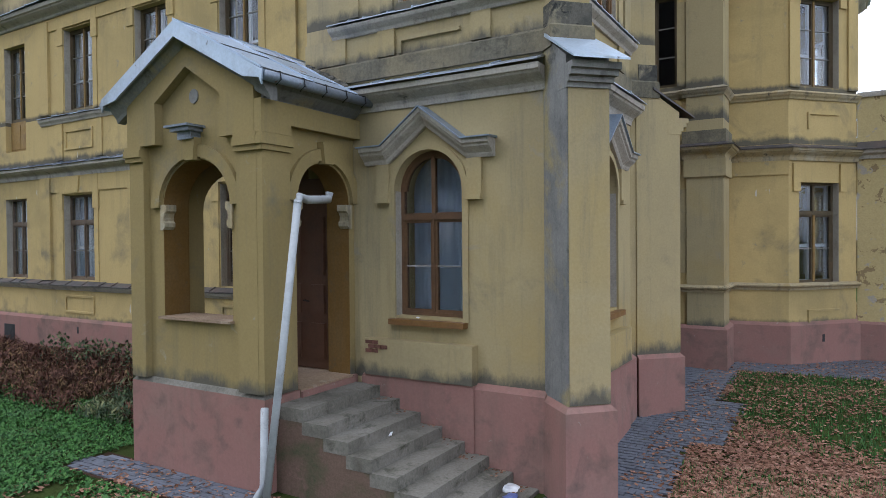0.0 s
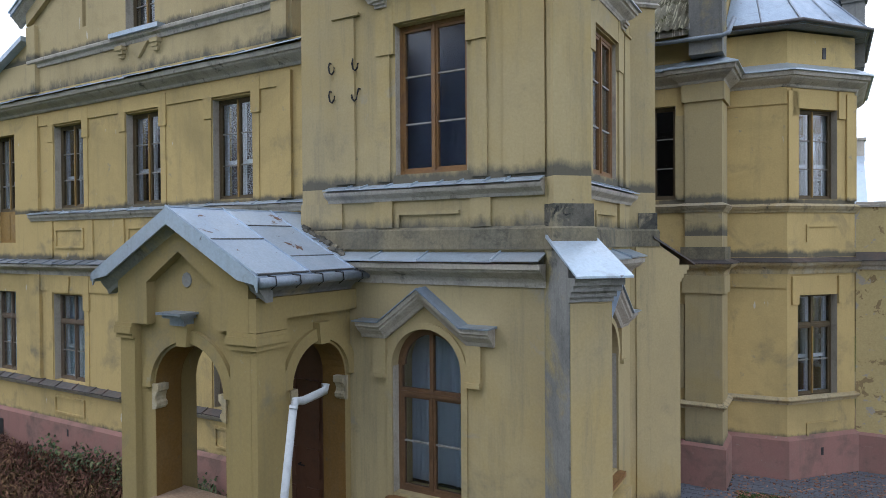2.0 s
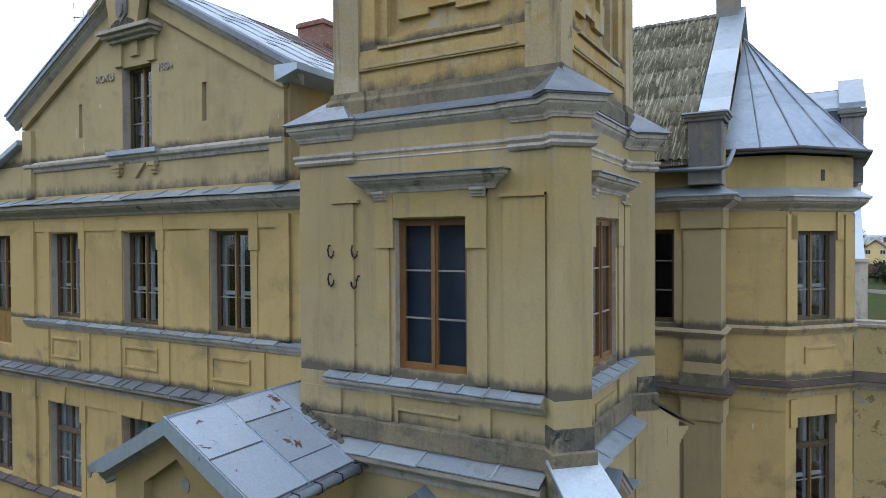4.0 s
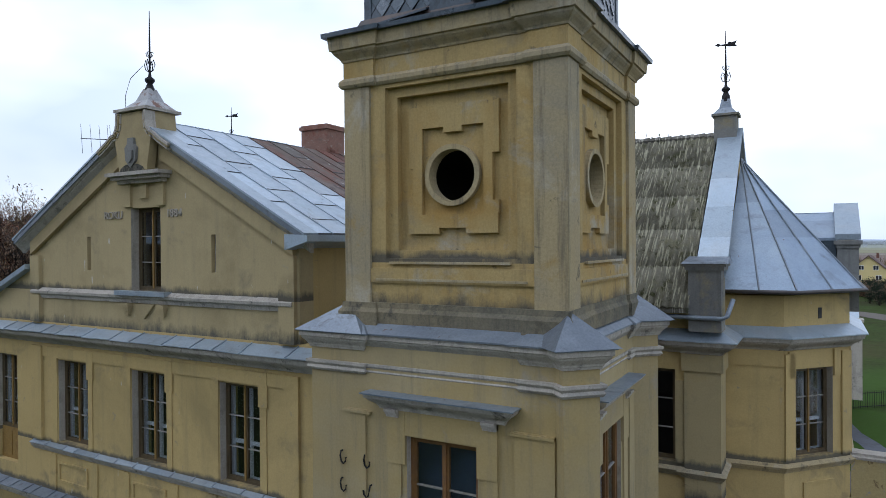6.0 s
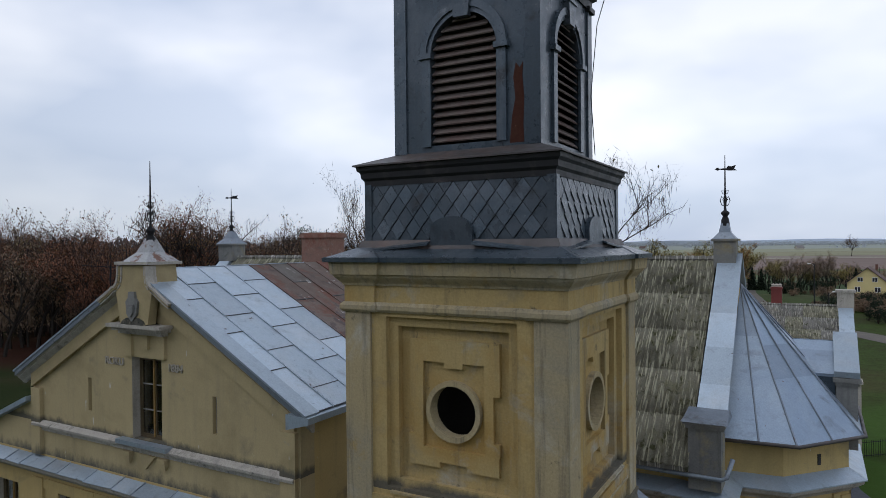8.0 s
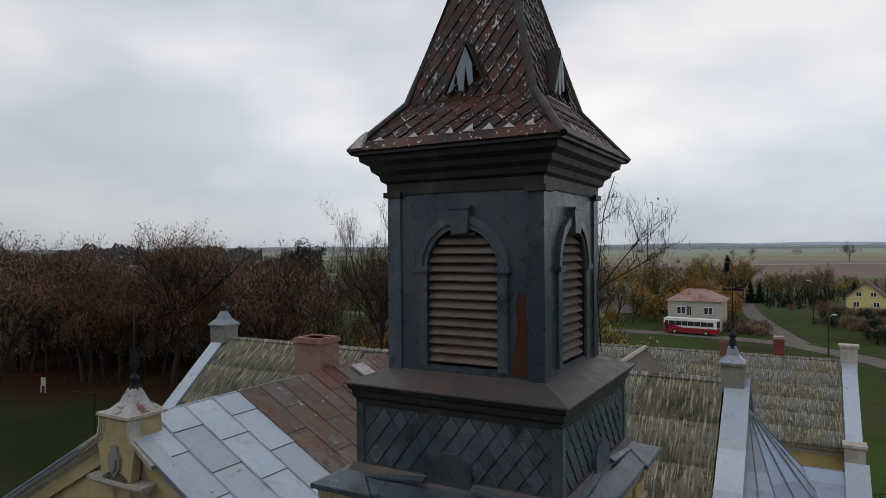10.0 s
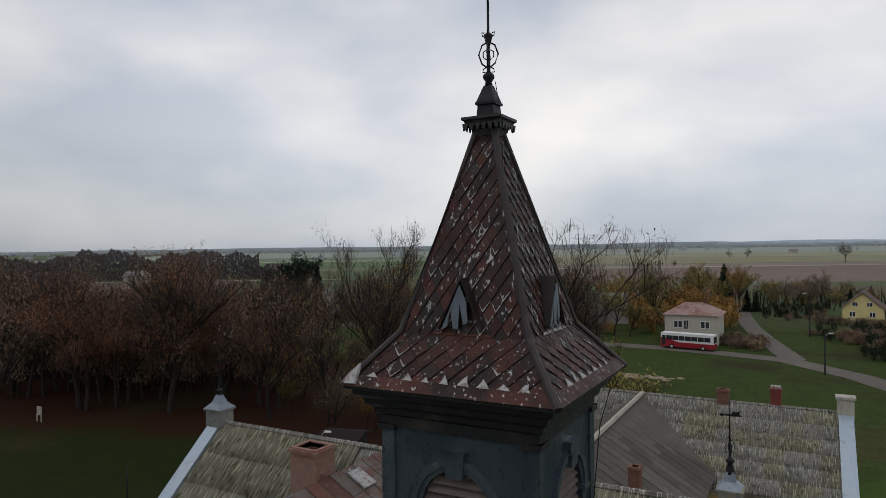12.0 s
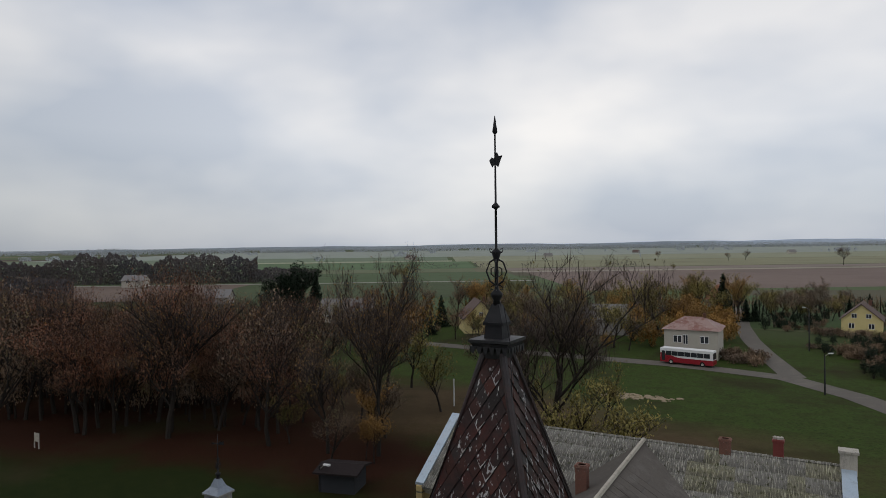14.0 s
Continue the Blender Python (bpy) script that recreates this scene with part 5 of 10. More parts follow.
for u, z, s in ((-6.46, 8.3, 1), (-6.02, 8.3, 1), (-6.46, 7.88, 1), (-6.02, 7.86, -1)):
    bm = B()
    p = wt.at(u, z, 0.0)
    tube(bm, [p + Vector((s * x, y, q)) for x, y, q in ((-0.05, 0.05, 0.08), (-0.05, -0.04, 0.08), (-0.05, -0.06, 0.02), (-0.03, -0.06, -0.07), (0.01, -0.06, -0.1), (0.05, -0.06, -0.06), (0.06, -0.06, 0.0))], 0.013, 6)
    part("wall_hook", bm, M_IRON, tower, "bent iron wire hook")
# second cornice with pyramid caps on the corners
P2 = [(-7.1, TB), (-7.1, TF), (-6.1, TF), (-6.1, TF + 0.05), (-3.55, TF + 0.05), (-3.55, TF), *PIER, (XS, 8.6), (XS - 0.05, 8.6), (XS - 0.05, 10.76), (XS, 10.76), *PIER_R]
tower_ring("astragal", steps_prof(9.58, (0.03, 9.58), (0.06, 9.62), (0.04, 9.66), (0.07, 9.7), (0.07, 9.74)), M_STONE, "", P2)
tower_ring("upper_cornice", steps_prof(9.93, (0.02, 9.93), (0.03, 9.96), *cyma(0.04, 9.97, 0.12, 10.1), (0.14, 10.11), (0.14, 10.18)), M_STONE, "grey moulded upper cornice", P2)
tower_ring("cornice_flashing", [(-0.3, 10.182), (0.17, 10.182), (0.17, 10.205), (-0.22, 10.42), (-0.3, 10.42)], M_LEAD, "zinc skirt over the cornice", P2)
bm = B()
box(bm, TL + 0.1, XS - 0.25, TF + 0.35, TB - 0.3, 9.9, 10.4)
part("cornice_deck", bm, M_LEAD, tower)
def corner_cap(base, apex):
    bm = B()
    vs = [bm.verts.new(p) for p in base]
    va = bm.verts.new(apex)
    bm.faces.new(vs[::-1])
    for i in range(4):
        bm.faces.new((vs[i], vs[(i + 1) % 4], va))
    bmesh.ops.recalc_face_normals(bm, faces=list(bm.faces))
    part("corner_cap", bm, M_LEAD, tower, "pyramidal zinc corner cap")


for r_ in (False, True):
    corner_cap([(*diag(o, a, r_), 10.2) for o, a in ((0.48, -0.46), (0.48, 0.46), (-0.5, 0.46), (-0.5, -0.46))], (*diag(0.02, -0.04, r_), 10.64))
corner_cap([(-7.3, 7.56, 10.2), (-6.0, 7.56, 10.2), (-6.0, 8.6, 10.2), (-7.3, 8.6, 10.2)], (-6.52, 8.0, 10.64))

# clock stage with round openings in stepped frames
H2 = 1.74


def stage_walls(fn):
    for k, (dx, dy) in enumerate(((1, 0), (0, 1), (-1, 0), (0, -1))):
        n = Vector((dy, -dx))
        fn(Wall(TX + n.x * H2, TY + n.y * H2, dx, dy), k)


def clock_side(w, k):
    bm = B()
    r = 0.4
    zc = 12.5
    ring = arc_pts(0, zc, r, r, 0, 2 * math.pi, 28)
    d = -0.2
    hw = 1.06
    w.panel(bm, -H2, H2, 10.3, 14.0, 0.12, [(-hw, hw, 11.3, 13.84)])
    for (ua, za), (ub, zb) in zip(ring, ring[1:]):
        qa, qb = [(u / max(abs(u) / 1.08, abs(z - zc) / 1.36), zc + (z - zc) / max(abs(u) / 1.08, abs(z - zc) / 1.36)) for u, z in ((ua, za), (ub, zb))]
        w.shape(bm, [(ua, za), (ub, zb), qb, qa], d - 0.14, d)
    part("stage_wall", bm, M_CLOCK, tower)
    bm = B()
    for a in ((-1.06, -0.9, 11.3, 13.84), (0.9, 1.06, 11.3, 13.84), (-0.9, 0.9, 13.7, 13.84), (-0.9, 0.9, 11.3, 11.42)):
        w.block(bm, *a, -0.22, -0.09)
    part("recess_frame", bm, M_CLOCK, tower)
    bm = B()
    f, o = -0.2, -0.13
    for a in ((-0.72, 0.74, 13.2, 13.52), (-0.72, -0.5, 12.62, 13.2), (-0.66, -0.5, 11.94, 12.62), (0.5, 0.74, 12.78, 13.2), (0.5, 0.64, 11.94, 12.78), (-0.14, 0.16, 13.12, 13.2), (-0.74, -0.22, 11.66, 11.94), (0.22, 0.72, 11.66, 11.94), (-0.22, 0.22, 11.74, 11.94), (-0.76, -0.66, 11.94, 12.12), (0.64, 0.74, 11.94, 12.12)):
        w.block(bm, *a, f - 0.02, o)
    part("step_frame", bm, M_CLOCK, tower)
    bm = B()
    arch_band(w, bm, 0, zc, r - 0.03, r + 0.045, r - 0.03, r + 0.045, f - 0.12, -0.112, 2 * math.pi, 0, 32)
    part("round_surround", bm, M_TOWERGREY, tower, "moulded ring round the round opening")
    for hw_, zl in ((0.98, 11.22), (1.22, 10.97)):
        bm = B()
        w.block(bm, -hw_, hw_, zl, zl + 0.035, -0.02, 0.05)
        part("drip_ledge", bm, M_TOWERGREY, tower, "thin ledge with black streaks")
    for z0, z1, dd in ((10.94, 11.16, 0.035),):
        bm = B()
        w.block(bm, -H2 + 0.42, H2 - 0.42, z0, z1, -0.02, dd)
        part("apron_course", bm, M_CLOCK, tower)
    for s in (-1, 1):
        bm = B()
        a, b = sorted((s * (H2 - 0.42), s * (H2 + 0.045)))
        w.block(bm, a, b, 10.62, 14.0, -0.04, 0.05)
        part("corner_pilaster", bm, M_TOWERGREY, tower)


stage_walls(clock_side)
bm = B()
box(bm, TX - 1.2, TX + 1.2, TY - 1.2, TY + 1.2, 10.3, 11.6)
box(bm, TX - 1.3, TX + 1.3, TY - 0.08, TY + 0.08, 11.6, 14.0)
part("inner_floor", bm, M_DARKROOM, tower)
SQ = lambda h: [(TX - h, TY - h), (TX + h, TY - h), (TX + h, TY + h), (TX - h, TY + h)]


def ressaut(h, e, w=0.5):
    """A square plan whose corners stand forward by e."""
    out = []
    for dx, dy in ((1, 0), (0, 1), (-1, 0), (0, -1)):
        n, u = Vector((dy, -dx)), Vector((dx, dy))
        c = Vector((TX, TY))
        out += [tuple(c + n * (h + e) - u * (h + e)), tuple(c + n * (h + e) - u * (h - w)), tuple(c + n * h - u * (h - w)), tuple(c + n * h + u * (h - w)), tuple(c + n * (h + e) + u * (h - w))]
    return out


def ring(name, plan, prof, mat, label=""):
    bm = B()
    moulding(bm, plan, prof, True)
    return part(name, bm, mat, tower, label)


R2 = ressaut(H2, 0.05)
ring("stage_base", R2, steps_prof(10.3, (0.08, 10.3), (0.08, 10.5), (0.04, 10.56), (0.03, 10.64)), M_DAMP, "damp base moulding streaked black")
ring("astragal", R2, steps_prof(13.9, (0.03, 13.9), (0.06, 13.94), (0.06, 14.0), (0.02, 14.05)), M_TOWERGREY)
ring("frieze", R2, steps_prof(14.04, (0.004, 14.04), (0.004, 14.3)), M_CLOCK)
ring("top_cornice", R2, steps_prof(14.3, *cyma(0.02, 14.3, 0.13, 14.46), (0.16, 14.47), (0.18, 14.66)), M_TOWERGREY, "weathered stained top cornice")
ring("drip_edge", R2, [(0.185, 14.655), (0.245, 14.657), (0.25, 14.722), (0.19, 14.725)], M_SLATE, "dark drip edge of the cornice sheet")
ring("cornice_sheet", R2, [(-0.3, 14.66), (0.23, 14.662), (0.235, 14.73), (0.2, 14.735), (-0.16, 14.88), (-0.3, 14.88)], M_SLATE, "dark sheet covering the cornice")
# shingled base of the belfry
bm = B()
frustum(bm, TX, TY, 1.72, 14.7, 1.6, 14.98)
part("skirt", bm, M_BROWNMETAL, tower)
bm = B()
frustum(bm, TX, TY, 1.545, 14.7, 1.53, 15.9)
belfry_base = part("belfry_base", bm, M_DARKMETAL, tower, "belfry base clad in diamond metal shingles")


def diamond(name, w, h, mat, t=0.008):
    """A diamond shingle, x across, y up, its lower edges raised."""
    bm = B()
    pts = [(0, -h / 2, t * 3.2), (w / 2, 0, t * 1.5), (0, h / 2, 0.001), (-w / 2, 0, t * 1.5)]
    solid(bm, [(x, y, z - t) for x, y, z in pts], pts)
    return mesh_of(name, bm, mat)


def clip_poly(pts, test):
    """Cuts a polygon by inside-positive linear tests."""
    for f in test:
        out = []
        for i, p in enumerate(pts):
            q = pts[(i + 1) % len(pts)]
            a, b = f(p), f(q)
            if a >= 0:
                out.append(p)
            if a * b < 0:
                k = a / (a - b)
                out.append((p[0] + (q[0] - p[0]) * k, p[1] + (q[1] - p[1]) * k))
        pts = out
        if len(pts) < 3:
            return []
    return pts


def chevron(sw, sh, rng):
    """The bare lower rim of a flaking shingle, one arm longer than the other."""
    bm = B()
    for s in (-1, 1):
        f, t = rng.uniform(0.25, 0.95), rng.uniform(0.01, 0.024)
        a, b = (0, -sh * 0.475), (s * sw * 0.475 * f, -sh * 0.475 * (1 - f))
        pts = [a, b, (b[0], b[1] + t * 0.4), (0, a[1] + t * 1.8)]
        zz = [0.03, 0.03 - 0.014 * f, 0.03 - 0.014 * f, 0.029]
        solid(bm, [(x, y, z - 0.012) for (x, y), z in zip(pts, zz)], [(x, y, z) for (x, y), z in zip(pts, zz)])
    return mesh_of("peeled_edge", bm, M_PEELED)


def shingles(parent, m, width_at, height, sw, sh, mats, rng, name="shingle", skip=None, t=0.009):
    """Diamond shingles over a face: x across, y up, z out; the width is that at a height, and edge pieces are cut."""
    whole = {mt.name: diamond(name, sw * 0.95, sh * 0.95, mt, t) for mt in mats}
    rows = int(height / (sh / 2)) + 2
    w0, w1 = width_at(0), width_at(height)
    k = (w0 - w1) / 2 / height
    tests = [lambda p: p[1], lambda p: height - p[1], lambda p: w0 / 2 - k * p[1] - p[0], lambda p: w0 / 2 - k * p[1] + p[0]]
    cut = {mt.name: B() for mt in mats}
    peel = {k: chevron(sw, sh, rng) for k in range(3)} if len(mats) > 1 else {}
    for j in range(rows):
        y = j * sh / 2
        n = int(w0 / sw) + 2
        for i in range(-n, n + 1):
            x = (i + (0.5 if j % 2 else 0.0)) * sw
            if skip and skip(x, y):
                continue
            pts = [(x, y - sh / 2), (x + sw / 2, y), (x, y + sh / 2), (x - sw / 2, y)]
            mt = mats[0] if len(mats) == 1 else mats[0 if rng.random() < 0.72 - 0.5 * (y / height < 0.0) else 1]
            inside = all(f(p) >= -1e-6 for p in pts for f in tests)
            if inside and len(mats) > 1 and rng.random() < 0.2:
                bm_e = peel[rng.randrange(3)]
                piece("peeled_edge", bm_e, parent, m @ Matrix.Translation((x, y, 0.012)))
            if inside:
                piece(name, whole[mt.name], parent, m @ Matrix.Translation((x, y, 0.004 + rng.uniform(0, 0.004))) @ pose(0, 0, 0, rng.uniform(-1, 1), rng.uniform(-1, 1), rng.uniform(-1.2, 1.2)))
            else:
                c = clip_poly([(x + (px - x) * 0.95, y + (py - y) * 0.95) for px, py in pts], tests)
                if len(c) >= 3:
                    solid(cut[mt.name], [m @ Vector((px, py, 0.001)) for px, py in c], [m @ Vector((px, py, 0.012 + t * (y - py) / sh)) for px, py in c])
    for mt in mats:
        if cut[mt.name].verts:
            part("edge_shingles", cut[mt.name], mt, parent, kind="stuff")
        else:
            cut[mt.name].free()


rng = random.Random(11)
for k, (dx, dy) in enumerate(((1, 0), (0, 1), (-1, 0), (0, -1))):
    n, u = Vector((dy, -dx, 0)), Vector((dx, dy, 0))
    o = Vector((TX, TY, 14.98)) + n * 1.545
    m = slope_matrix(o, u, Vector((0, 0, 1)) - n * 0.0125)
    shingles(belfry_base, m, lambda y: 2.86, 0.88, 0.27, 0.34, [M_SLATE], rng)
    w = Wall(TX + n.x * 1.545, TY + n.y * 1.545, dx, dy)
    bm = B()
    pts = [(-0.34, 14.86), (0.34, 14.86)] + arc_pts(0, 15.12, 0.34, 0.2, 0, math.pi, 12)
    w.shape(bm, pts, -0.02, 0.09)
    part("round_tablet", bm, M_SLATE, tower, "round-headed sheet tablet")
    for s in (-1, 1):
        bm = B()
        pts = [w.at(s * 0.36, 14.98, 0.02), w.at(s * 1.6, 14.86, 0.02), w.at(s * 1.66, 14.82, 0.16), w.at(s * 0.36, 14.93, 0.16)]
        solid(bm, [p - Vector((0, 0, 0.03)) for p in pts], pts)
        part("skirt_flashing", bm, M_SLATE, tower)
    for s in (-1, 1):
        bm = B()
        a, b = sorted((s * 1.43, s * 1.555))
        w.block(bm, a, b, 14.95, 15.84, -0.05, 0.022)
        part("corner_strip", bm, M_SLATE, tower)
ring("belfry_cornice", SQ(1.53), steps_prof(15.82, (0.03, 15.82), (0.035, 15.9), (0.07, 15.94), (0.08, 16.02), (0.12, 16.06), (0.13, 16.12)), M_DARKMETAL, "dark profiled metal cornice")
ring("cornice_sheet", SQ(1.53), [(-0.4, 16.12), (0.17, 16.122), (0.17, 16.145), (-0.35, 16.33), (-0.4, 16.33)], M_BROWNMETAL)
# belfry with louvred arches
HB = 1.19


def belfry_side(w, k):
    hu = 0.55
    bm = B()
    w.panel(bm, -HB, HB, 16.2, 18.95, 0.14, [(-hu, hu, 16.42, 18.36)])
    spandrel(w, bm, -hu, hu, 17.8, 18.36, -0.14, 0)
    part("belfry_wall", bm, M_SLATE, tower)
    for i in range(15):
        z = 16.46 + i * 0.128
        zt = z + 0.07
        half_w = hu if zt < 17.8 else hu * math.sqrt(max(0.02, 1 - ((zt - 17.8) / 0.56) ** 2))
        bm = B()
        solid(bm, [w.at(-half_w, z, -0.02), w.at(half_w, z, -0.02), w.at(half_w, z + 0.105, -0.12), w.at(-half_w, z + 0.105, -0.12)], [w.at(-half_w, z + 0.016, -0.01), w.at(half_w, z + 0.016, -0.01), w.at(half_w, z + 0.121, -0.12), w.at(-half_w, z + 0.121, -0.12)])
        part("louvre", bm, M_LOUVRE, tower)
    bm = B()
    arch_band(w, bm, 0, 17.8, hu, hu + 0.07, 0.56, 0.63, -0.02, 0.035), arch_band(w, bm, 0, 17.8, hu + 0.07, hu + 0.17, 0.63, 0.74, -0.02, 0.065)
    for s in (-1, 1):
        a, b = sorted((s * hu, s * (hu + 0.15)))
        w.block(bm, a, b, 16.4, 17.74, -0.02, 0.045)
    part("arch_surround", bm, M_SLATE, tower)
    for s in (-1, 1):
        bm = B()
        a, b = sorted((s * (hu - 0.03), s * (hu + 0.2)))
        w.block(bm, a, b, 17.74, 17.82, -0.02, 0.09)
        part("impost", bm, M_SLATE, tower)
        bm = B()
        a, b = sorted((s * (HB - 0.19), s * (HB + 0.026)))
        w.block(bm, a, b, 16.32, 18.86, -0.03, 0.031)
        part("corner_pilaster", bm, M_SLATE, tower)
        bm = B()
        a, b = sorted((s * (HB - 0.22), s * (HB + 0.075)))
        w.block(bm, a, b, 18.82, 18.9, -0.03, 0.076)
        part("pilaster_cap", bm, M_DARKMETAL, tower)
    bm = B()
    w.shape(bm, [(-0.12, 18.28), (0.12, 18.28), (0.16, 18.62), (-0.16, 18.62)], -0.02, 0.1)
    w.block(bm, -0.18, 0.18, 18.62, 18.66, -0.02, 0.12)
    part("keystone", bm, M_SLATE, tower)
    if k == 0:
        bm = B()
        pts = [(0.74, 16.36), (0.96, 16.36), (0.95, 16.62), (0.965, 17.0), (0.94, 17.3), (0.95, 17.5), (0.9, 17.42), (0.84, 17.5), (0.8, 17.3), (0.83, 17.0), (0.78, 16.75)]
        w.shape(bm, pts, -0.005, 0.006)
        part("rust_patch", bm, M_RUSTPATCH, tower, "bare rust where the paint is gone")


for k, (dx, dy) in enumerate(((1, 0), (0, 1), (-1, 0), (0, -1))):
    n = Vector((dy, -dx))
    belfry_side(Wall(TX + n.x * HB, TY + n.y * HB, dx, dy), k)
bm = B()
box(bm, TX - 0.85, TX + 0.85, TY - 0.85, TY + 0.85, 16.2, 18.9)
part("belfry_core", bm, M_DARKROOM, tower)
ring("eave_cornice", SQ(HB), steps_prof(18.86, (0.03, 18.86), (0.04, 19.02), (0.1, 19.06), (0.12, 19.14), (0.2, 19.2), (0.22, 19.28), (0.32, 19.34), (0.34, 19.46)), M_DARKMETAL, "stepped dark eaves cornice")
# spire, bell-cast at the foot
HE, ZE, HM, ZM, HT, ZT = 1.6, 19.48, 1.0, 20.2, 0.14, 23.2
bm = B()
frustum(bm, TX, TY, HE, ZE - 0.05, HE, ZE)
frustum(bm, TX, TY, HE - 0.01, ZE, HM, ZM), frustum(bm, TX, TY, HM, ZM, HT, ZT)
spire = part("spire", bm, M_DARKMETAL, tower, "steep dark spire of rusty diamond metal shingles")
rng = random.Random(5)
for k, (dx, dy) in enumerate(((1, 0), (0, 1), (-1, 0), (0, -1))):
    n, u = Vector((dy, -dx, 0)), Vector((dx, dy, 0))
    for h0, z0, h1, z1, mats, sw_s, sh_s in ((HE, ZE, HM, ZM, [M_SPIRERED, M_SPIRE], 0.288, 0.34), (HM, ZM, HT, ZT, [M_SPIRE, M_SPIRERED], 0.2, 0.33)):
        o = Vector((TX, TY, z0)) + n * h0
        up = Vector((0, 0, z1 - z0)) - n * (h0 - h1)
        ln = up.length
        shingles(spire, slope_matrix(o, u, up), lambda y, a=h0, b=h1, L=ln: 2 * (a + (b - a) * y / L), ln, sw_s, sh_s, mats, rng)
    a = Vector((dx + dy, dy - dx, 0))
    bm = B()
    tube(bm, [Vector((TX, TY, 0)) + a * h + Vector((0, 0, z + 0.015)) for h, z in ((HE + 0.02, ZE - 0.02), (HM, ZM), (HT, ZT))], 0.058, 8)
    part("hip_roll", bm, M_HIP, spire)
    # plain rusty eave strip, the lowest scales peeled to bare zinc
    up = Vector((0, 0, ZM - ZE)) - n * (HE - HM)
    ms = slope_matrix(Vector((TX, TY, ZE)) + n * HE, u, up)
    bm = B()
    low = [ms @ Vector(p) for p in ((-HE - 0.01, -0.02, 0.02), (HE + 0.01, -0.02, 0.02), (HE - 0.12, 0.17, 0.02), (-HE + 0.12, 0.17, 0.02))]
    solid(bm, low, [p + ms.to_3x3() @ Vector((0, 0, 0.018)) for p in low])
    part("eave_strip", bm, M_SPIRERED, spire, "plain rust-red eave strip")
    for i in range(11):
        x = -1.44 + i * 0.288
        if rng.random() < 0.12 or abs(x) > 1.35:
            continue
        bm = B()
        hw, hh = rng.uniform(0.05, 0.1), rng.uniform(0.07, 0.16)
        pts = [(x - hw, 0.155), (x + hw, 0.15), (x + hw * 0.5, 0.15 + hh * 0.45), (x + rng.uniform(-0.03, 0.03), 0.155 + hh), (x - hw * 0.45, 0.15 + hh * 0.6)]
        solid(bm, [ms @ Vector((a, b, 0.03)) for a, b in pts], [ms @ Vector((a, b, 0.046)) for a, b in pts])
        part("peeled_tip", bm, M_PEELED, spire, "scale tip peeled to bare zinc")
    # little gabled lucarnes, two of them broken open
    w = Wall(TX + n.x * (HM - 0.05), TY + n.y * (HM - 0.05), dx, dy)
    bm = B()
    A = w.at
    fd, bd, zb, za = 0.11, -0.24, 20.28, 20.98
    for s in (-1, 1):
        e = [A(s * 0.34, zb, fd), A(0, za, fd - 0.03), A(0, za, bd), A(s * 0.34, zb, bd + 0.25)]
        solid(bm, e, [p + Vector((0, 0, 0.03)) for p in e])
    luc = part("lucarne", bm, M_HIP, spire, "small gabled dormer with torn zinc front")
    bm = B()
    w.shape(bm, [(-0.3, zb + 0.0), (-0.2, zb + 0.05), (-0.15, zb + 0.3), (-0.11, zb + 0.02), (-0.03, zb + 0.03), (0.0, zb + 0.36), (0.05, zb + 0.08), (0.12, zb + 0.12), (0.1, zb + 0.4), (0.0, za - 0.06)], 0.085, 0.1)
    part("torn_front", bm, M_LEAD, luc)
    bm = B()
    pts = [A(-0.5, 20.2, 0.07), A(0.5, 20.2, 0.07), A(0.25, 20.3, 0.0), A(-0.25, 20.3, 0.0)]
    solid(bm, pts, [p + Vector((0, 0, 0.01)) for p in pts])
    part("apron_flashing", bm, M_PEELED if k == 1 else M_SPIRERED, luc)
bm = B()
low = [Vector((TX - HE - 0.02, TY - HE - 0.02, ZE + 0.02)), Vector((TX - HE + 0.22, TY - HE - 0.015, ZE + 0.03)), Vector((TX - HE + 0.2, TY - HE + 0.17, ZE + 0.29)), Vector((TX - HE + 0.12, TY - HE + 0.1, ZE + 0.21))]
solid(bm, low, [p + Vector((-0.015, -0.03, 0.02)) for p in low])
part("corner_patch", bm, M_PEELED, spire, "bare zinc patch at the corner")
ring("spire_collar", SQ(HT), steps_prof(23.12, (0.05, 23.12), (0.06, 23.22), (0.13, 23.28), (0.15, 23.34), (0.18, 23.36), (0.18, 23.4)), M_DARKMETAL, "scalloped dark collar")
bm = B()
for k, (dx, dy) in enumerate(((1, 0), (0, 1), (-1, 0), (0, -1))):
    n = Vector((dy, -dx))
    w = Wall(TX + n.x * (HT + 0.17), TY + n.y * (HT + 0.17), dx, dy)
    for i in range(6):
        u = -0.255 + i * 0.102
        w.shape(bm, [(u - 0.045, 23.3), (u + 0.045, 23.3), (u + 0.015, 23.2), (u - 0.015, 23.2)], -0.01, 0.0)
part("collar_lace", bm, M_DARKMETAL, tower, "cut sheet-metal lace under the collar")
bm = B()
frustum(bm, TX, TY, 0.15, 23.36, 0.13, 23.6), frustum(bm, TX, TY, 0.16, 23.6, 0.16, 23.64)
frustum(bm, TX, TY, 0.15, 23.64, 0.06, 23.9)
part("spire_pedestal", bm, M_IRON, tower)
bm = B()
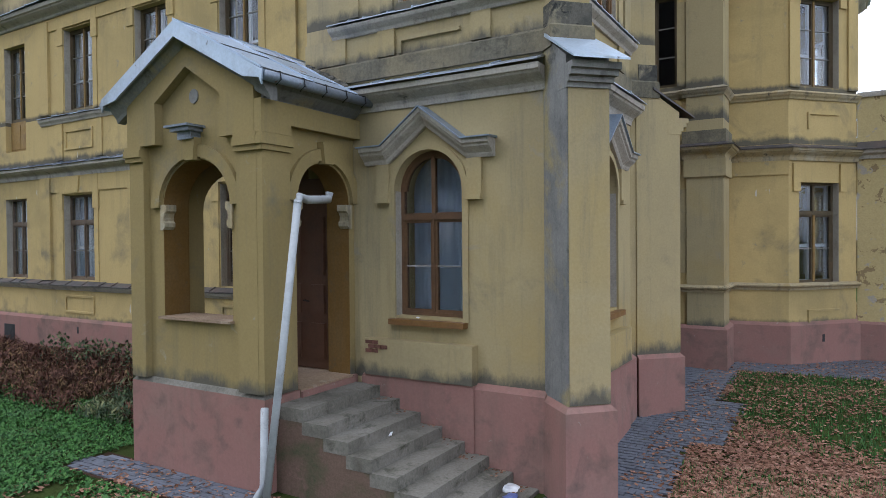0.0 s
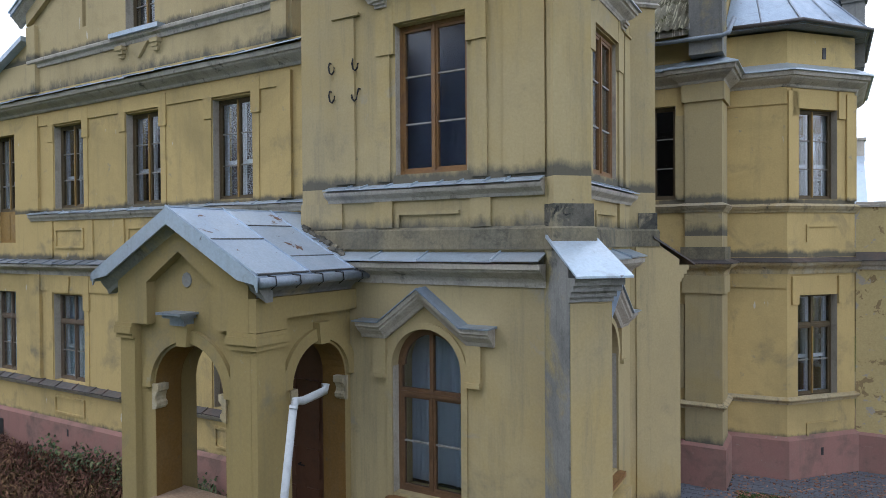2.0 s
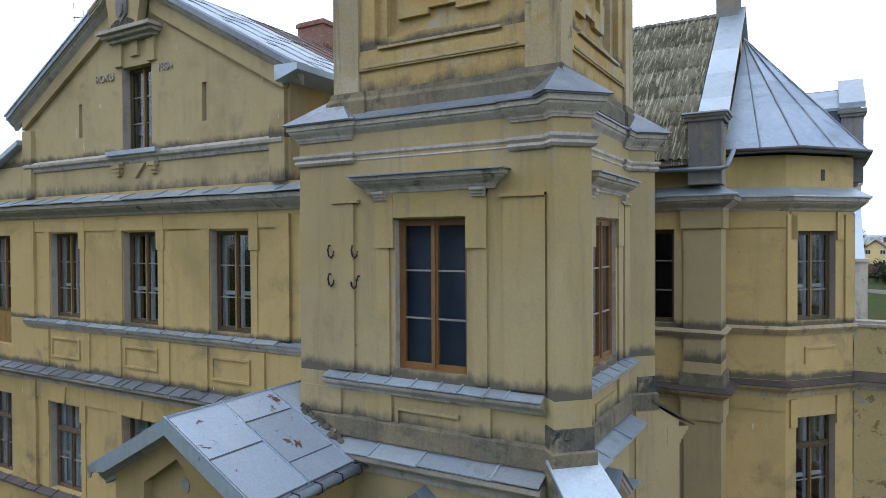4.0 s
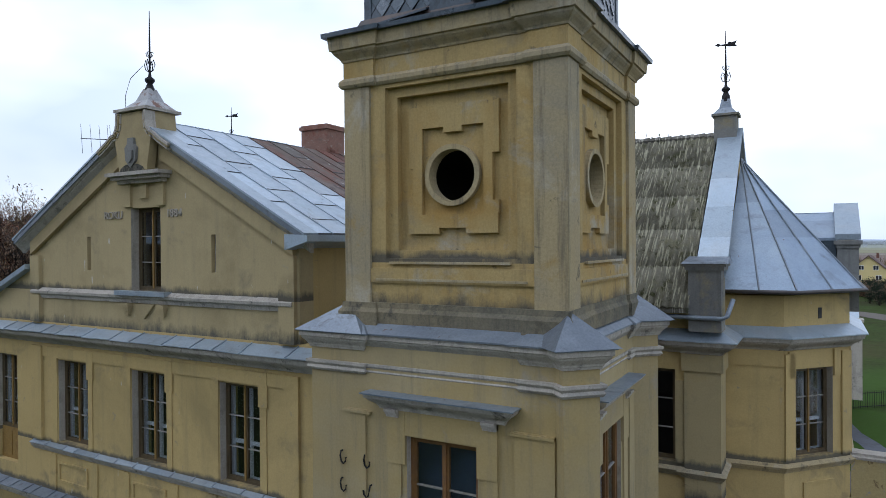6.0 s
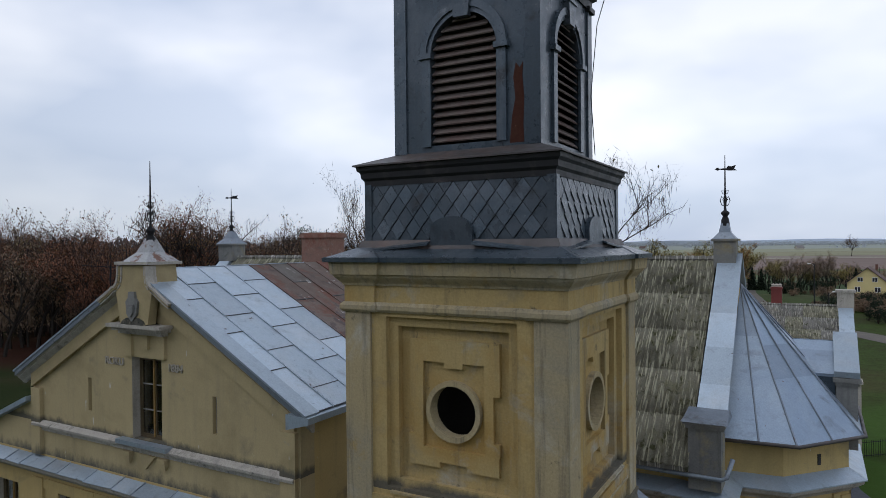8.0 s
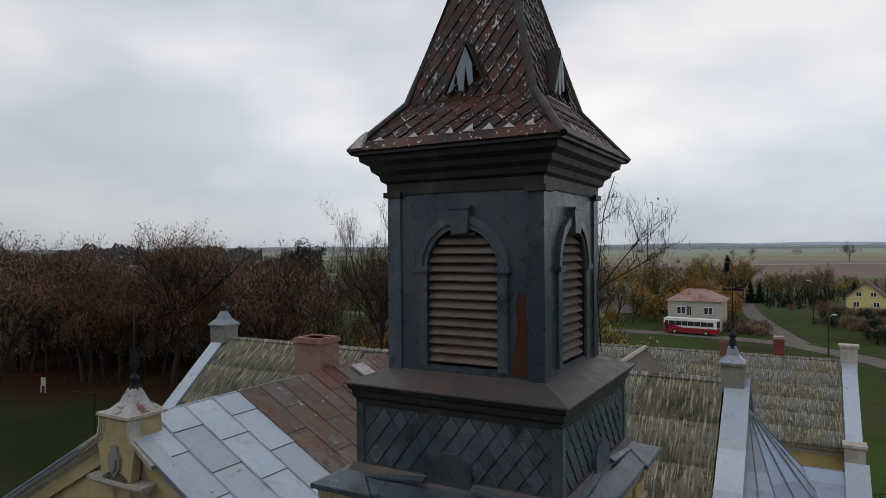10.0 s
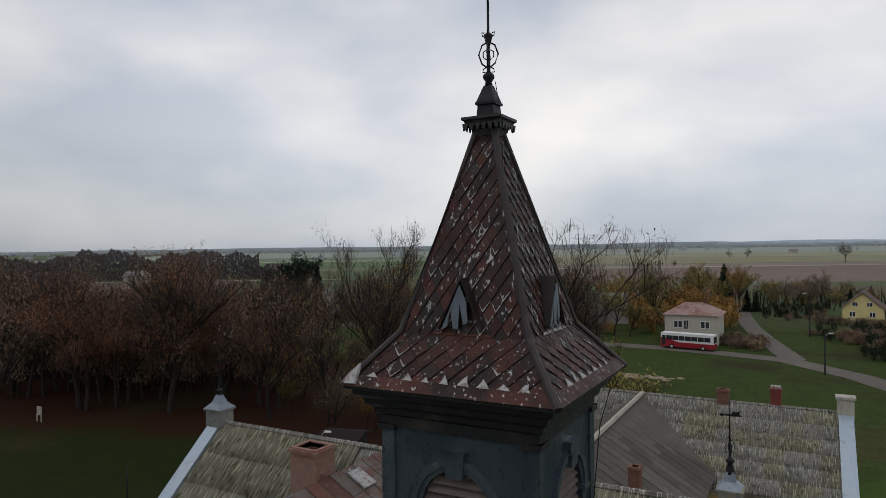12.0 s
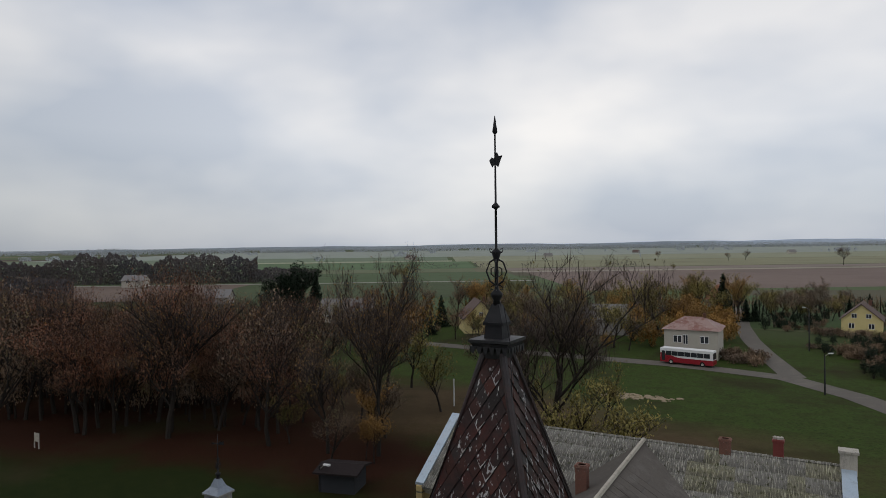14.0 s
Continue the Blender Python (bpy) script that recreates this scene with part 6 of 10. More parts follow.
lathe(bm, TX, TY, [(0.07, 23.88), (0.05, 23.96), (0.09, 24.02), (0.09, 24.06), (0.03, 24.12), (0.025, 24.5), (0.07, 24.66), (0.07, 24.68), (0.02, 24.72), (0.018, 25.3), (0.06, 25.33), (0.06, 25.35), (0.016, 25.4), (0.012, 26.4), (0.04, 26.44), (0.005, 26.68)], 10)
part("spire_rod", bm, M_IRON, tower, smooth=True)
bm = B()
for k in range(4):
    a = k * math.pi / 2 + 0.3
    c, s = math.cos(a), math.sin(a)
    tube(bm, [(TX + c * r, TY + s * r, 24.38 + q) for r, q in ((0.02, -0.2), (0.1, -0.14), (0.15, 0.0), (0.1, 0.14), (0.03, 0.18))], 0.014, 5)
    tube(bm, [(TX + c * r, TY + s * r, 24.38 + q) for r, q in ((0.03, -0.08), (0.08, -0.04), (0.08, 0.04), (0.03, 0.07))], 0.01, 5)
    tube(bm, [(TX + c * r, TY + s * r, 24.64 + q) for r, q in ((0.02, 0.0), (0.09, 0.03), (0.1, 0.08), (0.06, 0.07))], 0.01, 5)
    tube(bm, [(TX + c * r, TY + s * r, 24.14 + q) for r, q in ((0.02, 0.05), (0.08, 0.02), (0.09, -0.03), (0.05, -0.03))], 0.01, 5)
part("spire_ironwork", bm, M_IRON, tower, "wrought-iron scroll cage")
bm = B()
pts = [(-0.1, 26.0), (-0.06, 26.05), (-0.02, 26.03), (0.03, 26.12), (0.06, 26.06), (0.12, 26.07), (0.08, 25.98), (0.05, 25.9), (0.0, 25.95), (-0.05, 25.9)]
Wall(TX, TY, 1, 0).shape(bm, [(u * 0.95, z + 0.02) for u, z in pts], -0.008, 0.008)
part("vane_bird", bm, M_IRON, tower)
bm = B()
tube(bm, [(TX + 0.2, TY - 0.2, 23.9), (TX + 0.33, TY - 0.28, 23.35), (TX + 0.38, TY - 0.36, 22.6)], 0.006, 5)
tube(bm, [(TX + HE - 0.1, TY + HE - 0.4, 19.2), (TX + 1.35, TY + 1.1, 18.6), (TX + 1.25, TY + 1.05, 17.4), (TX + 1.3, TY + 1.1, 16.4)], 0.008, 5)
part("lightning_wire", bm, M_IRON, tower)

# ---- porch with steps ----
porch = thing("porch", (-7.5, 7, 0), "open ochre plastered porch with arches and zinc gable roof", "porch")
PX0, PX1, PF = -8.78, -6.19, 5.9
pf, ps, pl = Wall(0, PF, 1, 0), Wall(PX1, 0, 0, 1), Wall(PX0, 0, 0, -1)
PT = 0.42
fa = (-8.16, -6.75, 2.18, 4.36)
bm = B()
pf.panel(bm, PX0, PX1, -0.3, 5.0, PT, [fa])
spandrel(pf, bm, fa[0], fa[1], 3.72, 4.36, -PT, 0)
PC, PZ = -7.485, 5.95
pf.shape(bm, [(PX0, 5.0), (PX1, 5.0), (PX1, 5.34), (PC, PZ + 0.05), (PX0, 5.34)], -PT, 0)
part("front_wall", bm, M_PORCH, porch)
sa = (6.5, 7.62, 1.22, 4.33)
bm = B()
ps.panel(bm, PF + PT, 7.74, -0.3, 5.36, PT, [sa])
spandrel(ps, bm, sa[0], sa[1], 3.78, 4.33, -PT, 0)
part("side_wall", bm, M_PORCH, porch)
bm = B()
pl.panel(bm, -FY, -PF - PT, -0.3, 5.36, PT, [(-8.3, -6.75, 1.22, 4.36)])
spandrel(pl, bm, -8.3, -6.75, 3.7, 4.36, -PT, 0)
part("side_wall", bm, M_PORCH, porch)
bm = B()
box(bm, PX0 + PT, PX1 - PT, PF + PT, 7.75, 0.9, 1.23), box(bm, PX0 + PT, TL, 7.75, FY, 0.9, 1.23), box(bm, PX1 - PT, PX1 + 0.05, sa[0] + 0.004, sa[1] - 0.004, 0.9, 1.23)
part("porch_floor", bm, M_TANFLOOR, porch, "worn tan cement floor")
bm = B()
box(bm, PX0 + PT, PX1 - PT, PF + PT, 7.75, 4.85, 4.95), box(bm, PX0 + PT, TL, 7.75, FY, 4.85, 4.95)
part("porch_ceiling", bm, M_CEMENT, porch)
for w, u0, u1 in ((pf, PX0, PX1), (ps, PF, sa[0] - 0.02), (ps, sa[1] + 0.0, 7.72), (pl, -FY, -PF)):
    bm = B()
    w.block(bm, u0 - (0.06 if w is pf else 0), u1 + (0.06 if w is pf else 0), -0.3, 1.22, -0.02, 0.06 if w is pf else 0.058)
    part("plinth", bm, M_PINK, porch)
bm = B()
solid(bm, [(PX0 - 0.06, PF - 0.06, 1.22), (PX1 + 0.06, PF - 0.06, 1.22), (PX1 + 0.06, PF + 0.1, 1.22), (PX0 - 0.06, PF + 0.1, 1.22)], [(PX0, PF, 1.29), (PX1, PF, 1.29), (PX1, PF + 0.1, 1.29), (PX0, PF + 0.1, 1.29)])
part("plinth_weathering", bm, M_CONC, porch)
bm = B()
pf.block(bm, fa[0] - 0.02, fa[1] + 0.02, 2.15, 2.185, -PT - 0.05, 0.09)
part("parapet_sill", bm, M_TANFLOOR, porch, "thin sheet-covered parapet sill")
# corner piers, capitals and arch mouldings
for u0, u1 in ((PX0 - 0.0, fa[0] - 0.3), (fa[1] + 0.2, PX1 + 0.0)):
    bm = B()
    pf.block(bm, u0, u1, 1.29, 4.38, -0.02, 0.1)
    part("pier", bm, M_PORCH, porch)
    for z0, z1, d in ((4.45, 4.55, 0.17), (4.38, 4.45, 0.14), (4.55, 4.6, 0.15)):
        bm = B()
        pf.block(bm, u0 - (0.05 if u0 < -8.5 else 0.003), u1 + (0.05 if u1 > -6.5 else 0.003), z0, z1, -0.02, d)
        part("capital", bm, M_PORCH, porch)
bm = B()
ps.block(bm, PF - 0.166, sa[0] - 0.196, 4.452, 4.548, -0.024, 0.17), ps.block(bm, PF - 0.136, sa[0] - 0.2, 4.384, 4.452, -0.024, 0.14), ps.block(bm, PF - 0.146, sa[0] - 0.2, 4.548, 4.597, -0.024, 0.15)
part("capital", bm, M_PORCH, porch)
for w, a in ((pf, fa), (ps, sa)):
    cu, r, spr = (a[0] + a[1]) / 2, (a[1] - a[0]) / 2, 3.72 if w is pf else 3.78
    bm = B()
    arch_band(w, bm, cu, spr, r + 0.03, r + 0.2, a[3] - spr + 0.03, a[3] - spr + 0.2, -0.02, 0.06)
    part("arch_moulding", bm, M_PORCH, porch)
    for s in (-1, 1):
        bm = B()
        pts = [(cu + s * (r - q), z) for q, z in ((-0.03, 3.76), (0.1, 3.76), (0.1, 3.67), (0.06, 3.64), (0.04, 3.58), (0.045, 3.53), (0.075, 3.5), (0.07, 3.45), (0.03, 3.41), (-0.03, 3.4))]
        w.shape(bm, pts if s > 0 else pts[::-1], -0.14, 0.03)
        part("impost", bm, M_TOWERGREY, porch, "curved grey impost")
    bm = B()
    w.shape(bm, [(cu - 0.09, a[3] - 0.02), (cu + 0.09, a[3] - 0.02), (cu + 0.13, a[3] + 0.28), (cu - 0.13, a[3] + 0.28)], -0.02, 0.12)
    part("keystone", bm, M_PORCH, porch)
bm = B()
for k, (z, h, d) in enumerate(((4.62, 0.1, 0.16), (4.72, 0.05, 0.24), (4.77, 0.03, 0.3))):
    pf.block(bm, PC - 0.14 - 0.05 * k, PC + 0.14 + 0.05 * k, z, z + h, -0.02, d)
part("keystone_shelf", bm, M_LEAD, porch)
bm = B()
arch_band(pf, bm, PC + 0.02, 5.22, 0.0, 0.09, 0.0, 0.1, -0.02, 0.015, 2 * math.pi, 0, 16)
part("round_vent", bm, M_CEMENT, porch)
# pier and band of the flank, the arch lying back between them
bm = B()
ps.block(bm, PF - 0.096, sa[0] - 0.204, 1.294, 4.38, -0.024, 0.1)
part("pier", bm, M_PORCH, porch)
bm = B()
ps.block(bm, PF - 0.126, 7.74, 4.74, 5.02, -0.024, 0.128), ps.block(bm, PF - 0.126, sa[0] - 0.2, 4.604, 4.74, -0.024, 0.128)
part("flank_band", bm, M_PORCH, porch)
# ochre linings inside the archways, deepened to paint in the porch's shade
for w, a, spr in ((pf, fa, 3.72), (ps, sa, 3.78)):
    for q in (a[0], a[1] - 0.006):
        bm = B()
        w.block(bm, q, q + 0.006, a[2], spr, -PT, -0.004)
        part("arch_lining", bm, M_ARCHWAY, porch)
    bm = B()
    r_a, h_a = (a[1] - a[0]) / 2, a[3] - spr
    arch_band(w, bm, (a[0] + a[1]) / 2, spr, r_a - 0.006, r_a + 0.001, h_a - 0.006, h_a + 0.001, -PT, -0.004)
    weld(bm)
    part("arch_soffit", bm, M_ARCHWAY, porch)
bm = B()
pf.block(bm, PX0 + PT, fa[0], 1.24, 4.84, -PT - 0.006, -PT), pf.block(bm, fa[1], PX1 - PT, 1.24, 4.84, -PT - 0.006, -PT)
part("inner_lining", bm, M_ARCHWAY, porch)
# gabled field of the front
for s in (-1, 1):
    bm = B()
    for pts in ([(PC, 5.6), (PC + s * 0.66, 5.18), (PC + s * 0.66, 4.6), (PC + s * 1.295, 4.6), (PC + s * 1.295, 5.18), (PC, PZ)],):
        a, b, c, e, f, g = pts
        for q in ([a, (PC + s * 0.66, 5.18), (PC + s * 1.295, 5.18), g], [b, c, e, f]):
            pf.shape(bm, q[::-1] if s > 0 else q, -0.02, 0.13)
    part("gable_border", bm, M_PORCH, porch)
    # raking eaves in three steps, then the zinc
    sl = 0.53
    e0, e1 = PC, PC + s * 1.56
    zz = lambda u, o: PZ + 0.16 - sl * abs(u - PC) + o
    bm = B()
    raking(bm, pf, [(e0, zz(e0, 0)), (e1, zz(e1, 0))], [(-0.02, -0.3), (0.1, -0.3), *[(o, z - 0.3) for o, z in cyma(0.11, 0.02, 0.22, 0.2)], (0.26, -0.08), (0.26, 0.0), (-0.02, 0.0)])
    part("raking_eave", bm, M_CEMENT, porch)
    up = Vector((-s * 1.6, 0, sl * 1.6))
    o = Vector((PC + s * 1.6, PF - 0.3, PZ + 0.16 - sl * 1.6))
    bm = B()
    L = 3.7
    a, b = o, o + up
    solid(bm, [a, b, b + Vector((0, 0, 0.05)), a + Vector((0, 0, 0.05))], [p + Vector((0, L, 0)) for p in (a, b, b + Vector((0, 0, 0.05)), a + Vector((0, 0, 0.05)))])
    rf = part("roof", bm, M_ZINCRUST, porch, "low zinc roof with rust flecks")
    rg = random.Random(8 + s)
    if s > 0:
        roof_sheets(rf, o + Vector((0, 0, 0.055)), (0, 1, 0), up, L, up.length, 1.05, 0.92, [M_ZINCRUST], rg)
    else:
        roof_sheets(rf, o + Vector((0, L, 0.055)), (0, -1, 0), up, L, up.length, 1.05, 0.92, [M_ZINCRUST], rg)
    bm = B()
    pts = [(e0, zz(e0, -0.15)), (PC + s * 1.3, zz(PC + s * 1.3, -0.16)), (PC + s * 1.58, zz(PC + s * 1.58, -0.06)), (PC + s * 1.62, zz(PC + s * 1.62, -0.13)), (PC + s * 1.64, zz(PC + s * 1.64, 0.06)), (e0, zz(e0, 0.065))]
    pf.shape(bm, pts if s > 0 else pts[::-1], 0.285, 0.31)
    part("barge_sheet", bm, M_ZINC, porch, "wide zinc barge sheet with a ragged end")
    bm = B()
    x, z = PC + s * 1.66, PZ + 0.16 - sl * 1.6 - 0.03
    y1 = 7.7 if s > 0 else 9.35
    tube(bm, [(x, PF - 0.28, z), (x, y1, z + 0.015)], 0.065, 10)
    part("gutter", bm, M_LEAD, porch, smooth=True)
    for k in range(5):
        bm = B()
        y = PF - 0.1 + k * 0.42
        tube(bm, [(x - s * 0.1, y, z + 0.08), (x + s * 0.07, y, z + 0.07), (x + s * 0.085, y, z - 0.03), (x, y, z - 0.085)], 0.009, 5)
        part("gutter_bracket", bm, M_IRON, porch)
bm = B()
box(bm, PC - 0.012, PC + 0.012, PF - 0.28, 9.3, PZ + 0.21, PZ + 0.25)
part("ridge_seam", bm, M_ZINC, porch)
bm = B()
moulding(bm, [(PX1, PF), (PX1, 7.74)], steps_prof(5.0, (0.02, 5.0), *cyma(0.03, 5.02, 0.2, 5.2), (0.22, 5.24)))
part("eave_moulding", bm, M_CEMENT, porch, "coved grey eaves moulding")
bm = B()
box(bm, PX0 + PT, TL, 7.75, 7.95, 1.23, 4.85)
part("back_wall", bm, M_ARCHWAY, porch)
bm = B()
box(bm, PX1 + 0.05, PX1 + 0.09, sa[0], sa[1], 0.9, 1.2)
part("threshold_riser", bm, M_PINK, porch)
# door into the tower
door = tagged(new("door_1", None), "dark brown panelled wooden door behind the porch arch", "door", kind="structure")
door.matrix_basis = Matrix.Translation((-7.0, 7.7, 1.22))
bm = B()
wt.block(bm, -7.56, -6.66, 1.24, 3.6, 0.0, 0.07)
wt.block(bm, -7.56, -6.66, 3.6, 4.2, 0.0, 0.05)
part("door_leaf", bm, M_DOOR, door)
for z0, z1 in ((1.4, 1.95), (2.1, 2.55), (2.7, 3.6)):
    bm = B()
    wt.block(bm, -6.99, -6.73, z0, z1, 0.07, 0.1), wt.block(bm, -7.47, -7.21, z0, z1, 0.07, 0.1)
    part("door_panel", bm, M_DOOR, door)
bm = B()
tube(bm, [wt.at(-7.12, 2.3, 0.07), wt.at(-7.12, 2.3, 0.13), wt.at(-7.0, 2.29, 0.13)], 0.012, 6)
part("door_handle", bm, M_IRON, door)
# crumbled mortar and bent sheet where the porch roof meets the tower
rg = random.Random(19)
bm = B()
for i in range(46):
    x = TL + 0.05 + (PC + 1.5 - TL) * rg.random()
    y = 7.7 - abs(rg.gauss(0, 0.06))
    z = PZ + 0.16 - 0.53 * abs(x - PC) + 0.09
    bmesh.ops.create_icosphere(bm, subdivisions=1, radius=rg.uniform(0.02, 0.065), matrix=Matrix.Translation((x, y, z)) @ pose(0, 0, 0, rg.uniform(0, 90), rg.uniform(0, 90), 0) @ Matrix.Diagonal((1.3, 1.0, 0.55, 1)))
lone("mortar_debris", bm, M_SOOT, "crumbled sooty mortar along the porch roof edge", "debris", kind="stuff")
# loose plastic downpipe leaning across the arch
pipe = thing("downpipe", (-6.0, 5.7, 0.0), "pale plastic downpipe leaning loose across the porch arch", "pipe")
r = 0.05
a, b, c = Vector((-5.9, 5.62, 0.04)), Vector((-5.66, 5.98, 3.74)), Vector((-5.72, 6.62, 3.78))
bm = B()
tube(bm, [a, a.lerp(b, 0.5) + Vector((0.01, 0, 0.0)), b], r, 12)
part("long_pipe", bm, M_PVC, pipe, smooth=True)
bm = B()
tube(bm, [b + Vector((0, -0.01, -0.05)), b + Vector((0, 0.03, 0.04)), b.lerp(c, 0.3), c, c + Vector((0, 0.02, 0.09))], [r * 1.12, r * 1.12, r * 1.06, r * 1.06, r * 1.12], 12)
part("elbow_pipe", bm, M_PVC, pipe, smooth=True)
bm = B()
tube(bm, [(-6.07, 5.6, 0.03), (-6.06, 5.68, 0.12), (-6.06, 5.74, 0.25), (-6.05, 5.76, 1.15)], r, 12)
part("short_pipe", bm, M_PVC, pipe, smooth=True)
# concrete steps
stair = thing("stair", (-5, 7, 0), "worn concrete steps with mossy side wall", "stairs")
NS, RUN = 8, 0.352
prof = [(-6.24, -0.3), (-6.0 + NS * RUN - 0.012, -0.3)]
for i in range(NS - 1, -1, -1):
    prof += [(-6.0 + (i + 1) * RUN - 0.012, 1.12 - i * 0.152 - 0.165), (-6.0 + i * RUN - (0.24 if i == 0 else 0.012), 1.12 - i * 0.152 - 0.165)]
bm = B()
Wall(0, 6.03, 1, 0).shape(bm, prof, -1.62, 0)
part("side_wall", bm, M_STEPSIDE, stair, "mossy rendered side of the steps")
for i in range(NS):
    z = 1.12 - i * 0.152
    x0, x1 = -6.0 + i * RUN - (0.25 if i == 0 else 0.03), -6.0 + (i + 1) * RUN
    bm = B()
    box(bm, x0, x1, 6.02, 7.65, z - 0.165, z)
    bmesh.ops.bevel(bm, geom=[e for e in bm.edges if abs(e.verts[0].co.x - x1) < 1e-4 and abs(e.verts[1].co.x - x1) < 1e-4 and abs(e.verts[0].co.z - z) < 1e-4 and abs(e.verts[1].co.z - z) < 1e-4], offset=0.015, segments=2)
    part("tread", bm, M_CONC, stair)

# ---- rear range with its east gable and half-octagon bay ----
WY, WX, RY = 15.2, -2.08, 19.3
wing = thing("rear_range", (-6, 19, 0.3), "ochre plastered rear range with corrugated roof and polygonal bay", "building")
ww, we = Wall(0, WY, 1, 0), Wall(WX, 0, 0, 1)
bm = B()
ww.panel(bm, -8.0, WX, -0.3, 9.6, 0.5, [(-3.98, -2.98, 6.6, 8.67), (-3.98, -2.98, 2.28, 4.45)])
we.panel(bm, WY, 23.4, -0.3, 9.6, 0.5, [(17.2, 21.4, 1.0, 9.0)])
part("wall", bm, M_YELLOW, wing)
bm = B()
we.shape(bm, [(WY, 9.6), (23.4, 9.6), (23.4, 10.6), (RY, 14.35), (WY, 10.6)], -0.45, 0)
ww.panel(bm, -8.0, WX, 9.6, 10.2, 0.4)
part("gable_wall", bm, M_YELLOW, wing)
window(wing, ww, -3.98, -2.98, 6.6, 8.67, rows=3, mat=M_WOODDARK, inner=False)
window(wing, ww, -3.98, -2.98, 2.28, 4.45, rows=2, transom=3.75)
bm = B()
ww.block(bm, -2.78, WX + 0.06, 1.3, 9.0, -0.02, 0.09), we.block(bm, WY + 0.02, WY + 0.75, 1.3, 9.0, -0.02, 0.06)
part("corner_pilaster", bm, M_TOWER, wing)
for z0, z1 in ((4.55, 4.93), (8.68, 9.06)):
    bm = B()
    ww.block(bm, -2.83, WX + 0.11, z0, z1, -0.02, 0.14), we.block(bm, WY + 0.02, WY + 0.8, z0, z1, -0.02, 0.11)
    part("pilaster_capital", bm, M_TOWER, wing)
    bm = B()
    ww.block(bm, -2.98, -2.8, z0 - 2.1, z0 - 0.25, -0.02, 0.04)
    part("jamb_strip", bm, M_TOWER, wing)
bm = B()
ww.block(bm, -2.86, WX + 0.12, 5.28, 5.55, -0.02, 0.15), we.block(bm, WY - 0.02, WY + 0.8, 5.28, 5.55, -0.02, 0.12)
part("pilaster_foot", bm, M_DAMP, wing, "mould-dark foot of the corner pilaster")
# bay plan
A0, B0, C0 = (WX, 16.3), (-0.86, 16.45), (0.45, 17.9)
D0, E0, F0 = (0.45, 20.7), (-0.86, 22.15), (WX, 22.3)
BAY = [A0, B0, C0, D0, E0, F0]
wb = [Wall(*p, q[0] - p[0], q[1] - p[1]) for p, q in zip(BAY, BAY[1:])]
lens_ = [math.dist(p, q) for p, q in zip(BAY, BAY[1:])]
for k, (w, L) in enumerate(zip(wb, lens_)):
    bm = B()
    wins = [] if k in (0, 4) else [(L / 2 - 0.68, L / 2 + 0.46, z0, z1) for z0, z1 in ((6.6, 8.62), (2.15, 4.45))]
    w.panel(bm, 0, L, -0.3, 10.3, 0.35, wins)
    part("bay_wall", bm, M_YELLOW, wing)
    for a, b, z0, z1 in wins:
        window(wing, w, a, b, z0, z1, rows=3 if z0 > 5 else 2, transom=None if z0 > 5 else 3.75, mat=M_WOODDARK, mull=M_OCHREWOOD)
        for s in (-1, 1):
            bm = B()
            u0, u1 = sorted((L / 2 - 0.11 + s * 0.57, L / 2 - 0.11 + s * 0.76))
            w.block(bm, u0, u1, z1 - 0.2, z1 + 0.42, -0.02, 0.05)
            part("lintel_ear", bm, M_YELLOW, wing)
        bm = B()
        for q in ((L / 2 - 0.45, L / 2 + 0.45, z0 - 0.62, z0 - 0.57), (L / 2 - 0.45, L / 2 - 0.4, z0 - 0.95, z0 - 0.62)):
            w.block(bm, *q, -0.02, 0.035)
        part("apron_panel", bm, M_YELLOW, wing)
    for z0, z1 in ((4.62, 4.94), (8.7, 9.07)) if k == 0 else ():
        bm = B()
        w.block(bm, 0.0, L, z0, z1, -0.02, 0.035)
        part("frieze_band", bm, M_YELLOW, wing)
    if k == 1:
        for u0, u1 in ((0.0, 0.28), (L - 0.28, L)):
            bm = B()
            w.block(bm, u0, u1, 6.56, 8.98, -0.02, 0.05)
            part("pilaster", bm, M_YELLOW, wing)
        bm = B()
        w.block(bm, L / 2 + 0.02, L / 2 + 0.12, 9.75, 10.0, -0.01, 0.012)
        part("attic_vent", bm, M_DARKMETAL, wing)
PATHW = [(-8.0, WY), (-2.82, WY), (-2.82, WY - 0.08), (WX + 0.05, WY - 0.08), (WX + 0.05, WY + 0.8), A0, B0, C0, D0, E0, F0, (WX, 23.4)]
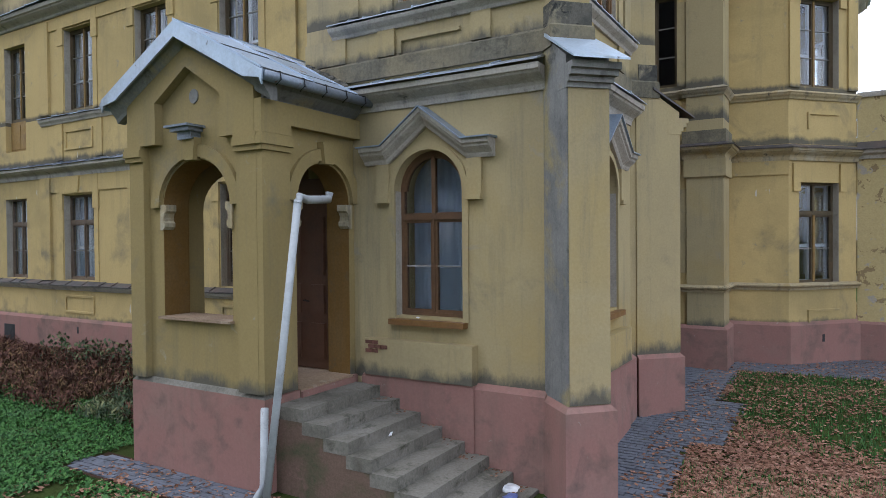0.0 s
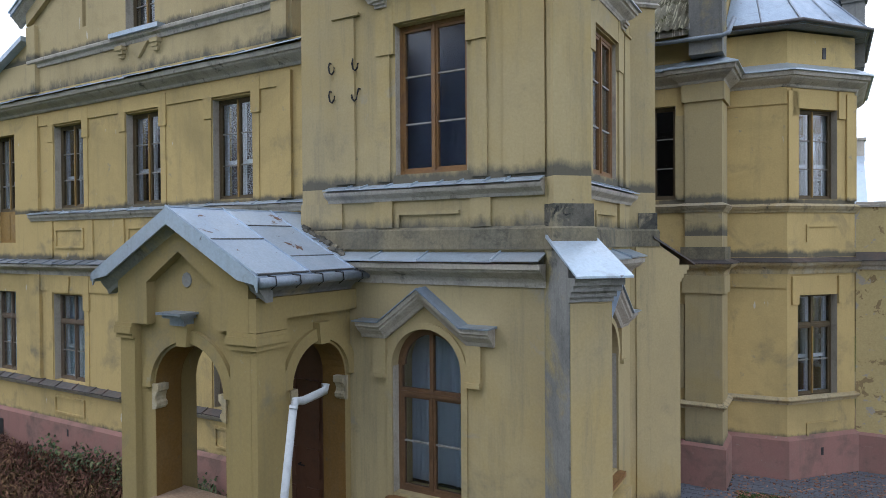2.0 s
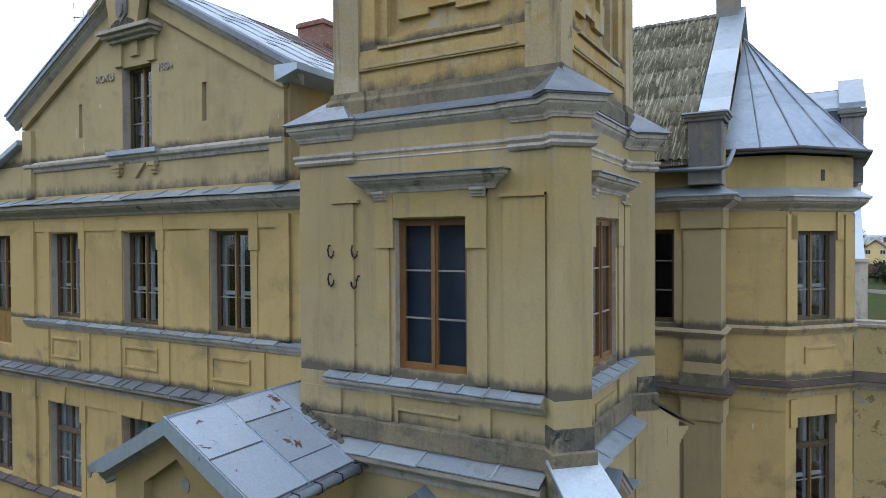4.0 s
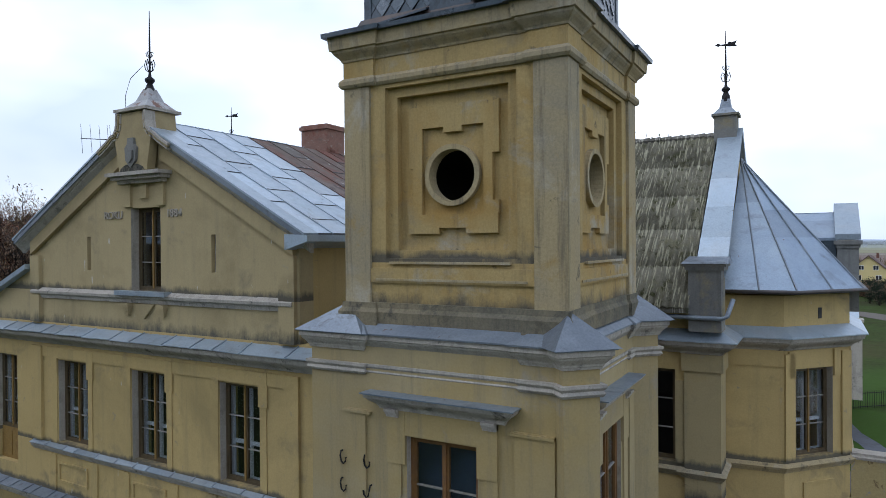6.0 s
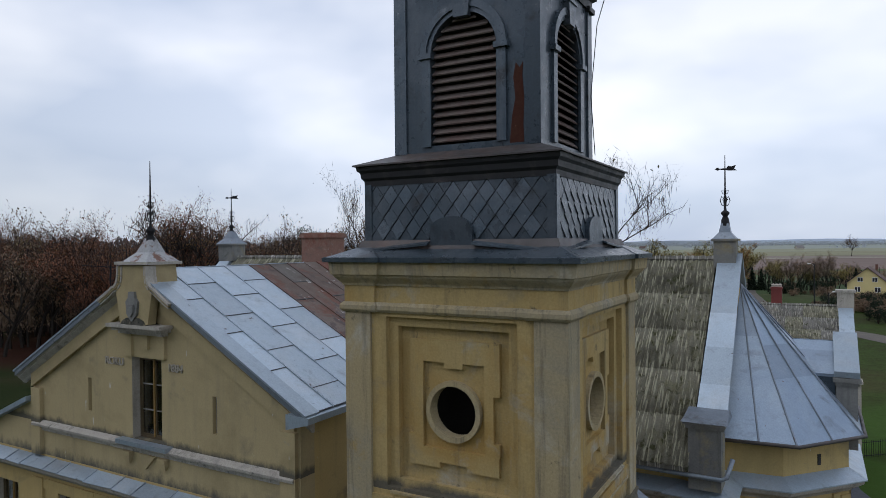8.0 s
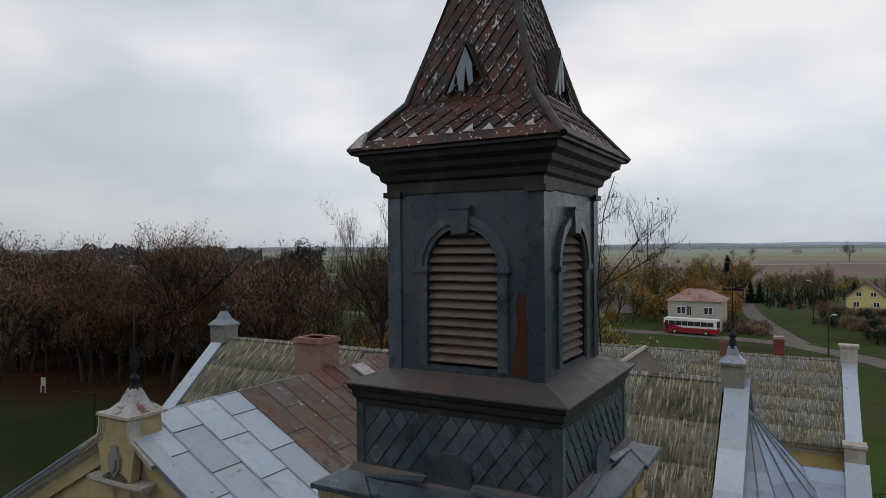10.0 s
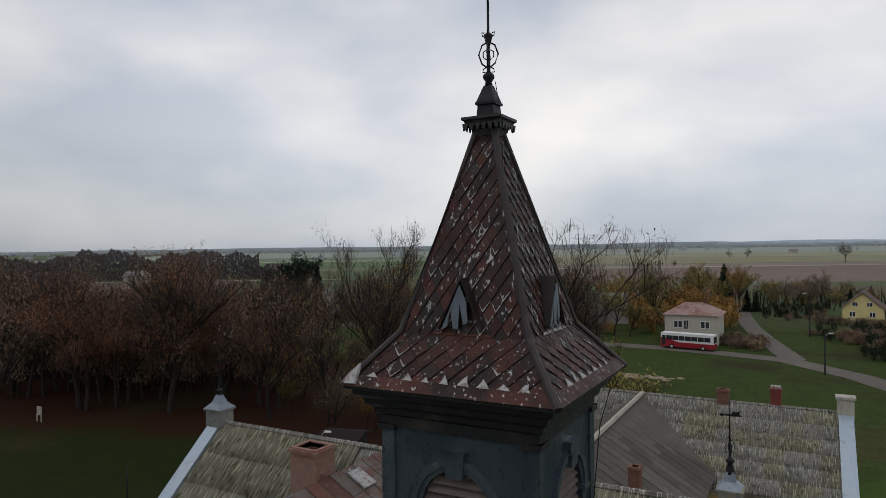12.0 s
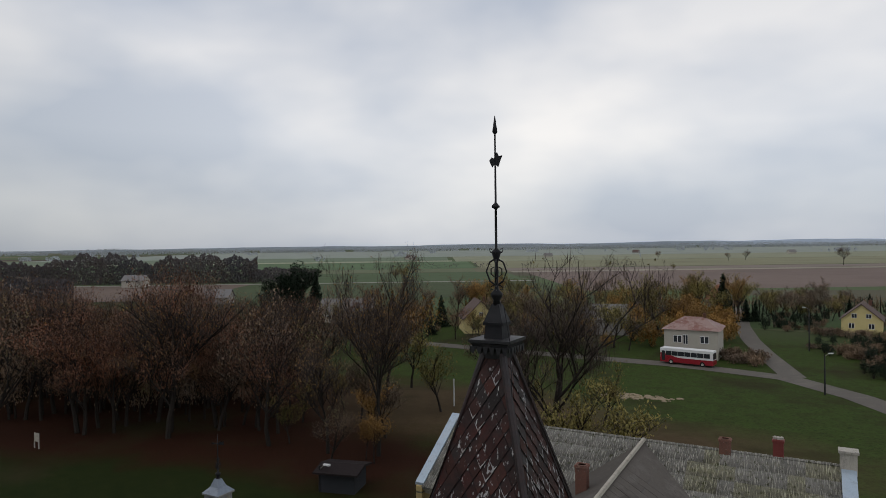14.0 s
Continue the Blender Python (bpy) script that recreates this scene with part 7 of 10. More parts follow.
for nm, prof, mat in (
    ("plinth", steps_prof(-0.3, (0.09, -0.3), (0.09, 1.24), (0.0, 1.31)), M_PINK),
    ("sill_string", steps_prof(2.03, (0.04, 2.03), (0.05, 2.08), (0.1, 2.11), (0.11, 2.14), (0.02, 2.19)), M_TOWERGREY),
    ("mid_cornice", steps_prof(4.93, (0.04, 4.93), (0.05, 5.0), *cyma(0.06, 5.02, 0.18, 5.13), (0.21, 5.14), (0.22, 5.19)), M_TOWERGREY),
    ("cornice_flashing", [(-0.05, 5.19), (0.26, 5.192), (0.26, 5.21), (0.0, 5.3), (-0.05, 5.3)], M_BROWNMETAL),
    ("damp_band", steps_prof(5.29, (0.02, 5.29), (0.02, 5.5)), M_YELLOW),
    ("sill_string", steps_prof(6.3, (0.03, 6.3), *cyma(0.04, 6.32, 0.1, 6.41), (0.12, 6.44), (0.02, 6.5)), M_TOWERGREY),
    ("main_cornice", steps_prof(9.06, (0.03, 9.06), *cyma(0.05, 9.08, 0.26, 9.26), (0.3, 9.27), (0.32, 9.36)), M_STONE),
    ("cornice_flashing", [(-0.05, 9.362), (0.37, 9.362), (0.37, 9.39), (0.0, 9.6), (-0.05, 9.6)], M_ZINC),
):
    bm = B()
    moulding(bm, PATHW, prof)
    part(nm, bm, mat, wing)
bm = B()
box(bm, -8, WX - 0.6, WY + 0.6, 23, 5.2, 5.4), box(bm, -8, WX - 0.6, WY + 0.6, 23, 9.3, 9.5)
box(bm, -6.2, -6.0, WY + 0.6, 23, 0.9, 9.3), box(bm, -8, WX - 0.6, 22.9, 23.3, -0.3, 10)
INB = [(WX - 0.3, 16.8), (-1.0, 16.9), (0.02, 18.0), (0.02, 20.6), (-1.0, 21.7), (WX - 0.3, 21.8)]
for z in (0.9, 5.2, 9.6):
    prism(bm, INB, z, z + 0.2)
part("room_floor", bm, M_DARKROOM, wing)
# bay roof: zinc facets rising to the gable
AP = Vector((WX + 0.1, RY, 13.75))
ev = [Vector((p[0] + 0.28 * (1 if 0 < i < 5 else 0), p[1] + (-0.3 if i in (0, 1) else 0.3 if i in (4, 5) else (-0.12 if i == 2 else 0.12)), 10.4)) for i, p in enumerate(BAY)]
for i in range(5):
    a, b = ev[i], ev[i + 1]
    nrm = (b - a).cross(AP - a).normalized()
    cuts = [0.0, 0.3 + 0.05 * (i % 2), 0.62 - 0.06 * (i % 2), 1.0]
    for k in range(3):
        c0, c1 = cuts[k], min(1.0, cuts[k + 1] + 0.012)
        bm = B()
        q = [a.lerp(AP, c0), b.lerp(AP, c0), b.lerp(AP, c1), a.lerp(AP, c1)]
        if k == 2:
            q = q[:3]
        solid(bm, [p - nrm * 0.07 for p in q], [p + nrm * 0.006 * (2 - k) for p in q])
        part("bay_roof_sheet", bm, M_ZINCBAY, wing)
    for lo in ([a, b, a.lerp(b, 0.52)] if i == 1 else [b, a.lerp(b, 0.5)]):
        bm = B()
        tube(bm, [lo + nrm * 0.02, AP + Vector((0, 0, 0.03))], [0.022, 0.016], 6)
        part("roof_seam", bm, M_LEAD, wing)
bm = B()
vs = [bm.verts.new((p.x, p.y, 10.36)) for p in ev]
bm.faces.new(vs)
part("bay_soffit", bm, M_CEMENT, wing)
bm = B()
tube(bm, [p + Vector((0.05 if i > 0 else 0, -0.04 if i < 3 else 0.04, 0.0)) for i, p in enumerate(ev)], 0.045, 8)
part("gutter", bm, M_BROWNMETAL, wing, smooth=True)
# small zinc gable behind the bay, with its own pier and coping
bm = B()
box(bm, -1.8, 0.6, 18.95, 20.5, 9.8, 11.4)
part("rear_gable_wall", bm, M_CEMENT, wing)
for y0, y1 in ((18.72, 20.0), (21.28, 20.0)):
    for k in range(3):
        c0, c1 = k / 3, (k + 1) / 3 + 0.01
        zz = [11.6 + 0.68 * c for c in (c0, c1)]
        yy = [y0 + (y1 - y0) * c for c in (c0, c1)]
        bm = B()
        q = [(-1.9, yy[0], zz[0]), (0.2, yy[0], zz[0]), (0.2, yy[1], zz[1]), (-1.9, yy[1], zz[1])]
        solid(bm, [(x, y, z - 0.06) for x, y, z in q], [(x, y, z + 0.006 * (2 - k)) for x, y, z in q])
        part("rear_gable_sheet", bm, M_ZINCBAY, wing)
    bm = B()
    q = [(0.18, y0 - 0.1 * (1 if y1 > y0 else -1), 11.56), (0.72, y0 - 0.1 * (1 if y1 > y0 else -1), 11.56), (0.72, y1, 12.38), (0.18, y1, 12.38)]
    solid(bm, q, [(x, y, z + 0.14) for x, y, z in q])
    part("rear_gable_coping", bm, M_ZINC, wing)
bm = B()
box(bm, -0.3, 0.2, 18.74, 18.95, 10.7, 11.56)
part("sheet_cheek", bm, M_SLATE, wing)
bm = B()
box(bm, 0.22, 0.68, 18.66, 19.2, 9.8, 11.36), box(bm, 0.19, 0.71, 18.62, 19.24, 11.36, 11.44), box(bm, 0.15, 0.75, 18.58, 19.28, 11.44, 11.54)
part("rear_gable_pier", bm, M_CEMENT, wing, "grey rendered pier with stepped cap")
# gable coping, kneeler and finial
for s in (-1, 1):
    bm = B()
    y0, z0 = RY + s * 4.1, 10.75
    for k in range(5):
        ya, yb = (y0 + (RY - y0) * c for c in (k / 5, (k + 1) / 5 + 0.004))
        za, zb = (z0 + (14.5 - z0) * c for c in (k / 5, (k + 1) / 5 + 0.004))
        e = 0.004 * (4 - k)
        bm = B()
        solid(bm, [(-2.53, ya, za), (-1.94, ya, za), (-1.94, yb, zb), (-2.53, yb, zb)], [(-2.54 - e, ya, za + 0.1 + e), (-1.93 + e, ya, za + 0.1 + e), (-1.93 + e, yb, zb + 0.1 + e), (-2.54 - e, yb, zb + 0.1 + e)])
        part("gable_coping", bm, M_ZINC, wing, "zinc-covered gable coping")
    bm = B()
    yy = RY + s * 4.25
    box(bm, -2.62, -1.96, yy - 0.33, yy + 0.33, 9.6, 10.92), box(bm, -2.68, -1.9, yy - 0.38, yy + 0.38, 10.92, 11.0), box(bm, -2.72, -1.86, yy - 0.42, yy + 0.42, 11.0, 11.06)
    part("kneeler", bm, M_CEMENT, wing, "square grey kneeler block")
    bm = B()
    solid(bm, [(-2.76, yy - 0.46, 11.06), (-1.82, yy - 0.46, 11.06), (-1.82, yy + 0.46, 11.06), (-2.76, yy + 0.46, 11.06)], [(-2.72, yy - 0.42, 11.1), (-1.86, yy - 0.42, 11.1), (-1.86, yy + 0.42, 11.2), (-2.72, yy + 0.42, 11.2)])
    part("kneeler_cap", bm, M_LEAD, wing)
bm = B()
box(bm, -2.63, -2.07, RY - 0.28, RY + 0.28, 14.2, 14.94), box(bm, -2.69, -2.01, RY - 0.34, RY + 0.34, 14.94, 15.0)
part("apex_pedestal", bm, M_CEMENT, wing)
finial(wing, -2.36, RY, 15.0, 2.3, cone=0.3, mat=M_LEAD)


def corrugated(name, w, l, mat, waves=6, amp=0.03):
    """A corrugated cement sheet: x across, y up the slope."""
    bm = B()
    n = waves * 5
    low, high = [], []
    for i in range(n + 1):
        x = w * i / n
        z = amp * math.cos(2 * math.pi * waves * i / n)
        low.append((bm.verts.new((x, 0, z + 0.008)), bm.verts.new((x, l, z))))
        high.append((bm.verts.new((x, 0, z + 0.018)), bm.verts.new((x, l, z + 0.01))))
    for i in range(n):
        bm.faces.new((high[i][0], high[i + 1][0], high[i + 1][1], high[i][1]))
        bm.faces.new((low[i][0], high[i][0], high[i + 1][0], low[i + 1][0])[::-1])
    me = mesh_of(name, bm, mat, True)
    return me


def corrugated_roof(parent, o, along, up, length, height, mats, rng, sw=1.0, sl=1.18, skip=None):
    m = slope_matrix(o, along, up)
    nx, ny = max(1, round(length / sw)), max(1, round(height / sl))
    w, l = length / nx, height / ny
    ms = [corrugated("corrugated_sheet", w + 0.01, l + 0.1, mt) for mt in mats]
    for i in range(nx):
        for j in range(ny):
            if skip and skip((i + 0.5) * w, (j + 0.5) * l):
                continue
            piece("corrugated_sheet", rng.choice(ms), parent, m @ Matrix.Translation((i * w, j * l - 0.05, 0.04 + rng.uniform(0, 0.006))) @ pose(0, 0, 0, -0.2, 0, rng.uniform(-0.3, 0.3)))


rng = random.Random(21)
for s in (-1, 1):
    bm = B()
    y0, z0 = RY + s * 4.75, 10.12
    solid(bm, [(-21.2, y0, z0 - 0.12), (-2.6, y0, z0 - 0.12), (-2.6, RY, 14.28), (-21.2, RY, 14.28)], [(-21.2, y0, z0), (-2.6, y0, z0), (-2.6, RY, 14.4), (-21.2, RY, 14.4)])
    rf = part("roof", bm, M_ETERNIT, wing, "lichened corrugated cement-sheet roof")
    up = Vector((0, -s * 4.75, 4.28))
    if s < 0:
        corrugated_roof(rf, (-21.2, y0, z0), (1, 0, 0), up, 18.6, up.length, [M_ETERNITY], rng, skip=lambda u, v: (v < up.length * (1 - abs(u - 7.77) / 4.6) and abs(u - 7.77) < 4.6))
    else:
        corrugated_roof(rf, (-2.6, y0, z0), (-1, 0, 0), up, 18.6, up.length, [M_ETERNIT], rng)
bm = B()
for i in range(62):
    x = -21.2 + i * 0.3
    tube(bm, [(x, RY, 14.44), (x + 0.31, RY, 14.46)], [0.09, 0.1], 6)
part("ridge_capping", bm, M_ETERNIT, wing, kind="stuff")
bm = B()
tube(bm, [(-6.0, WY - 0.6, 9.98), (-1.95, WY - 0.55, 9.9), (-1.85, WY - 0.5, 9.95), (-1.75, WY - 0.3, 10.3)], 0.05, 8)
part("gutter", bm, M_LEAD, wing, smooth=True)
# west end: coping, pedestal, finial
bm = B()
for s in (-1, 1):
    y0 = RY + s * 4.7
    solid(bm, [(-21.75, y0, 10.2), (-21.15, y0, 10.2), (-21.15, RY, 14.4), (-21.75, RY, 14.4)], [(-21.75, y0, 10.36), (-21.15, y0, 10.36), (-21.15, RY, 14.62), (-21.75, RY, 14.62)])
part("gable_coping", bm, M_ZINC, wing)
bm = B()
Wall(-21.6, 24.0, 0, -1).shape(bm, [(0, -0.3), (9.4, -0.3), (9.4, 10.1), (4.7, 14.35), (0, 10.1)], -0.45, 0)
part("west_wall", bm, M_YELLOW, wing)
bm = B()
box(bm, -21.8, -21.0, RY - 0.35, RY + 0.35, 14.3, 14.95), box(bm, -21.86, -20.94, RY - 0.42, RY + 0.42, 14.95, 15.02)
part("apex_pedestal", bm, M_CEMENT, wing)
finial(wing, -21.4, RY, 15.02, 2.3, cone=0.44, mat=M_LEAD)
# chimneys
def chimney(x, y, z0, z1, w, d, mat, label, cap=True, brick=False):
    ch = thing("chimney", (x, y, z0), label, "chimney", "roof chimneys")
    bm = B()
    t = 0.13
    for a in ((x - w / 2, x + w / 2, y - d / 2, y - d / 2 + t), (x - w / 2, x + w / 2, y + d / 2 - t, y + d / 2), (x - w / 2, x - w / 2 + t, y - d / 2 + t, y + d / 2 - t), (x + w / 2 - t, x + w / 2, y - d / 2 + t, y + d / 2 - t)):
        box(bm, *a, z0, z1)
    part("shaft", bm, mat, ch)
    if cap:
        bm = B()
        for a in ((x - w / 2 - 0.05, x + w / 2 + 0.05, y - d / 2 - 0.05, y - d / 2 + t), (x - w / 2 - 0.05, x + w / 2 + 0.05, y + d / 2 - t, y + d / 2 + 0.05), (x - w / 2 - 0.05, x - w / 2 + t, y - d / 2 + t, y + d / 2 - t), (x + w / 2 - t, x + w / 2 + 0.05, y - d / 2 + t, y + d / 2 - t)):
            box(bm, *a, z1 - 0.16, z1 - 0.04)
        part("rim", bm, mat, ch)
    if brick:
        rg = random.Random(3)
        me = mesh_of("brick", box(B(), 0, 0.24, 0, 0.03, 0, 0.065), M_BRICK)
        for j in range(9):
            for i in range(3):
                if rg.random() < 0.75 and j + i < 9:
                    piece("brick", me, ch, Matrix.Translation((x + w / 2 + 0.012, y - d / 2 + 0.03 + i * 0.26 + (0.12 if j % 2 else 0), z0 + 0.7 + j * 0.078)) @ pose(0, 0, 0, 0, 0, 90))
    return ch


chimney(-14.0, 16.3, 13.2, 15.32, 1.03, 0.88, M_CHRENDER, "broad chimney with flaking reddish render, brick showing", brick=True)
# annex wall east of the bay
annex = thing("yard_wall", (3, 18.2, 0.3), "tall yard wall with peeling ochre plaster", "wall")
wa = Wall(0.47, 17.92, 1, -0.02)
bm = B()
wa.panel(bm, 0, 9.0, -0.3, 6.42, 0.4)
part("wall", bm, M_PEEL, annex)
for nm, prof, mat in (("plinth", steps_prof(-0.3, (0.06, -0.3), (0.06, 1.2), (0, 1.26)), M_PINK), ("cornice", steps_prof(5.0, (0.05, 5.0), (0.08, 5.08), (0.16, 5.12), (0.2, 5.2)), M_STONE), ("cornice_flashing", [(-0.05, 5.2), (0.25, 5.202), (0.25, 5.22), (0, 5.4), (-0.05, 5.4)], M_BROWNMETAL), ("coping", steps_prof(6.42, (0.04, 6.42), (0.05, 6.48), (-0.45, 6.55)), M_STONE)):
    bm = B()
    moulding(bm, [(0.47, 17.92), (9.4, 17.74)], prof)
    part(nm, bm, mat, annex)

# ---- ground ----
def ground_z(x, y):
    f = min(1.0, max(0.0, (x + 9.0) / 5.0))
    k = min(1.0, max(0.0, (y - 6.5 - 1.5 * f) / (3.0 + 3.0 * f)))
    return 0.36 * k * k * (3 - 2 * k)


def ground_material():
    m = bpy.data.materials.new("lawn_and_fields")
    m.use_nodes = True
    nt = m.node_tree
    bs = nt.nodes["Principled BSDF"]
    pos = nt.nodes.new("ShaderNodeNewGeometry").outputs["Position"]
    grass = mixed(nt, noise_node(nt, pos, 1.2, 6, 0.7), (0.032, 0.055, 0.011), (0.052, 0.078, 0.019))
    gm = ramp_node(nt, [(0.45, (0, 0, 0)), (0.75, (0.6, 0.6, 0.6))])
    nt.links.new(noise_node(nt, pos, 18, 4, 0.7), gm.inputs["Fac"])
    grass = mixed(nt, gm.outputs["Color"], grass, (0.03, 0.032, 0.012))
    for sc, lo, hi, depth, tone in ((0.4, 0.44, 0.62, 0.6, (0.034, 0.038, 0.013)), (2.2, 0.5, 0.62, 0.65, (0.016, 0.03, 0.008)), (5.0, 0.6, 0.68, 0.5, (0.085, 0.085, 0.03))):
        gm = ramp_node(nt, [(lo, (0, 0, 0)), (hi, (depth, depth, depth))])
        nt.links.new(noise_node(nt, pos, sc, 6, 0.7), gm.inputs["Fac"])
        grass = mixed(nt, gm.outputs["Color"], grass, tone)

    def zone(under, colour, x, y, rx, ry, wob=0.5, edge=0.35):
        """Ground of another colour round a middle point, with a ragged soft edge."""
        mp = nt.nodes.new("ShaderNodeMapping")
        mp.vector_type = "TEXTURE"
        mp.inputs["Location"].default_value, mp.inputs["Scale"].default_value = (x, y, 0.36), (rx, ry, 1000.0)
        nt.links.new(pos, mp.inputs["Vector"])
        ln = nt.nodes.new("ShaderNodeVectorMath")
        ln.operation = "LENGTH"
        nt.links.new(mp.outputs["Vector"], ln.inputs[0])
        ad = nt.nodes.new("ShaderNodeMath")
        ad.operation = "MULTIPLY_ADD"
        nt.links.new(noise_node(nt, pos, 0.16, 7, 0.65), ad.inputs[0])
        ad.inputs[1].default_value = wob * 2
        nt.links.new(ln.outputs["Value"], ad.inputs[2])
        rz = ramp_node(nt, [(0.0, (1, 1, 1)), (1.0, (0, 0, 0))])
        mr = nt.nodes.new("ShaderNodeMapRange")
        mr.inputs["From Min"].default_value, mr.inputs["From Max"].default_value = 1.0 + wob - edge, 1.0 + wob + edge
        nt.links.new(ad.outputs[0], mr.inputs["Value"])
        nt.links.new(mr.outputs["Result"], rz.inputs["Fac"])
        return mixed(nt, rz.outputs["Color"], under, colour)

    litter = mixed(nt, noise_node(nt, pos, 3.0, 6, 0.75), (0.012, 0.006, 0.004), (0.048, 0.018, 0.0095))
    stubble = mixed(nt, noise_node(nt, pos, 0.9, 6, 0.7), (0.05, 0.034, 0.018), (0.095, 0.068, 0.038))
    # darker grass beside the wood, the trees' shade put into its colour
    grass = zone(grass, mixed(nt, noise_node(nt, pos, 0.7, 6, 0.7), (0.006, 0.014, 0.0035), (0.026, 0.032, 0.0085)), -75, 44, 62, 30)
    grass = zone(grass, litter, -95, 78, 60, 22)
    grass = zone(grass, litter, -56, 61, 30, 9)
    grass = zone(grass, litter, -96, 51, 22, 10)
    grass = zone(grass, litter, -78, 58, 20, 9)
    grass = zone(grass, mixed(nt, noise_node(nt, pos, 1.5, 6, 0.7), (0.035, 0.075, 0.013), (0.055, 0.1, 0.02)), 10, 46, 12, 22)
    grass = zone(grass, stubble, -45, 88, 22, 14, 0.4)
    grass = zone(grass, stubble, -14, 82, 16, 9, 0.6, 0.6)
    r = ramp_node(nt, [(0.52, (0, 0, 0)), (0.7, (1, 1, 1))])
    nt.links.new(noise_node(nt, pos, 0.055, 5, 0.6), r.inputs["Fac"])
    near = mixed(nt, r.outputs["Color"], grass, (0.03, 0.027, 0.012))
    # strips of field far out
    mp = nt.nodes.new("ShaderNodeMapping")
    mp.inputs["Scale"].default_value = (0.0012, 0.011, 1.0)
    mp.inputs["Rotation"].default_value = (0, 0, 0.5)
    nt.links.new(pos, mp.inputs["Vector"])
    vo = nt.nodes.new("ShaderNodeTexVoronoi")
    vo.inputs["Scale"].default_value = 1.0
    nt.links.new(mp.outputs["Vector"], vo.inputs["Vector"])
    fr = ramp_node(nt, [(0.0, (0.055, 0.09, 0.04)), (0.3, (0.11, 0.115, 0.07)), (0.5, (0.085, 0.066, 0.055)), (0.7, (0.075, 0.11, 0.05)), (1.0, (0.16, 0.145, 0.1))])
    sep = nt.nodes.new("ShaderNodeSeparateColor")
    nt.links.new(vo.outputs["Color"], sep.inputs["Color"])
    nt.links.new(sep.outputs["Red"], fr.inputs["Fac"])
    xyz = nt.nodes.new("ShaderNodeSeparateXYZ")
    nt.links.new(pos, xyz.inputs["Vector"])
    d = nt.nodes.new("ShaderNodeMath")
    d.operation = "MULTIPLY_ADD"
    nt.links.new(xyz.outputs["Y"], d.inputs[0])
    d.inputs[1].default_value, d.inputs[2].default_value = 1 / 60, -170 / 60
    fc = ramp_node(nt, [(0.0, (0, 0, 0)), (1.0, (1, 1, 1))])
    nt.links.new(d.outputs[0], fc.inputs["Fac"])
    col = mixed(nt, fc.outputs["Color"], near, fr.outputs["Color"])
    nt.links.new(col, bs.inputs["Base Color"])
    bs.inputs["Roughness"].default_value, bs.inputs["Specular IOR Level"].default_value = 0.97, 0.05
    b = nt.nodes.new("ShaderNodeBump")
    b.inputs["Strength"].default_value, b.inputs["Distance"].default_value = 0.5, 0.05
    nt.links.new(noise_node(nt, pos, 9, 6, 0.7), b.inputs["Height"])
    nt.links.new(b.outputs["Normal"], bs.inputs["Normal"])
    return m


M_GROUND = ground_material()
bm = B()
xs = [-4000, -2000, -1000, -500, -250, -120, -60, -40, -30] + [-24 + i * 0.75 for i in range(60)] + [24, 30, 40, 60, 120, 250, 500, 1000, 2000, 4000]
ys = [-600, -200, -60, -20, -8, -3] + [0 + i * 0.5 for i in range(52)] + [27, 32, 45, 70, 110, 170, 260, 400, 700, 1200, 2000, 4200]
grid = [[bm.verts.new((x, y, ground_z(x, y))) for x in xs] for y in ys]
for j in range(len(ys) - 1):
    for i in range(len(xs) - 1):
        bm.faces.new((grid[j][i], grid[j][i + 1], grid[j + 1][i + 1], grid[j + 1][i]))
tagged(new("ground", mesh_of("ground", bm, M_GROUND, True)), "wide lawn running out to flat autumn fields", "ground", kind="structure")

# ---- near ground cover ----
EYE0 = Vector((-0.7, 0.8, 0))
FWD, RGT = Vector((-0.487, 0.873, 0)), Vector((0.873, 0.487, 0))
M_LEAVES = surface("fallen_leaves", (0.31, 0.18, 0.12), 0.9, big=((6, 0.45, 0.6, (0.34, 0.21, 0.155)), (9, 0.55, 0.65, (0.10, 0.05, 0.03)), (7, 0.62, 0.68, (0.42, 0.32, 0.22))), fine=0.2, scale=2.0, bump=0)
M_GRASS = surface("grass_blades", (0.07, 0.175, 0.05), 0.85, big=((1.5, 0.5, 0.65, (0.085, 0.19, 0.07)), (4, 0.58, 0.7, (0.085, 0.10, 0.045))), fine=0.2, bump=0)
M_DEADPLANT = surface("withered_perennials", (0.115, 0.062, 0.05), 0.9, big=((2.5, 0.5, 0.62, (0.19, 0.135, 0.075)), (4, 0.55, 0.66, (0.06, 0.035, 0.03))), fine=0.2, bump=0)
M_GREENPLANT = surface("green_perennials", (0.06, 0.10, 0.045), 0.8, big=((3, 0.5, 0.62, (0.16, 0.17, 0.08)),), fine=0.2, bump=0)
M_SAND = surface("bare_sandy_soil", (0.31, 0.25, 0.17), 0.95, fine=0.15)
M_SOIL = surface("leaf_strewn_soil", (0.04, 0.023, 0.016), 0.95, big=((0.3, 0.5, 0.65, (0.055, 0.03, 0.018)), (1.5, 0.55, 0.68, (0.03, 0.03, 0.013))), fine=0.2)
M_ROAD = surface("worn_asphalt", (0.125, 0.112, 0.098), 0.9, big=((0.25, 0.5, 0.7, (0.16, 0.143, 0.122)),), fine=0.1)


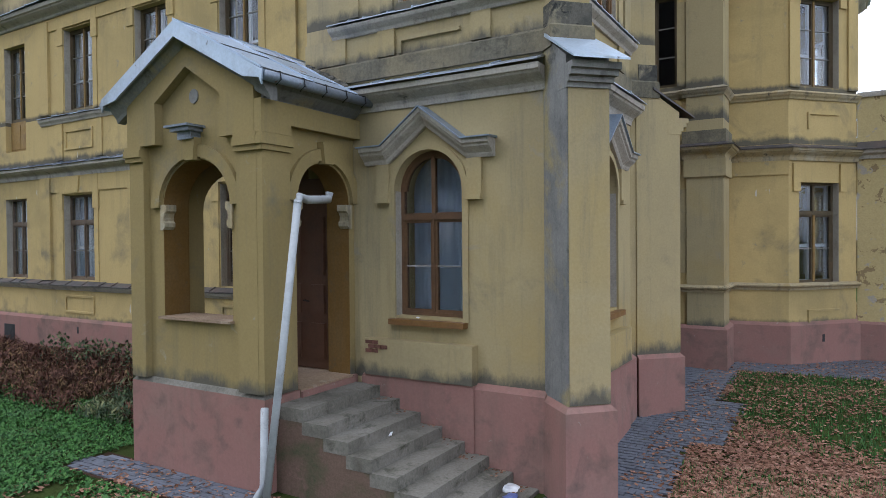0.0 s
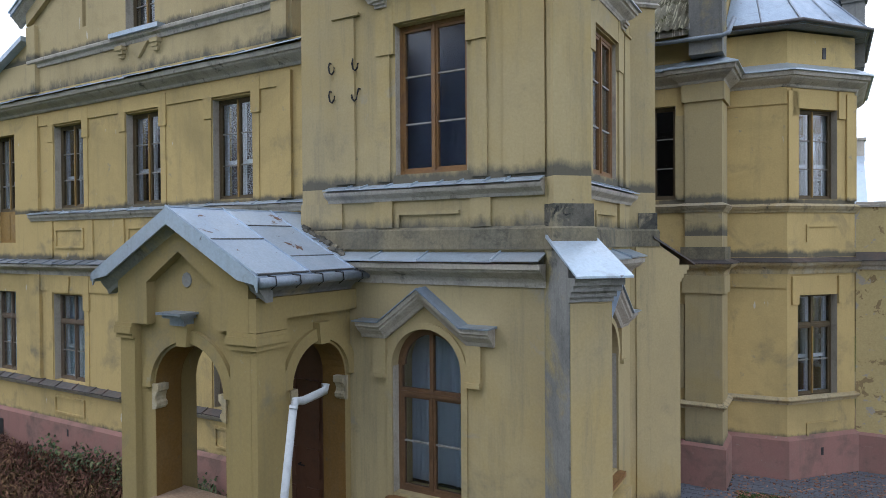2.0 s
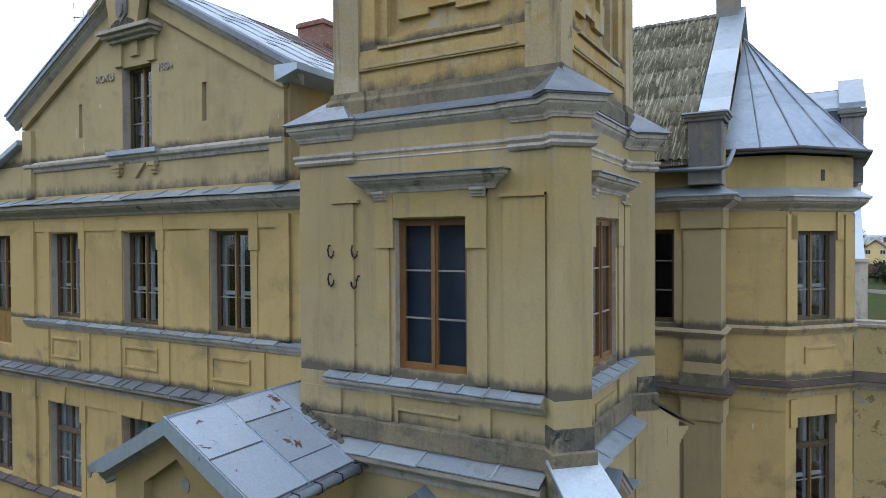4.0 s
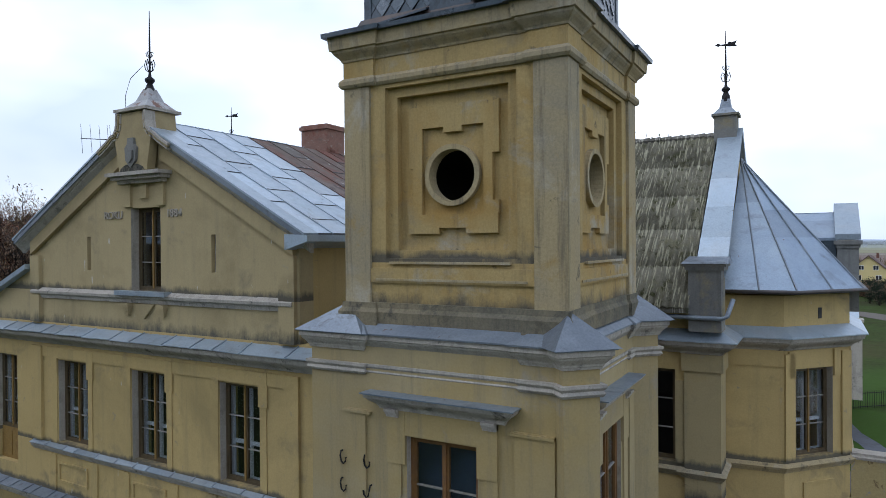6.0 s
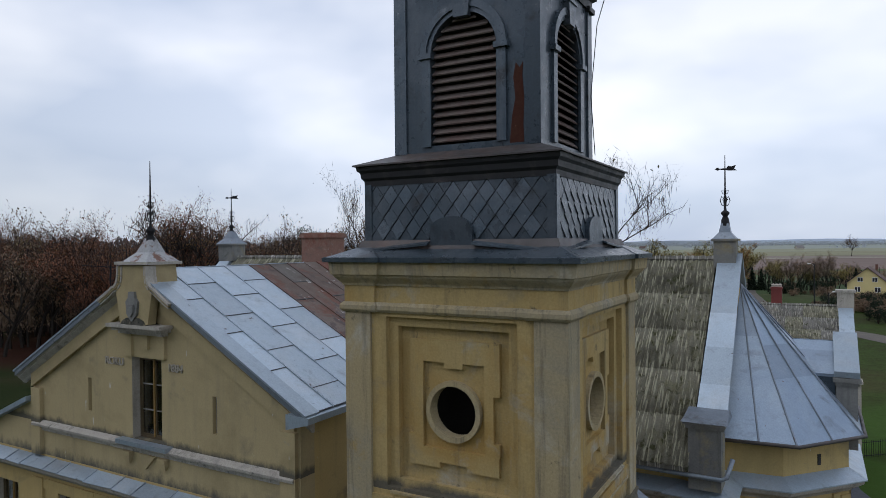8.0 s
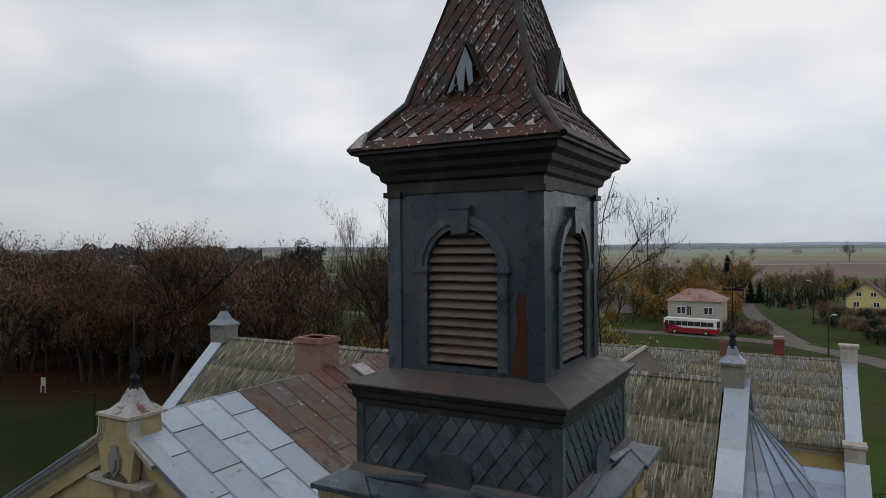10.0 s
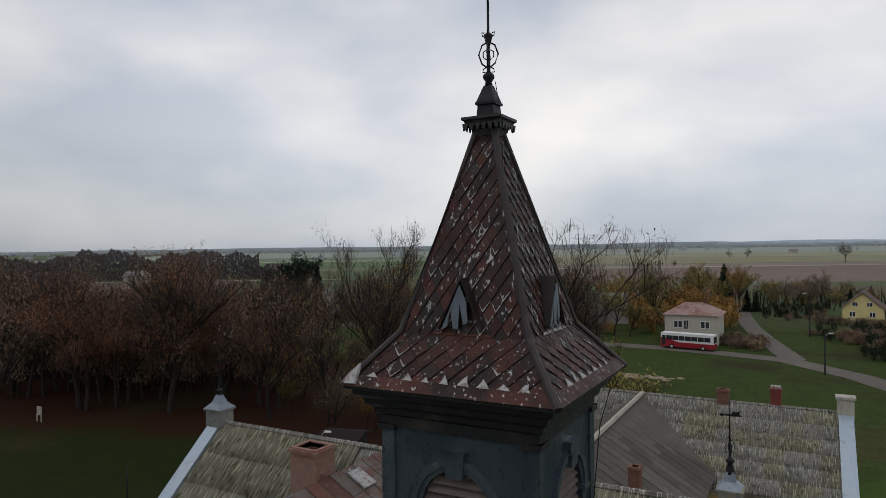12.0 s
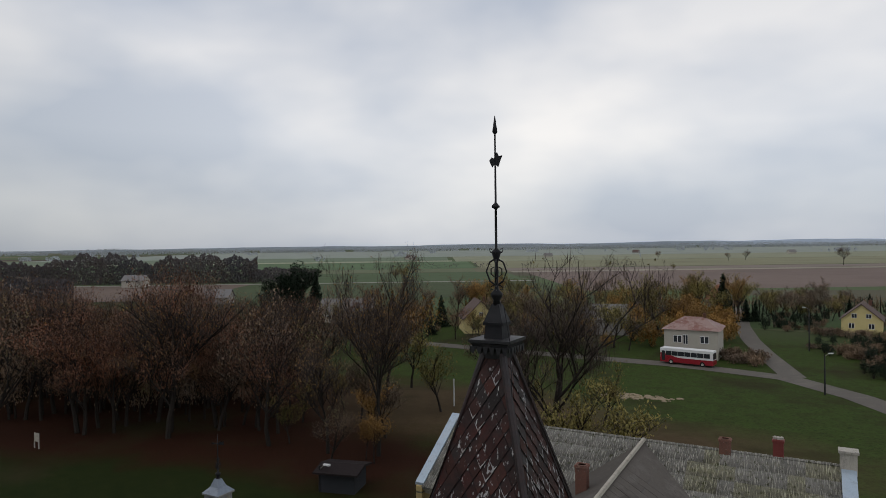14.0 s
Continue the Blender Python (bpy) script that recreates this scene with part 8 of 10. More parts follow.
def leaf_by_leaf(m, low, high):
    """Each leaf of a joined mesh gets a tone of its own."""
    nt = m.node_tree
    bs = nt.nodes["Principled BSDF"]
    col = bs.inputs["Base Color"].links[0].from_socket
    r = ramp_node(nt, [(0.0, low), (1.0, high)])
    nt.links.new(nt.nodes.new("ShaderNodeNewGeometry").outputs["Random Per Island"], r.inputs["Fac"])
    nt.links.new(mixed(nt, 1.0, col, r.outputs["Color"], "MULTIPLY"), bs.inputs["Base Color"])


leaf_by_leaf(M_LEAVES, (0.35, 0.26, 0.2), (1.25, 1.2, 1.2))
leaf_by_leaf(M_GRASS, (0.4, 0.45, 0.5), (1.4, 1.3, 1.2))
leaf_by_leaf(M_DEADPLANT, (0.3, 0.26, 0.26), (1.6, 1.5, 1.3))
leaf_by_leaf(M_GREENPLANT, (0.4, 0.45, 0.45), (1.5, 1.4, 1.2))


def cards(name, pts, size, mat, rng, flat=0.0, aspect=0.55, up=0.0):
    """Many small folded leaves as one mesh. pts: n x 3; flat: how far they lie level; up: how far they stand."""
    n = len(pts)
    a = rng.random(n) * 2 * np.pi
    tilt = (rng.random(n) - 0.5) * np.pi * (1 - flat)
    d = np.stack([np.cos(a) * np.cos(tilt), np.sin(a) * np.cos(tilt), np.sin(tilt) + up], 1)
    d /= np.linalg.norm(d, axis=1)[:, None]
    s = np.stack([-np.sin(a), np.cos(a), (rng.random(n) - 0.5) * 1.2 * (1 - flat)], 1)
    s /= np.linalg.norm(s, axis=1)[:, None]
    sz = size * (0.6 + 0.8 * rng.random(n))[:, None]
    v = np.stack([pts - d * sz / 2, pts + s * sz * aspect / 2, pts + d * sz / 2, pts - s * sz * aspect / 2], 1).reshape(-1, 3)
    me = bpy.data.meshes.new(name)
    me.from_pydata(v.tolist(), [], np.arange(4 * n).reshape(-1, 4).tolist())
    me.materials.append(mat)
    return me


def blades(name, pts, h, mat, rng, w=0.012, lean=0.5):
    n = len(pts)
    a = rng.random(n) * 2 * np.pi
    hh = h * (0.5 + rng.random(n))
    off = np.stack([np.cos(a), np.sin(a), np.zeros(n)], 1)
    side = np.stack([-np.sin(a), np.cos(a), np.zeros(n)], 1) * w
    tip = pts + off * (hh * lean * rng.random(n))[:, None]
    tip[:, 2] += hh
    v = np.stack([pts - side, pts + side, tip], 1).reshape(-1, 3)
    me = bpy.data.meshes.new(name)
    me.from_pydata(v.tolist(), [], np.arange(3 * n).reshape(-1, 3).tolist())
    me.materials.append(mat)
    return me


nrng = np.random.default_rng(7)


def on_ground(xy, lift=0.0):
    return np.array([(x, y, ground_z(x, y) + lift) for x, y in xy])


def patchy(x, y, s, lo):
    return noise.noise((x * s, y * s, 3.1)) > lo


def scatter(x0, x1, y0, y1, n, ok):
    p = np.stack([x0 + (x1 - x0) * nrng.random(n), y0 + (y1 - y0) * nrng.random(n)], 1)
    return np.array([q for q in p if ok(*q)])


def paved(x, y):
    """Where the paving blocks lie beside tower and bay."""
    if -3.0 < x < -1.75 + 0.06 * (9 - y) and 5.0 < y <= 10.3:
        return True
    if -3.0 < x < -1.35 and 10.3 < y <= 12.5:
        return True
    if -3.2 < x < -1.75 and 12.5 < y <= 15.2:
        return True
    return -2.0 < x < 9.0 and 15.15 < y < 17.8 and (y > 15.15 + (x + 2.0) * 0.12 if x < 0.5 else y > 15.45)


def inside_walls(x, y):
    return (y > 17.8 and x > -2.2) or (-2.2 < x < 0.55 and y > 16.35 + max(0, x + 0.8) * 1.1) or (x < -2.0 and y > 15.1) or (x < -2.86 and 7.6 < y < 11.8)


def green_patch(x, y):
    """The open lawn that the leaves have left bare."""
    u, v = (x - 0.1) * RGT.x + (y - 13.1) * RGT.y, (x - 0.1) * FWD.x + (y - 13.1) * FWD.y
    return (u / 1.7) ** 2 + (v / 2.5) ** 2 + 0.8 * noise.noise((x * 1.1, y * 1.1, 2.2)) < 1.0


lp = scatter(-2.4, 4.6, 4.6, 17.6, 110000, lambda x, y: not inside_walls(x, y) and not (green_patch(x, y) and nrng.random() < 0.76) and ((not paved(x, y) and (noise.noise((x * 0.35, y * 0.5, 0.7)) + 0.1 * (12.2 - y) + 0.12 * max(0.0, 0.4 - x) > 0.02 or nrng.random() < 0.3)) or (paved(x, y) and nrng.random() < 0.1)))
tagged(new("fallen_leaves", cards("fallen_leaves", on_ground(lp, 0.03), 0.072, M_LEAVES, nrng, flat=0.76, aspect=0.7)), "brown and pink autumn leaves strewn over the lawn", "leaves", kind="stuff")
gp = scatter(-2.2, 5.0, 5.2, 16.6, 40000, lambda x, y: not inside_walls(x, y) and not paved(x, y) and (green_patch(x, y) or noise.noise((x * 0.35, y * 0.5, 0.7)) < 0.2))
tagged(new("short_grass", blades("short_grass", on_ground(gp), 0.06, M_GRASS, nrng)), "short green grass between the leaves", "grass", kind="stuff")
gl = scatter(-17, -8.9, 2.5, 7.4, 42000, lambda x, y: not (x > -9.5 and y > 5.1))
me = cards("ground_cover", on_ground(gl, 0.05), 0.07, M_GRASS, nrng, flat=0.35, aspect=0.5, up=0.5)
tagged(new("ground_cover", me), "lush low green weeds beside the porch", "weeds", kind="stuff")
gl = scatter(-10, -2.5, 2.8, 5.2, 9000, lambda x, y: patchy(x, y, 0.8, -0.25) and not (x > -9.55 and y > 5.12))
tagged(new("ground_cover", cards("ground_cover", on_ground(gl, 0.03), 0.08, M_GRASS, nrng, flat=0.35, aspect=0.5, up=0.4)), "patchy short weeds before the porch paving", "weeds", kind="stuff")
gl = scatter(-9.3, -2.5, 2.8, 5.3, 2600, lambda x, y: patchy(x, y, 0.9, -0.1))
tagged(new("fallen_leaves", cards("fallen_leaves", on_ground(gl, 0.03), 0.075, M_LEAVES, nrng, flat=0.75, aspect=0.7)), "dry brown leaves before the porch paving", "leaves", kind="stuff")
gl = scatter(-40, -12, -2, 9, 9000, lambda x, y: not (y > 6.6 and x > -21.6))
tagged(new("rough_grass", cards("rough_grass", on_ground(gl, 0.05), 0.14, M_GRASS, nrng, flat=0.35, aspect=0.4, up=0.6)), "rough green grass of the lawn", "grass", kind="stuff")
# withered border along the front
dp = scatter(-21.0, -8.95, 6.75, 9.25, 26000, lambda x, y: patchy(x, y, 0.9, -0.35))
z = on_ground(dp)
bump_h = np.array([0.16 + 0.34 * max(0, noise.noise((x * 0.8, y * 0.9, 9.0)) + 0.55) for x, y in dp])
z[:, 2] += bump_h * nrng.random(len(dp))
sel = np.array([noise.noise((x * 0.5, y * 0.5, 4.0)) + 0.12 * (x + 13) < 0.25 for x, y in dp])
tagged(new("withered_border", cards("withered_border", z[sel], 0.13, M_DEADPLANT, nrng, flat=0.2, aspect=0.25, up=-0.15)), "collapsed red-brown withered perennials along the plinth", "plants", kind="stuff")
tagged(new("green_border", cards("green_border", z[~sel], 0.14, M_GREENPLANT, nrng, flat=0.2, aspect=0.25, up=0.2)), "drooping green and yellow perennials along the plinth", "plants", kind="stuff")
gl = scatter(-17, -9, 8.7, 9.36, 2600, lambda x, y: patchy(x, y, 1.2, -0.1))
tagged(new("ivy_fringe", cards("ivy_fringe", on_ground(gl, 0.0) + np.stack([np.zeros(len(gl)), np.zeros(len(gl)), 0.6 * nrng.random(len(gl)) ** 1.6], 1), 0.1, M_GREENPLANT, nrng, flat=0.1, aspect=0.7)), "dark green seedlings against the plinth", "plants", kind="stuff")
# vents and basement window in the plinth
bm = B()
wf.block(bm, -16.35, -16.28, 0.95, 1.12, 0.088, 0.094)
part("plinth_vent", bm, M_DARKMETAL, building)
bm = B()
wf.block(bm, -19.9, -19.35, 0.55, 1.0, 0.086, 0.1)
part("basement_window", bm, M_DARKMETAL, building)
bm = B()
wb[1].block(bm, 0.86, 0.93, 0.85, 1.02, 0.088, 0.096)
part("plinth_vent", bm, M_DARKMETAL, wing)

# ---- paving blocks ----
pave = tagged(new("pavement"), "grey concrete paving blocks with leaves in the joints", "pavement", kind="structure")
bm = B()
for x in np.arange(-2.9, 9.0, 0.25):
    for y in np.arange(5.0, 17.8, 0.25):
        if paved(x + 0.125, y + 0.125) and not inside_walls(x + 0.1, y + 0.1):
            zz = ground_z(x, y) + 0.005
            quad(bm, (x, y, zz), (x + 0.25, y, zz), (x + 0.25, y + 0.25, ground_z(x, y + 0.25) + 0.005), (x, y + 0.25, ground_z(x, y + 0.25) + 0.005))
box(bm, -9.55, -5.9, 5.15, 5.9, -0.1, 0.006)
part("sand_bed", bm, M_SOIL, pave)
bw, bl = 0.105, 0.21
me_b = B()
box(me_b, 0, bl - 0.012, 0, bw - 0.012, -0.03, 0.022)
me_b = mesh_of("paving_block", me_b, M_PAVER)
rest = B()
rg = random.Random(9)
near = 0
for j in range(-20, 125):
    for i in range(-34, 62):
        x, y = -2.95 + i * bl * 1.0 + (bl / 2 if j % 2 else 0), 5.0 + j * bw
        if not (paved(x + bl / 2, y + bw / 2) and not inside_walls(x + bl / 2, y + bw / 2)):
            if not (-9.55 + 0.15 * math.sin(y * 9) < x < -6.1 and 5.15 < y < 5.78):
                continue
        m = Matrix.Translation((x, y, ground_z(x, y) + rg.uniform(-0.004, 0.006))) @ pose(0, 0, 0, rg.uniform(-1, 1), rg.uniform(-1, 1), rg.uniform(-1, 1))
        if (x < -6 or y < 11.6) and near < 300:
            piece("paving_block", me_b, pave, m)
            near += 1
        else:
            box(rest, 0, bl - 0.012, 0, bw - 0.012, -0.03, 0.022, m)
part("far_blocks", rest, M_PAVER, pave, kind="stuff")

# litter on and beside the steps
def litter(x, y, z, s, mat, label, seed):
    rg = random.Random(seed)
    bm = B()
    bmesh.ops.create_icosphere(bm, subdivisions=2, radius=s)
    for v in bm.verts:
        v.co *= rg.uniform(0.6, 1.2)
        v.co.z *= 0.45
        v.co += Vector((x, y, z + s * 0.3))
    return lone("litter", bm, mat, label, "litter", "litter on the steps")


litter(-5.0, 6.9, 0.67, 0.08, M_LITTER, "crumpled white paper lying on a step", 1)
litter(-5.06, 6.98, 0.67, 0.055, M_LITTER, "small torn white paper on a step", 4)
litter(-4.3, 7.2, 0.36, 0.06, M_LITTER, "white wrapper scrap lying on a step", 2)
litter(-4.12, 7.0, 0.21, 0.06, M_LITTERB, "crushed blue wrapper lying on a step", 3)
litter(-3.5, 7.45, 0.03, 0.13, M_LITTER, "crumpled pale plastic bag beside the steps", 5)
litter(-3.38, 7.25, 0.0, 0.12, M_LITTERB, "crumpled blue plastic bag beside the steps", 6)
litter(-5.0, 7.66, 2.13, 0.03, M_LITTER, "scrap of white paper on the window sill", 7)
sp = np.array([(-6.0 + i * RUN - 0.05 + 0.3 * nrng.random(), 7.63 - 0.25 * nrng.random() ** 2, 1.125 - i * 0.152) for i in range(1, 8) for _ in range(26)])
tagged(new("leaf_litter", cards("leaf_litter", sp, 0.05, M_LEAVES, nrng, flat=0.75, aspect=0.7)), "dry leaves blown into the step corners", "leaves", kind="stuff")
sp = scatter(-9.0, -5.9, 5.2, 5.85, 260, lambda x, y: True)
tagged(new("leaf_litter", cards("leaf_litter", on_ground(sp, 0.035), 0.06, M_LEAVES, nrng, flat=0.75, aspect=0.7)), "dry leaves along the porch foot", "leaves", kind="stuff")
# television aerial behind the gable
aerial = thing("aerial", (-16.7, 10.75, 12.0), "thin metal television aerial on a pole behind the gable", "aerial")
bm = B()
tube(bm, [(-16.7, 10.75, 12.0), (-16.7, 10.75, 14.45)], 0.02, 6)
part("pole", bm, M_IRON, aerial)
bm = B()
a, b = Vector((-17.4, 10.38, 14.43)), Vector((-16.36, 10.92, 14.36))
tube(bm, [a, b], 0.011, 5)
for f, h in ((0.02, 0.4), (0.24, 0.38), (0.45, 0.38), (0.64, 0.4), (0.7, 0.4), (0.98, 0.36)):
    p = a.lerp(b, f)
    tube(bm, [p + Vector((0.04, 0, -h)), p + Vector((-0.04, 0, h))], 0.006, 4)
part("antenna", bm, M_IRON, aerial)

# ---- buildings behind ----
rear = thing("courtyard_range", (-14, 48, 0.3), "long rear range with lichened corrugated roof", "building")
RRY, RRZ, REZ = 48.0, 10.75, 7.0
bm = B()
Wall(0, 42.5, 1, 0).panel(bm, -25.6, 1.45, -0.3, 7.2, 0.5)
Wall(1.45, 0, 0, 1).shape(bm, [(42.5, -0.3), (53.5, -0.3), (53.5, 7.2), (48, 10.7), (42.5, 7.2)], -0.5, 0)
part("wall", bm, M_YELLOW, rear)
bm = B()
moulding(bm, [(-25.6, 42.5), (1.45, 42.5)], steps_prof(6.4, (0.06, 6.4), (0.1, 6.55), (0.25, 6.7), (0.27, 6.85)))
part("cornice", bm, M_STONE, rear)
rng = random.Random(31)
for s in (-1, 1):
    bm = B()
    y0 = RRY + s * 6.0
    solid(bm, [(-25.6, y0, REZ - 0.12), (1.05, y0, REZ - 0.12), (1.05, RRY, RRZ - 0.12), (-25.6, RRY, RRZ - 0.12)], [(-25.6, y0, REZ), (1.05, y0, REZ), (1.05, RRY, RRZ), (-25.6, RRY, RRZ)])
    rf = part("roof", bm, M_ETERNIT, rear, "lichened corrugated cement-sheet roof")
    if s < 0:
        up = Vector((0, 6.0, RRZ - REZ))
        corrugated_roof(rf, (-25.6, y0, REZ), (1, 0, 0), up, 26.65, up.length, [M_ETERNIT, M_ETERNIT, M_ETERNITY], rng)
bm = B()
for i in range(89):
    tube(bm, [(-25.6 + i * 0.3, RRY, RRZ + 0.05), (-25.6 + i * 0.3 + 0.31, RRY, RRZ + 0.07)], [0.1, 0.12], 6)
part("ridge_capping", bm, M_ETERNIT, rear, kind="stuff")
for s in (-1, 1):
    bm = B()
    y0 = RRY + s * 5.9
    solid(bm, [(1.0, y0, REZ + 0.05), (1.8, y0, REZ + 0.05), (1.8, RRY, RRZ + 0.05), (1.0, RRY, RRZ + 0.05)], [(1.0, y0, REZ + 0.25), (1.8, y0, REZ + 0.25), (1.8, RRY, RRZ + 0.25), (1.0, RRY, RRZ + 0.25)])
    part("gable_coping", bm, M_ZINC, rear, "zinc-covered gable coping")
    bm = B()
    yy = RRY + s * 6.1
    box(bm, 0.92, 1.9, yy - 0.4, yy + 0.4, 3.0, 7.2), box(bm, 0.84, 1.98, yy - 0.5, yy + 0.5, 7.2, 7.35)
    part("kneeler", bm, M_STONE, rear)
bm = B()
for s in (-1, 1):
    y0 = RRY + s * 5.9
    solid(bm, [(-26.2, y0, REZ + 0.05), (-25.5, y0, REZ + 0.05), (-25.5, RRY, RRZ + 0.05), (-26.2, RRY, RRZ + 0.05)], [(-26.2, y0, REZ + 0.25), (-25.5, y0, REZ + 0.25), (-25.5, RRY, RRZ + 0.25), (-26.2, RRY, RRZ + 0.25)])
part("gable_coping", bm, M_ZINC, rear, "zinc-covered gable coping")
bm = B()
Wall(-26.1, 54.0, 0, -1).shape(bm, [(0, -0.3), (12.0, -0.3), (12.0, 7.0), (6.0, 10.75), (0, 7.0)], -0.5, 0)
part("gable_wall", bm, M_YELLOW, rear)
bm = B()
box(bm, 0.95, 1.85, RRY - 0.4, RRY + 0.4, 10.4, 11.7), box(bm, 0.86, 1.94, RRY - 0.48, RRY + 0.48, 11.7, 11.85)
part("apex_pedestal", bm, M_STONE, rear, "pale apex block with a flat cap")
# connecting wing, its ridge running to the rear
link = thing("connecting_wing", (-11.5, 34, 0.3), "connecting wing with weathered brown felt roof", "building")
LX = -10.9
for s in (-1, 1):
    bm = B()
    solid(bm, [(LX, 30.0, 10.55), (LX, 48.0, 10.63), (LX + s * 5.4, 43.0, 7.4), (LX + s * 5.4, 30.0, 7.4)][::s], [(LX, 30.0, 10.67), (LX, 48.0, 10.75), (LX + s * 5.4, 43.0, 7.52), (LX + s * 5.4, 30.0, 7.52)][::s])
    rf = part("roof", bm, M_PAPP, link, "weathered brown felt roof")
    if s > 0:
        up = Vector((-5.4, 0, 3.15))
        roof_sheets(rf, (LX + 5.4, 30, 7.54), (0, 1, 0), up, 13.0, up.length, 0.8, 3.1, [M_PAPP], random.Random(2))
bm = B()
tube(bm, [(LX, 30, 10.75), (LX, 48, 10.85)], 0.16, 6)
part("ridge_capping", bm, M_REVEAL, link)
bm = B()
box(bm, LX - 5.1, LX + 5.1, 23.2, 42.4, -0.3, 7.4)
part("wall", bm, M_YELLOW, link)
bm = B()
up = Vector((0, 3.2, 1.6))
solid(bm, [(LX + 5.0, 27, 6.6), (LX + 8.2, 27, 6.6), (LX + 8.2, 31, 8.2), (LX + 5.0, 31, 8.2)], [(LX + 5.0, 27, 6.7), (LX + 8.2, 27, 6.7), (LX + 8.2, 31, 8.3), (LX + 5.0, 31, 8.3)])
part("low_roof", bm, M_RUST, link)
chimney(-12.9, 40.0, 8.6, 11.2, 0.7, 0.6, M_BRICK, "plain red brick chimney on the felt roof")
chimney(-8.0, 33.0, 8.2, 10.6, 0.55, 0.6, M_BRICK, "plain red brick chimney beside the felt roof")
chimney(-5.6, 48.0, 10.2, 11.65, 0.7, 0.6, M_BRICK, "square brick chimney at the rear ridge")
glazed = chimney(-2.45, 48.2, 10.2, 11.95, 0.62, 0.55, M_REDBRICK, "dark red glazed chimney on the rear roof", cap=True)
for k in range(3):
    bm = B()
    lathe(bm, -2.65 + 0.2 * k, 48.2, [(0.1, 11.92), (0.1, 12.05), (0.14, 12.07), (0.02, 12.15)], 8)
    part("cowl", bm, M_STONE, glazed)

# ---- roads and fields ----
def strip(name, pts, width, mat, label, lift=0.05, category="road"):
    """A ribbon of ground along points in plan."""
    bm = B()
    P = [Vector(p) for p in pts]
    L, R = [], []
    for i, p in enumerate(P):
        d = (P[min(i + 1, len(P) - 1)] - P[max(i - 1, 0)]).normalized()
        n = Vector((-d.y, d.x)) * width / 2
        L.append(bm.verts.new((p.x + n.x, p.y + n.y, 0.36 + lift))), R.append(bm.verts.new((p.x - n.x, p.y - n.y, 0.36 + lift)))
    for i in range(len(P) - 1):
        bm.faces.new((R[i], R[i + 1], L[i + 1], L[i]))
    return tagged(new(name, mesh_of(name, bm, mat)), label, category, kind="structure")


strip("road", [(-260, 165), (-150, 148), (-88, 140), (-60, 138), (-25.6, 136.6), (-16, 134.8), (-4, 131.5), (6, 120), (14, 106), (30, 70)], 5.0, M_ROAD, "narrow worn grey village road")
strip("side_road", [(-3, 132.5), (-5.5, 143), (-9, 158), (-13, 178), (-17, 205), (-22, 260)], 4.2, M_ROAD, "pale side lane running between gardens", 0.055)


def field(name, f0, f1, r0, r1, col, label, skew=0.0, lift=0.08):
    bm = B()
    n = 12
    a, b = [], []
    for i in range(n + 1):
        r = r0 + (r1 - r0) * i / n
        for lst, f in ((a, f0), (b, f1)):
            p = EYE0 + FWD * (f + skew * r) + RGT * r
            lst.append(bm.verts.new((p.x, p.y, 0.36 + lift)))
    for i in range(n):
        bm.faces.new((a[i], a[i + 1], b[i + 1], b[i]))
    # lifted by a quarter for the haze over the distant fields
    col = tuple(c * 1.25 for c in col)
    m = surface(name + "_soil", col, 0.95, big=((0.012, 0.45, 0.7, tuple(c * 0.8 for c in col)),), fine=0.06, scale=0.06, bump=0)
    return tagged(new(name, mesh_of(name, bm, m)), label, "field", kind="structure")


# strips pale towards the skyline, where haze is put into their colours
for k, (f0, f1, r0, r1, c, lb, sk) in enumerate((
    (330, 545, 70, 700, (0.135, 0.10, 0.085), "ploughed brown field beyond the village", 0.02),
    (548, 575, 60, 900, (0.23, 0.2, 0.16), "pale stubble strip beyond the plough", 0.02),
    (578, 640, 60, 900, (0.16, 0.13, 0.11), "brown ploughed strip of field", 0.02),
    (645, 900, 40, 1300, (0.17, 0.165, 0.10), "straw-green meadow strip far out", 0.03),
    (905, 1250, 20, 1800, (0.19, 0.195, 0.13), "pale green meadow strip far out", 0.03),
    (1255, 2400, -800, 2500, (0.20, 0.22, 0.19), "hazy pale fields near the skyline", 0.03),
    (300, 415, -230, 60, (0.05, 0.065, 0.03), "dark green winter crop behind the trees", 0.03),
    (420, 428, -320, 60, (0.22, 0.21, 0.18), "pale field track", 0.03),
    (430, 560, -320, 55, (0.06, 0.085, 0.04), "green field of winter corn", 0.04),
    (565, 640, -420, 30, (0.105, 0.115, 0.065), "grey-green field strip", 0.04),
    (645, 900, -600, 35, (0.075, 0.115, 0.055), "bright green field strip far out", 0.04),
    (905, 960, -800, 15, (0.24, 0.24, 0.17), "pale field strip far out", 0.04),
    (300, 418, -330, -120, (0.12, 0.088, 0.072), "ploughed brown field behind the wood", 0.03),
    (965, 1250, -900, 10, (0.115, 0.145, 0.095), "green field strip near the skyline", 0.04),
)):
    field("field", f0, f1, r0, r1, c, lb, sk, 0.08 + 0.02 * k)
bm = B()
rg = random.Random(12)
for i in range(60):
    x, y = -24.5 + rg.gauss(0, 2.6), 105.5 + rg.gauss(0, 0.9)
    bmesh.ops.create_icosphere(bm, subdivisions=1, radius=rg.uniform(0.15, 0.5), matrix=Matrix.Translation((x, y, 0.4)) @ Matrix.Diagonal((1.5, 1, 0.5, 1)))
lone("rubble_pile", bm, M_SAND, "low pale heap of rubble on the grass", "rubble", kind="stuff")

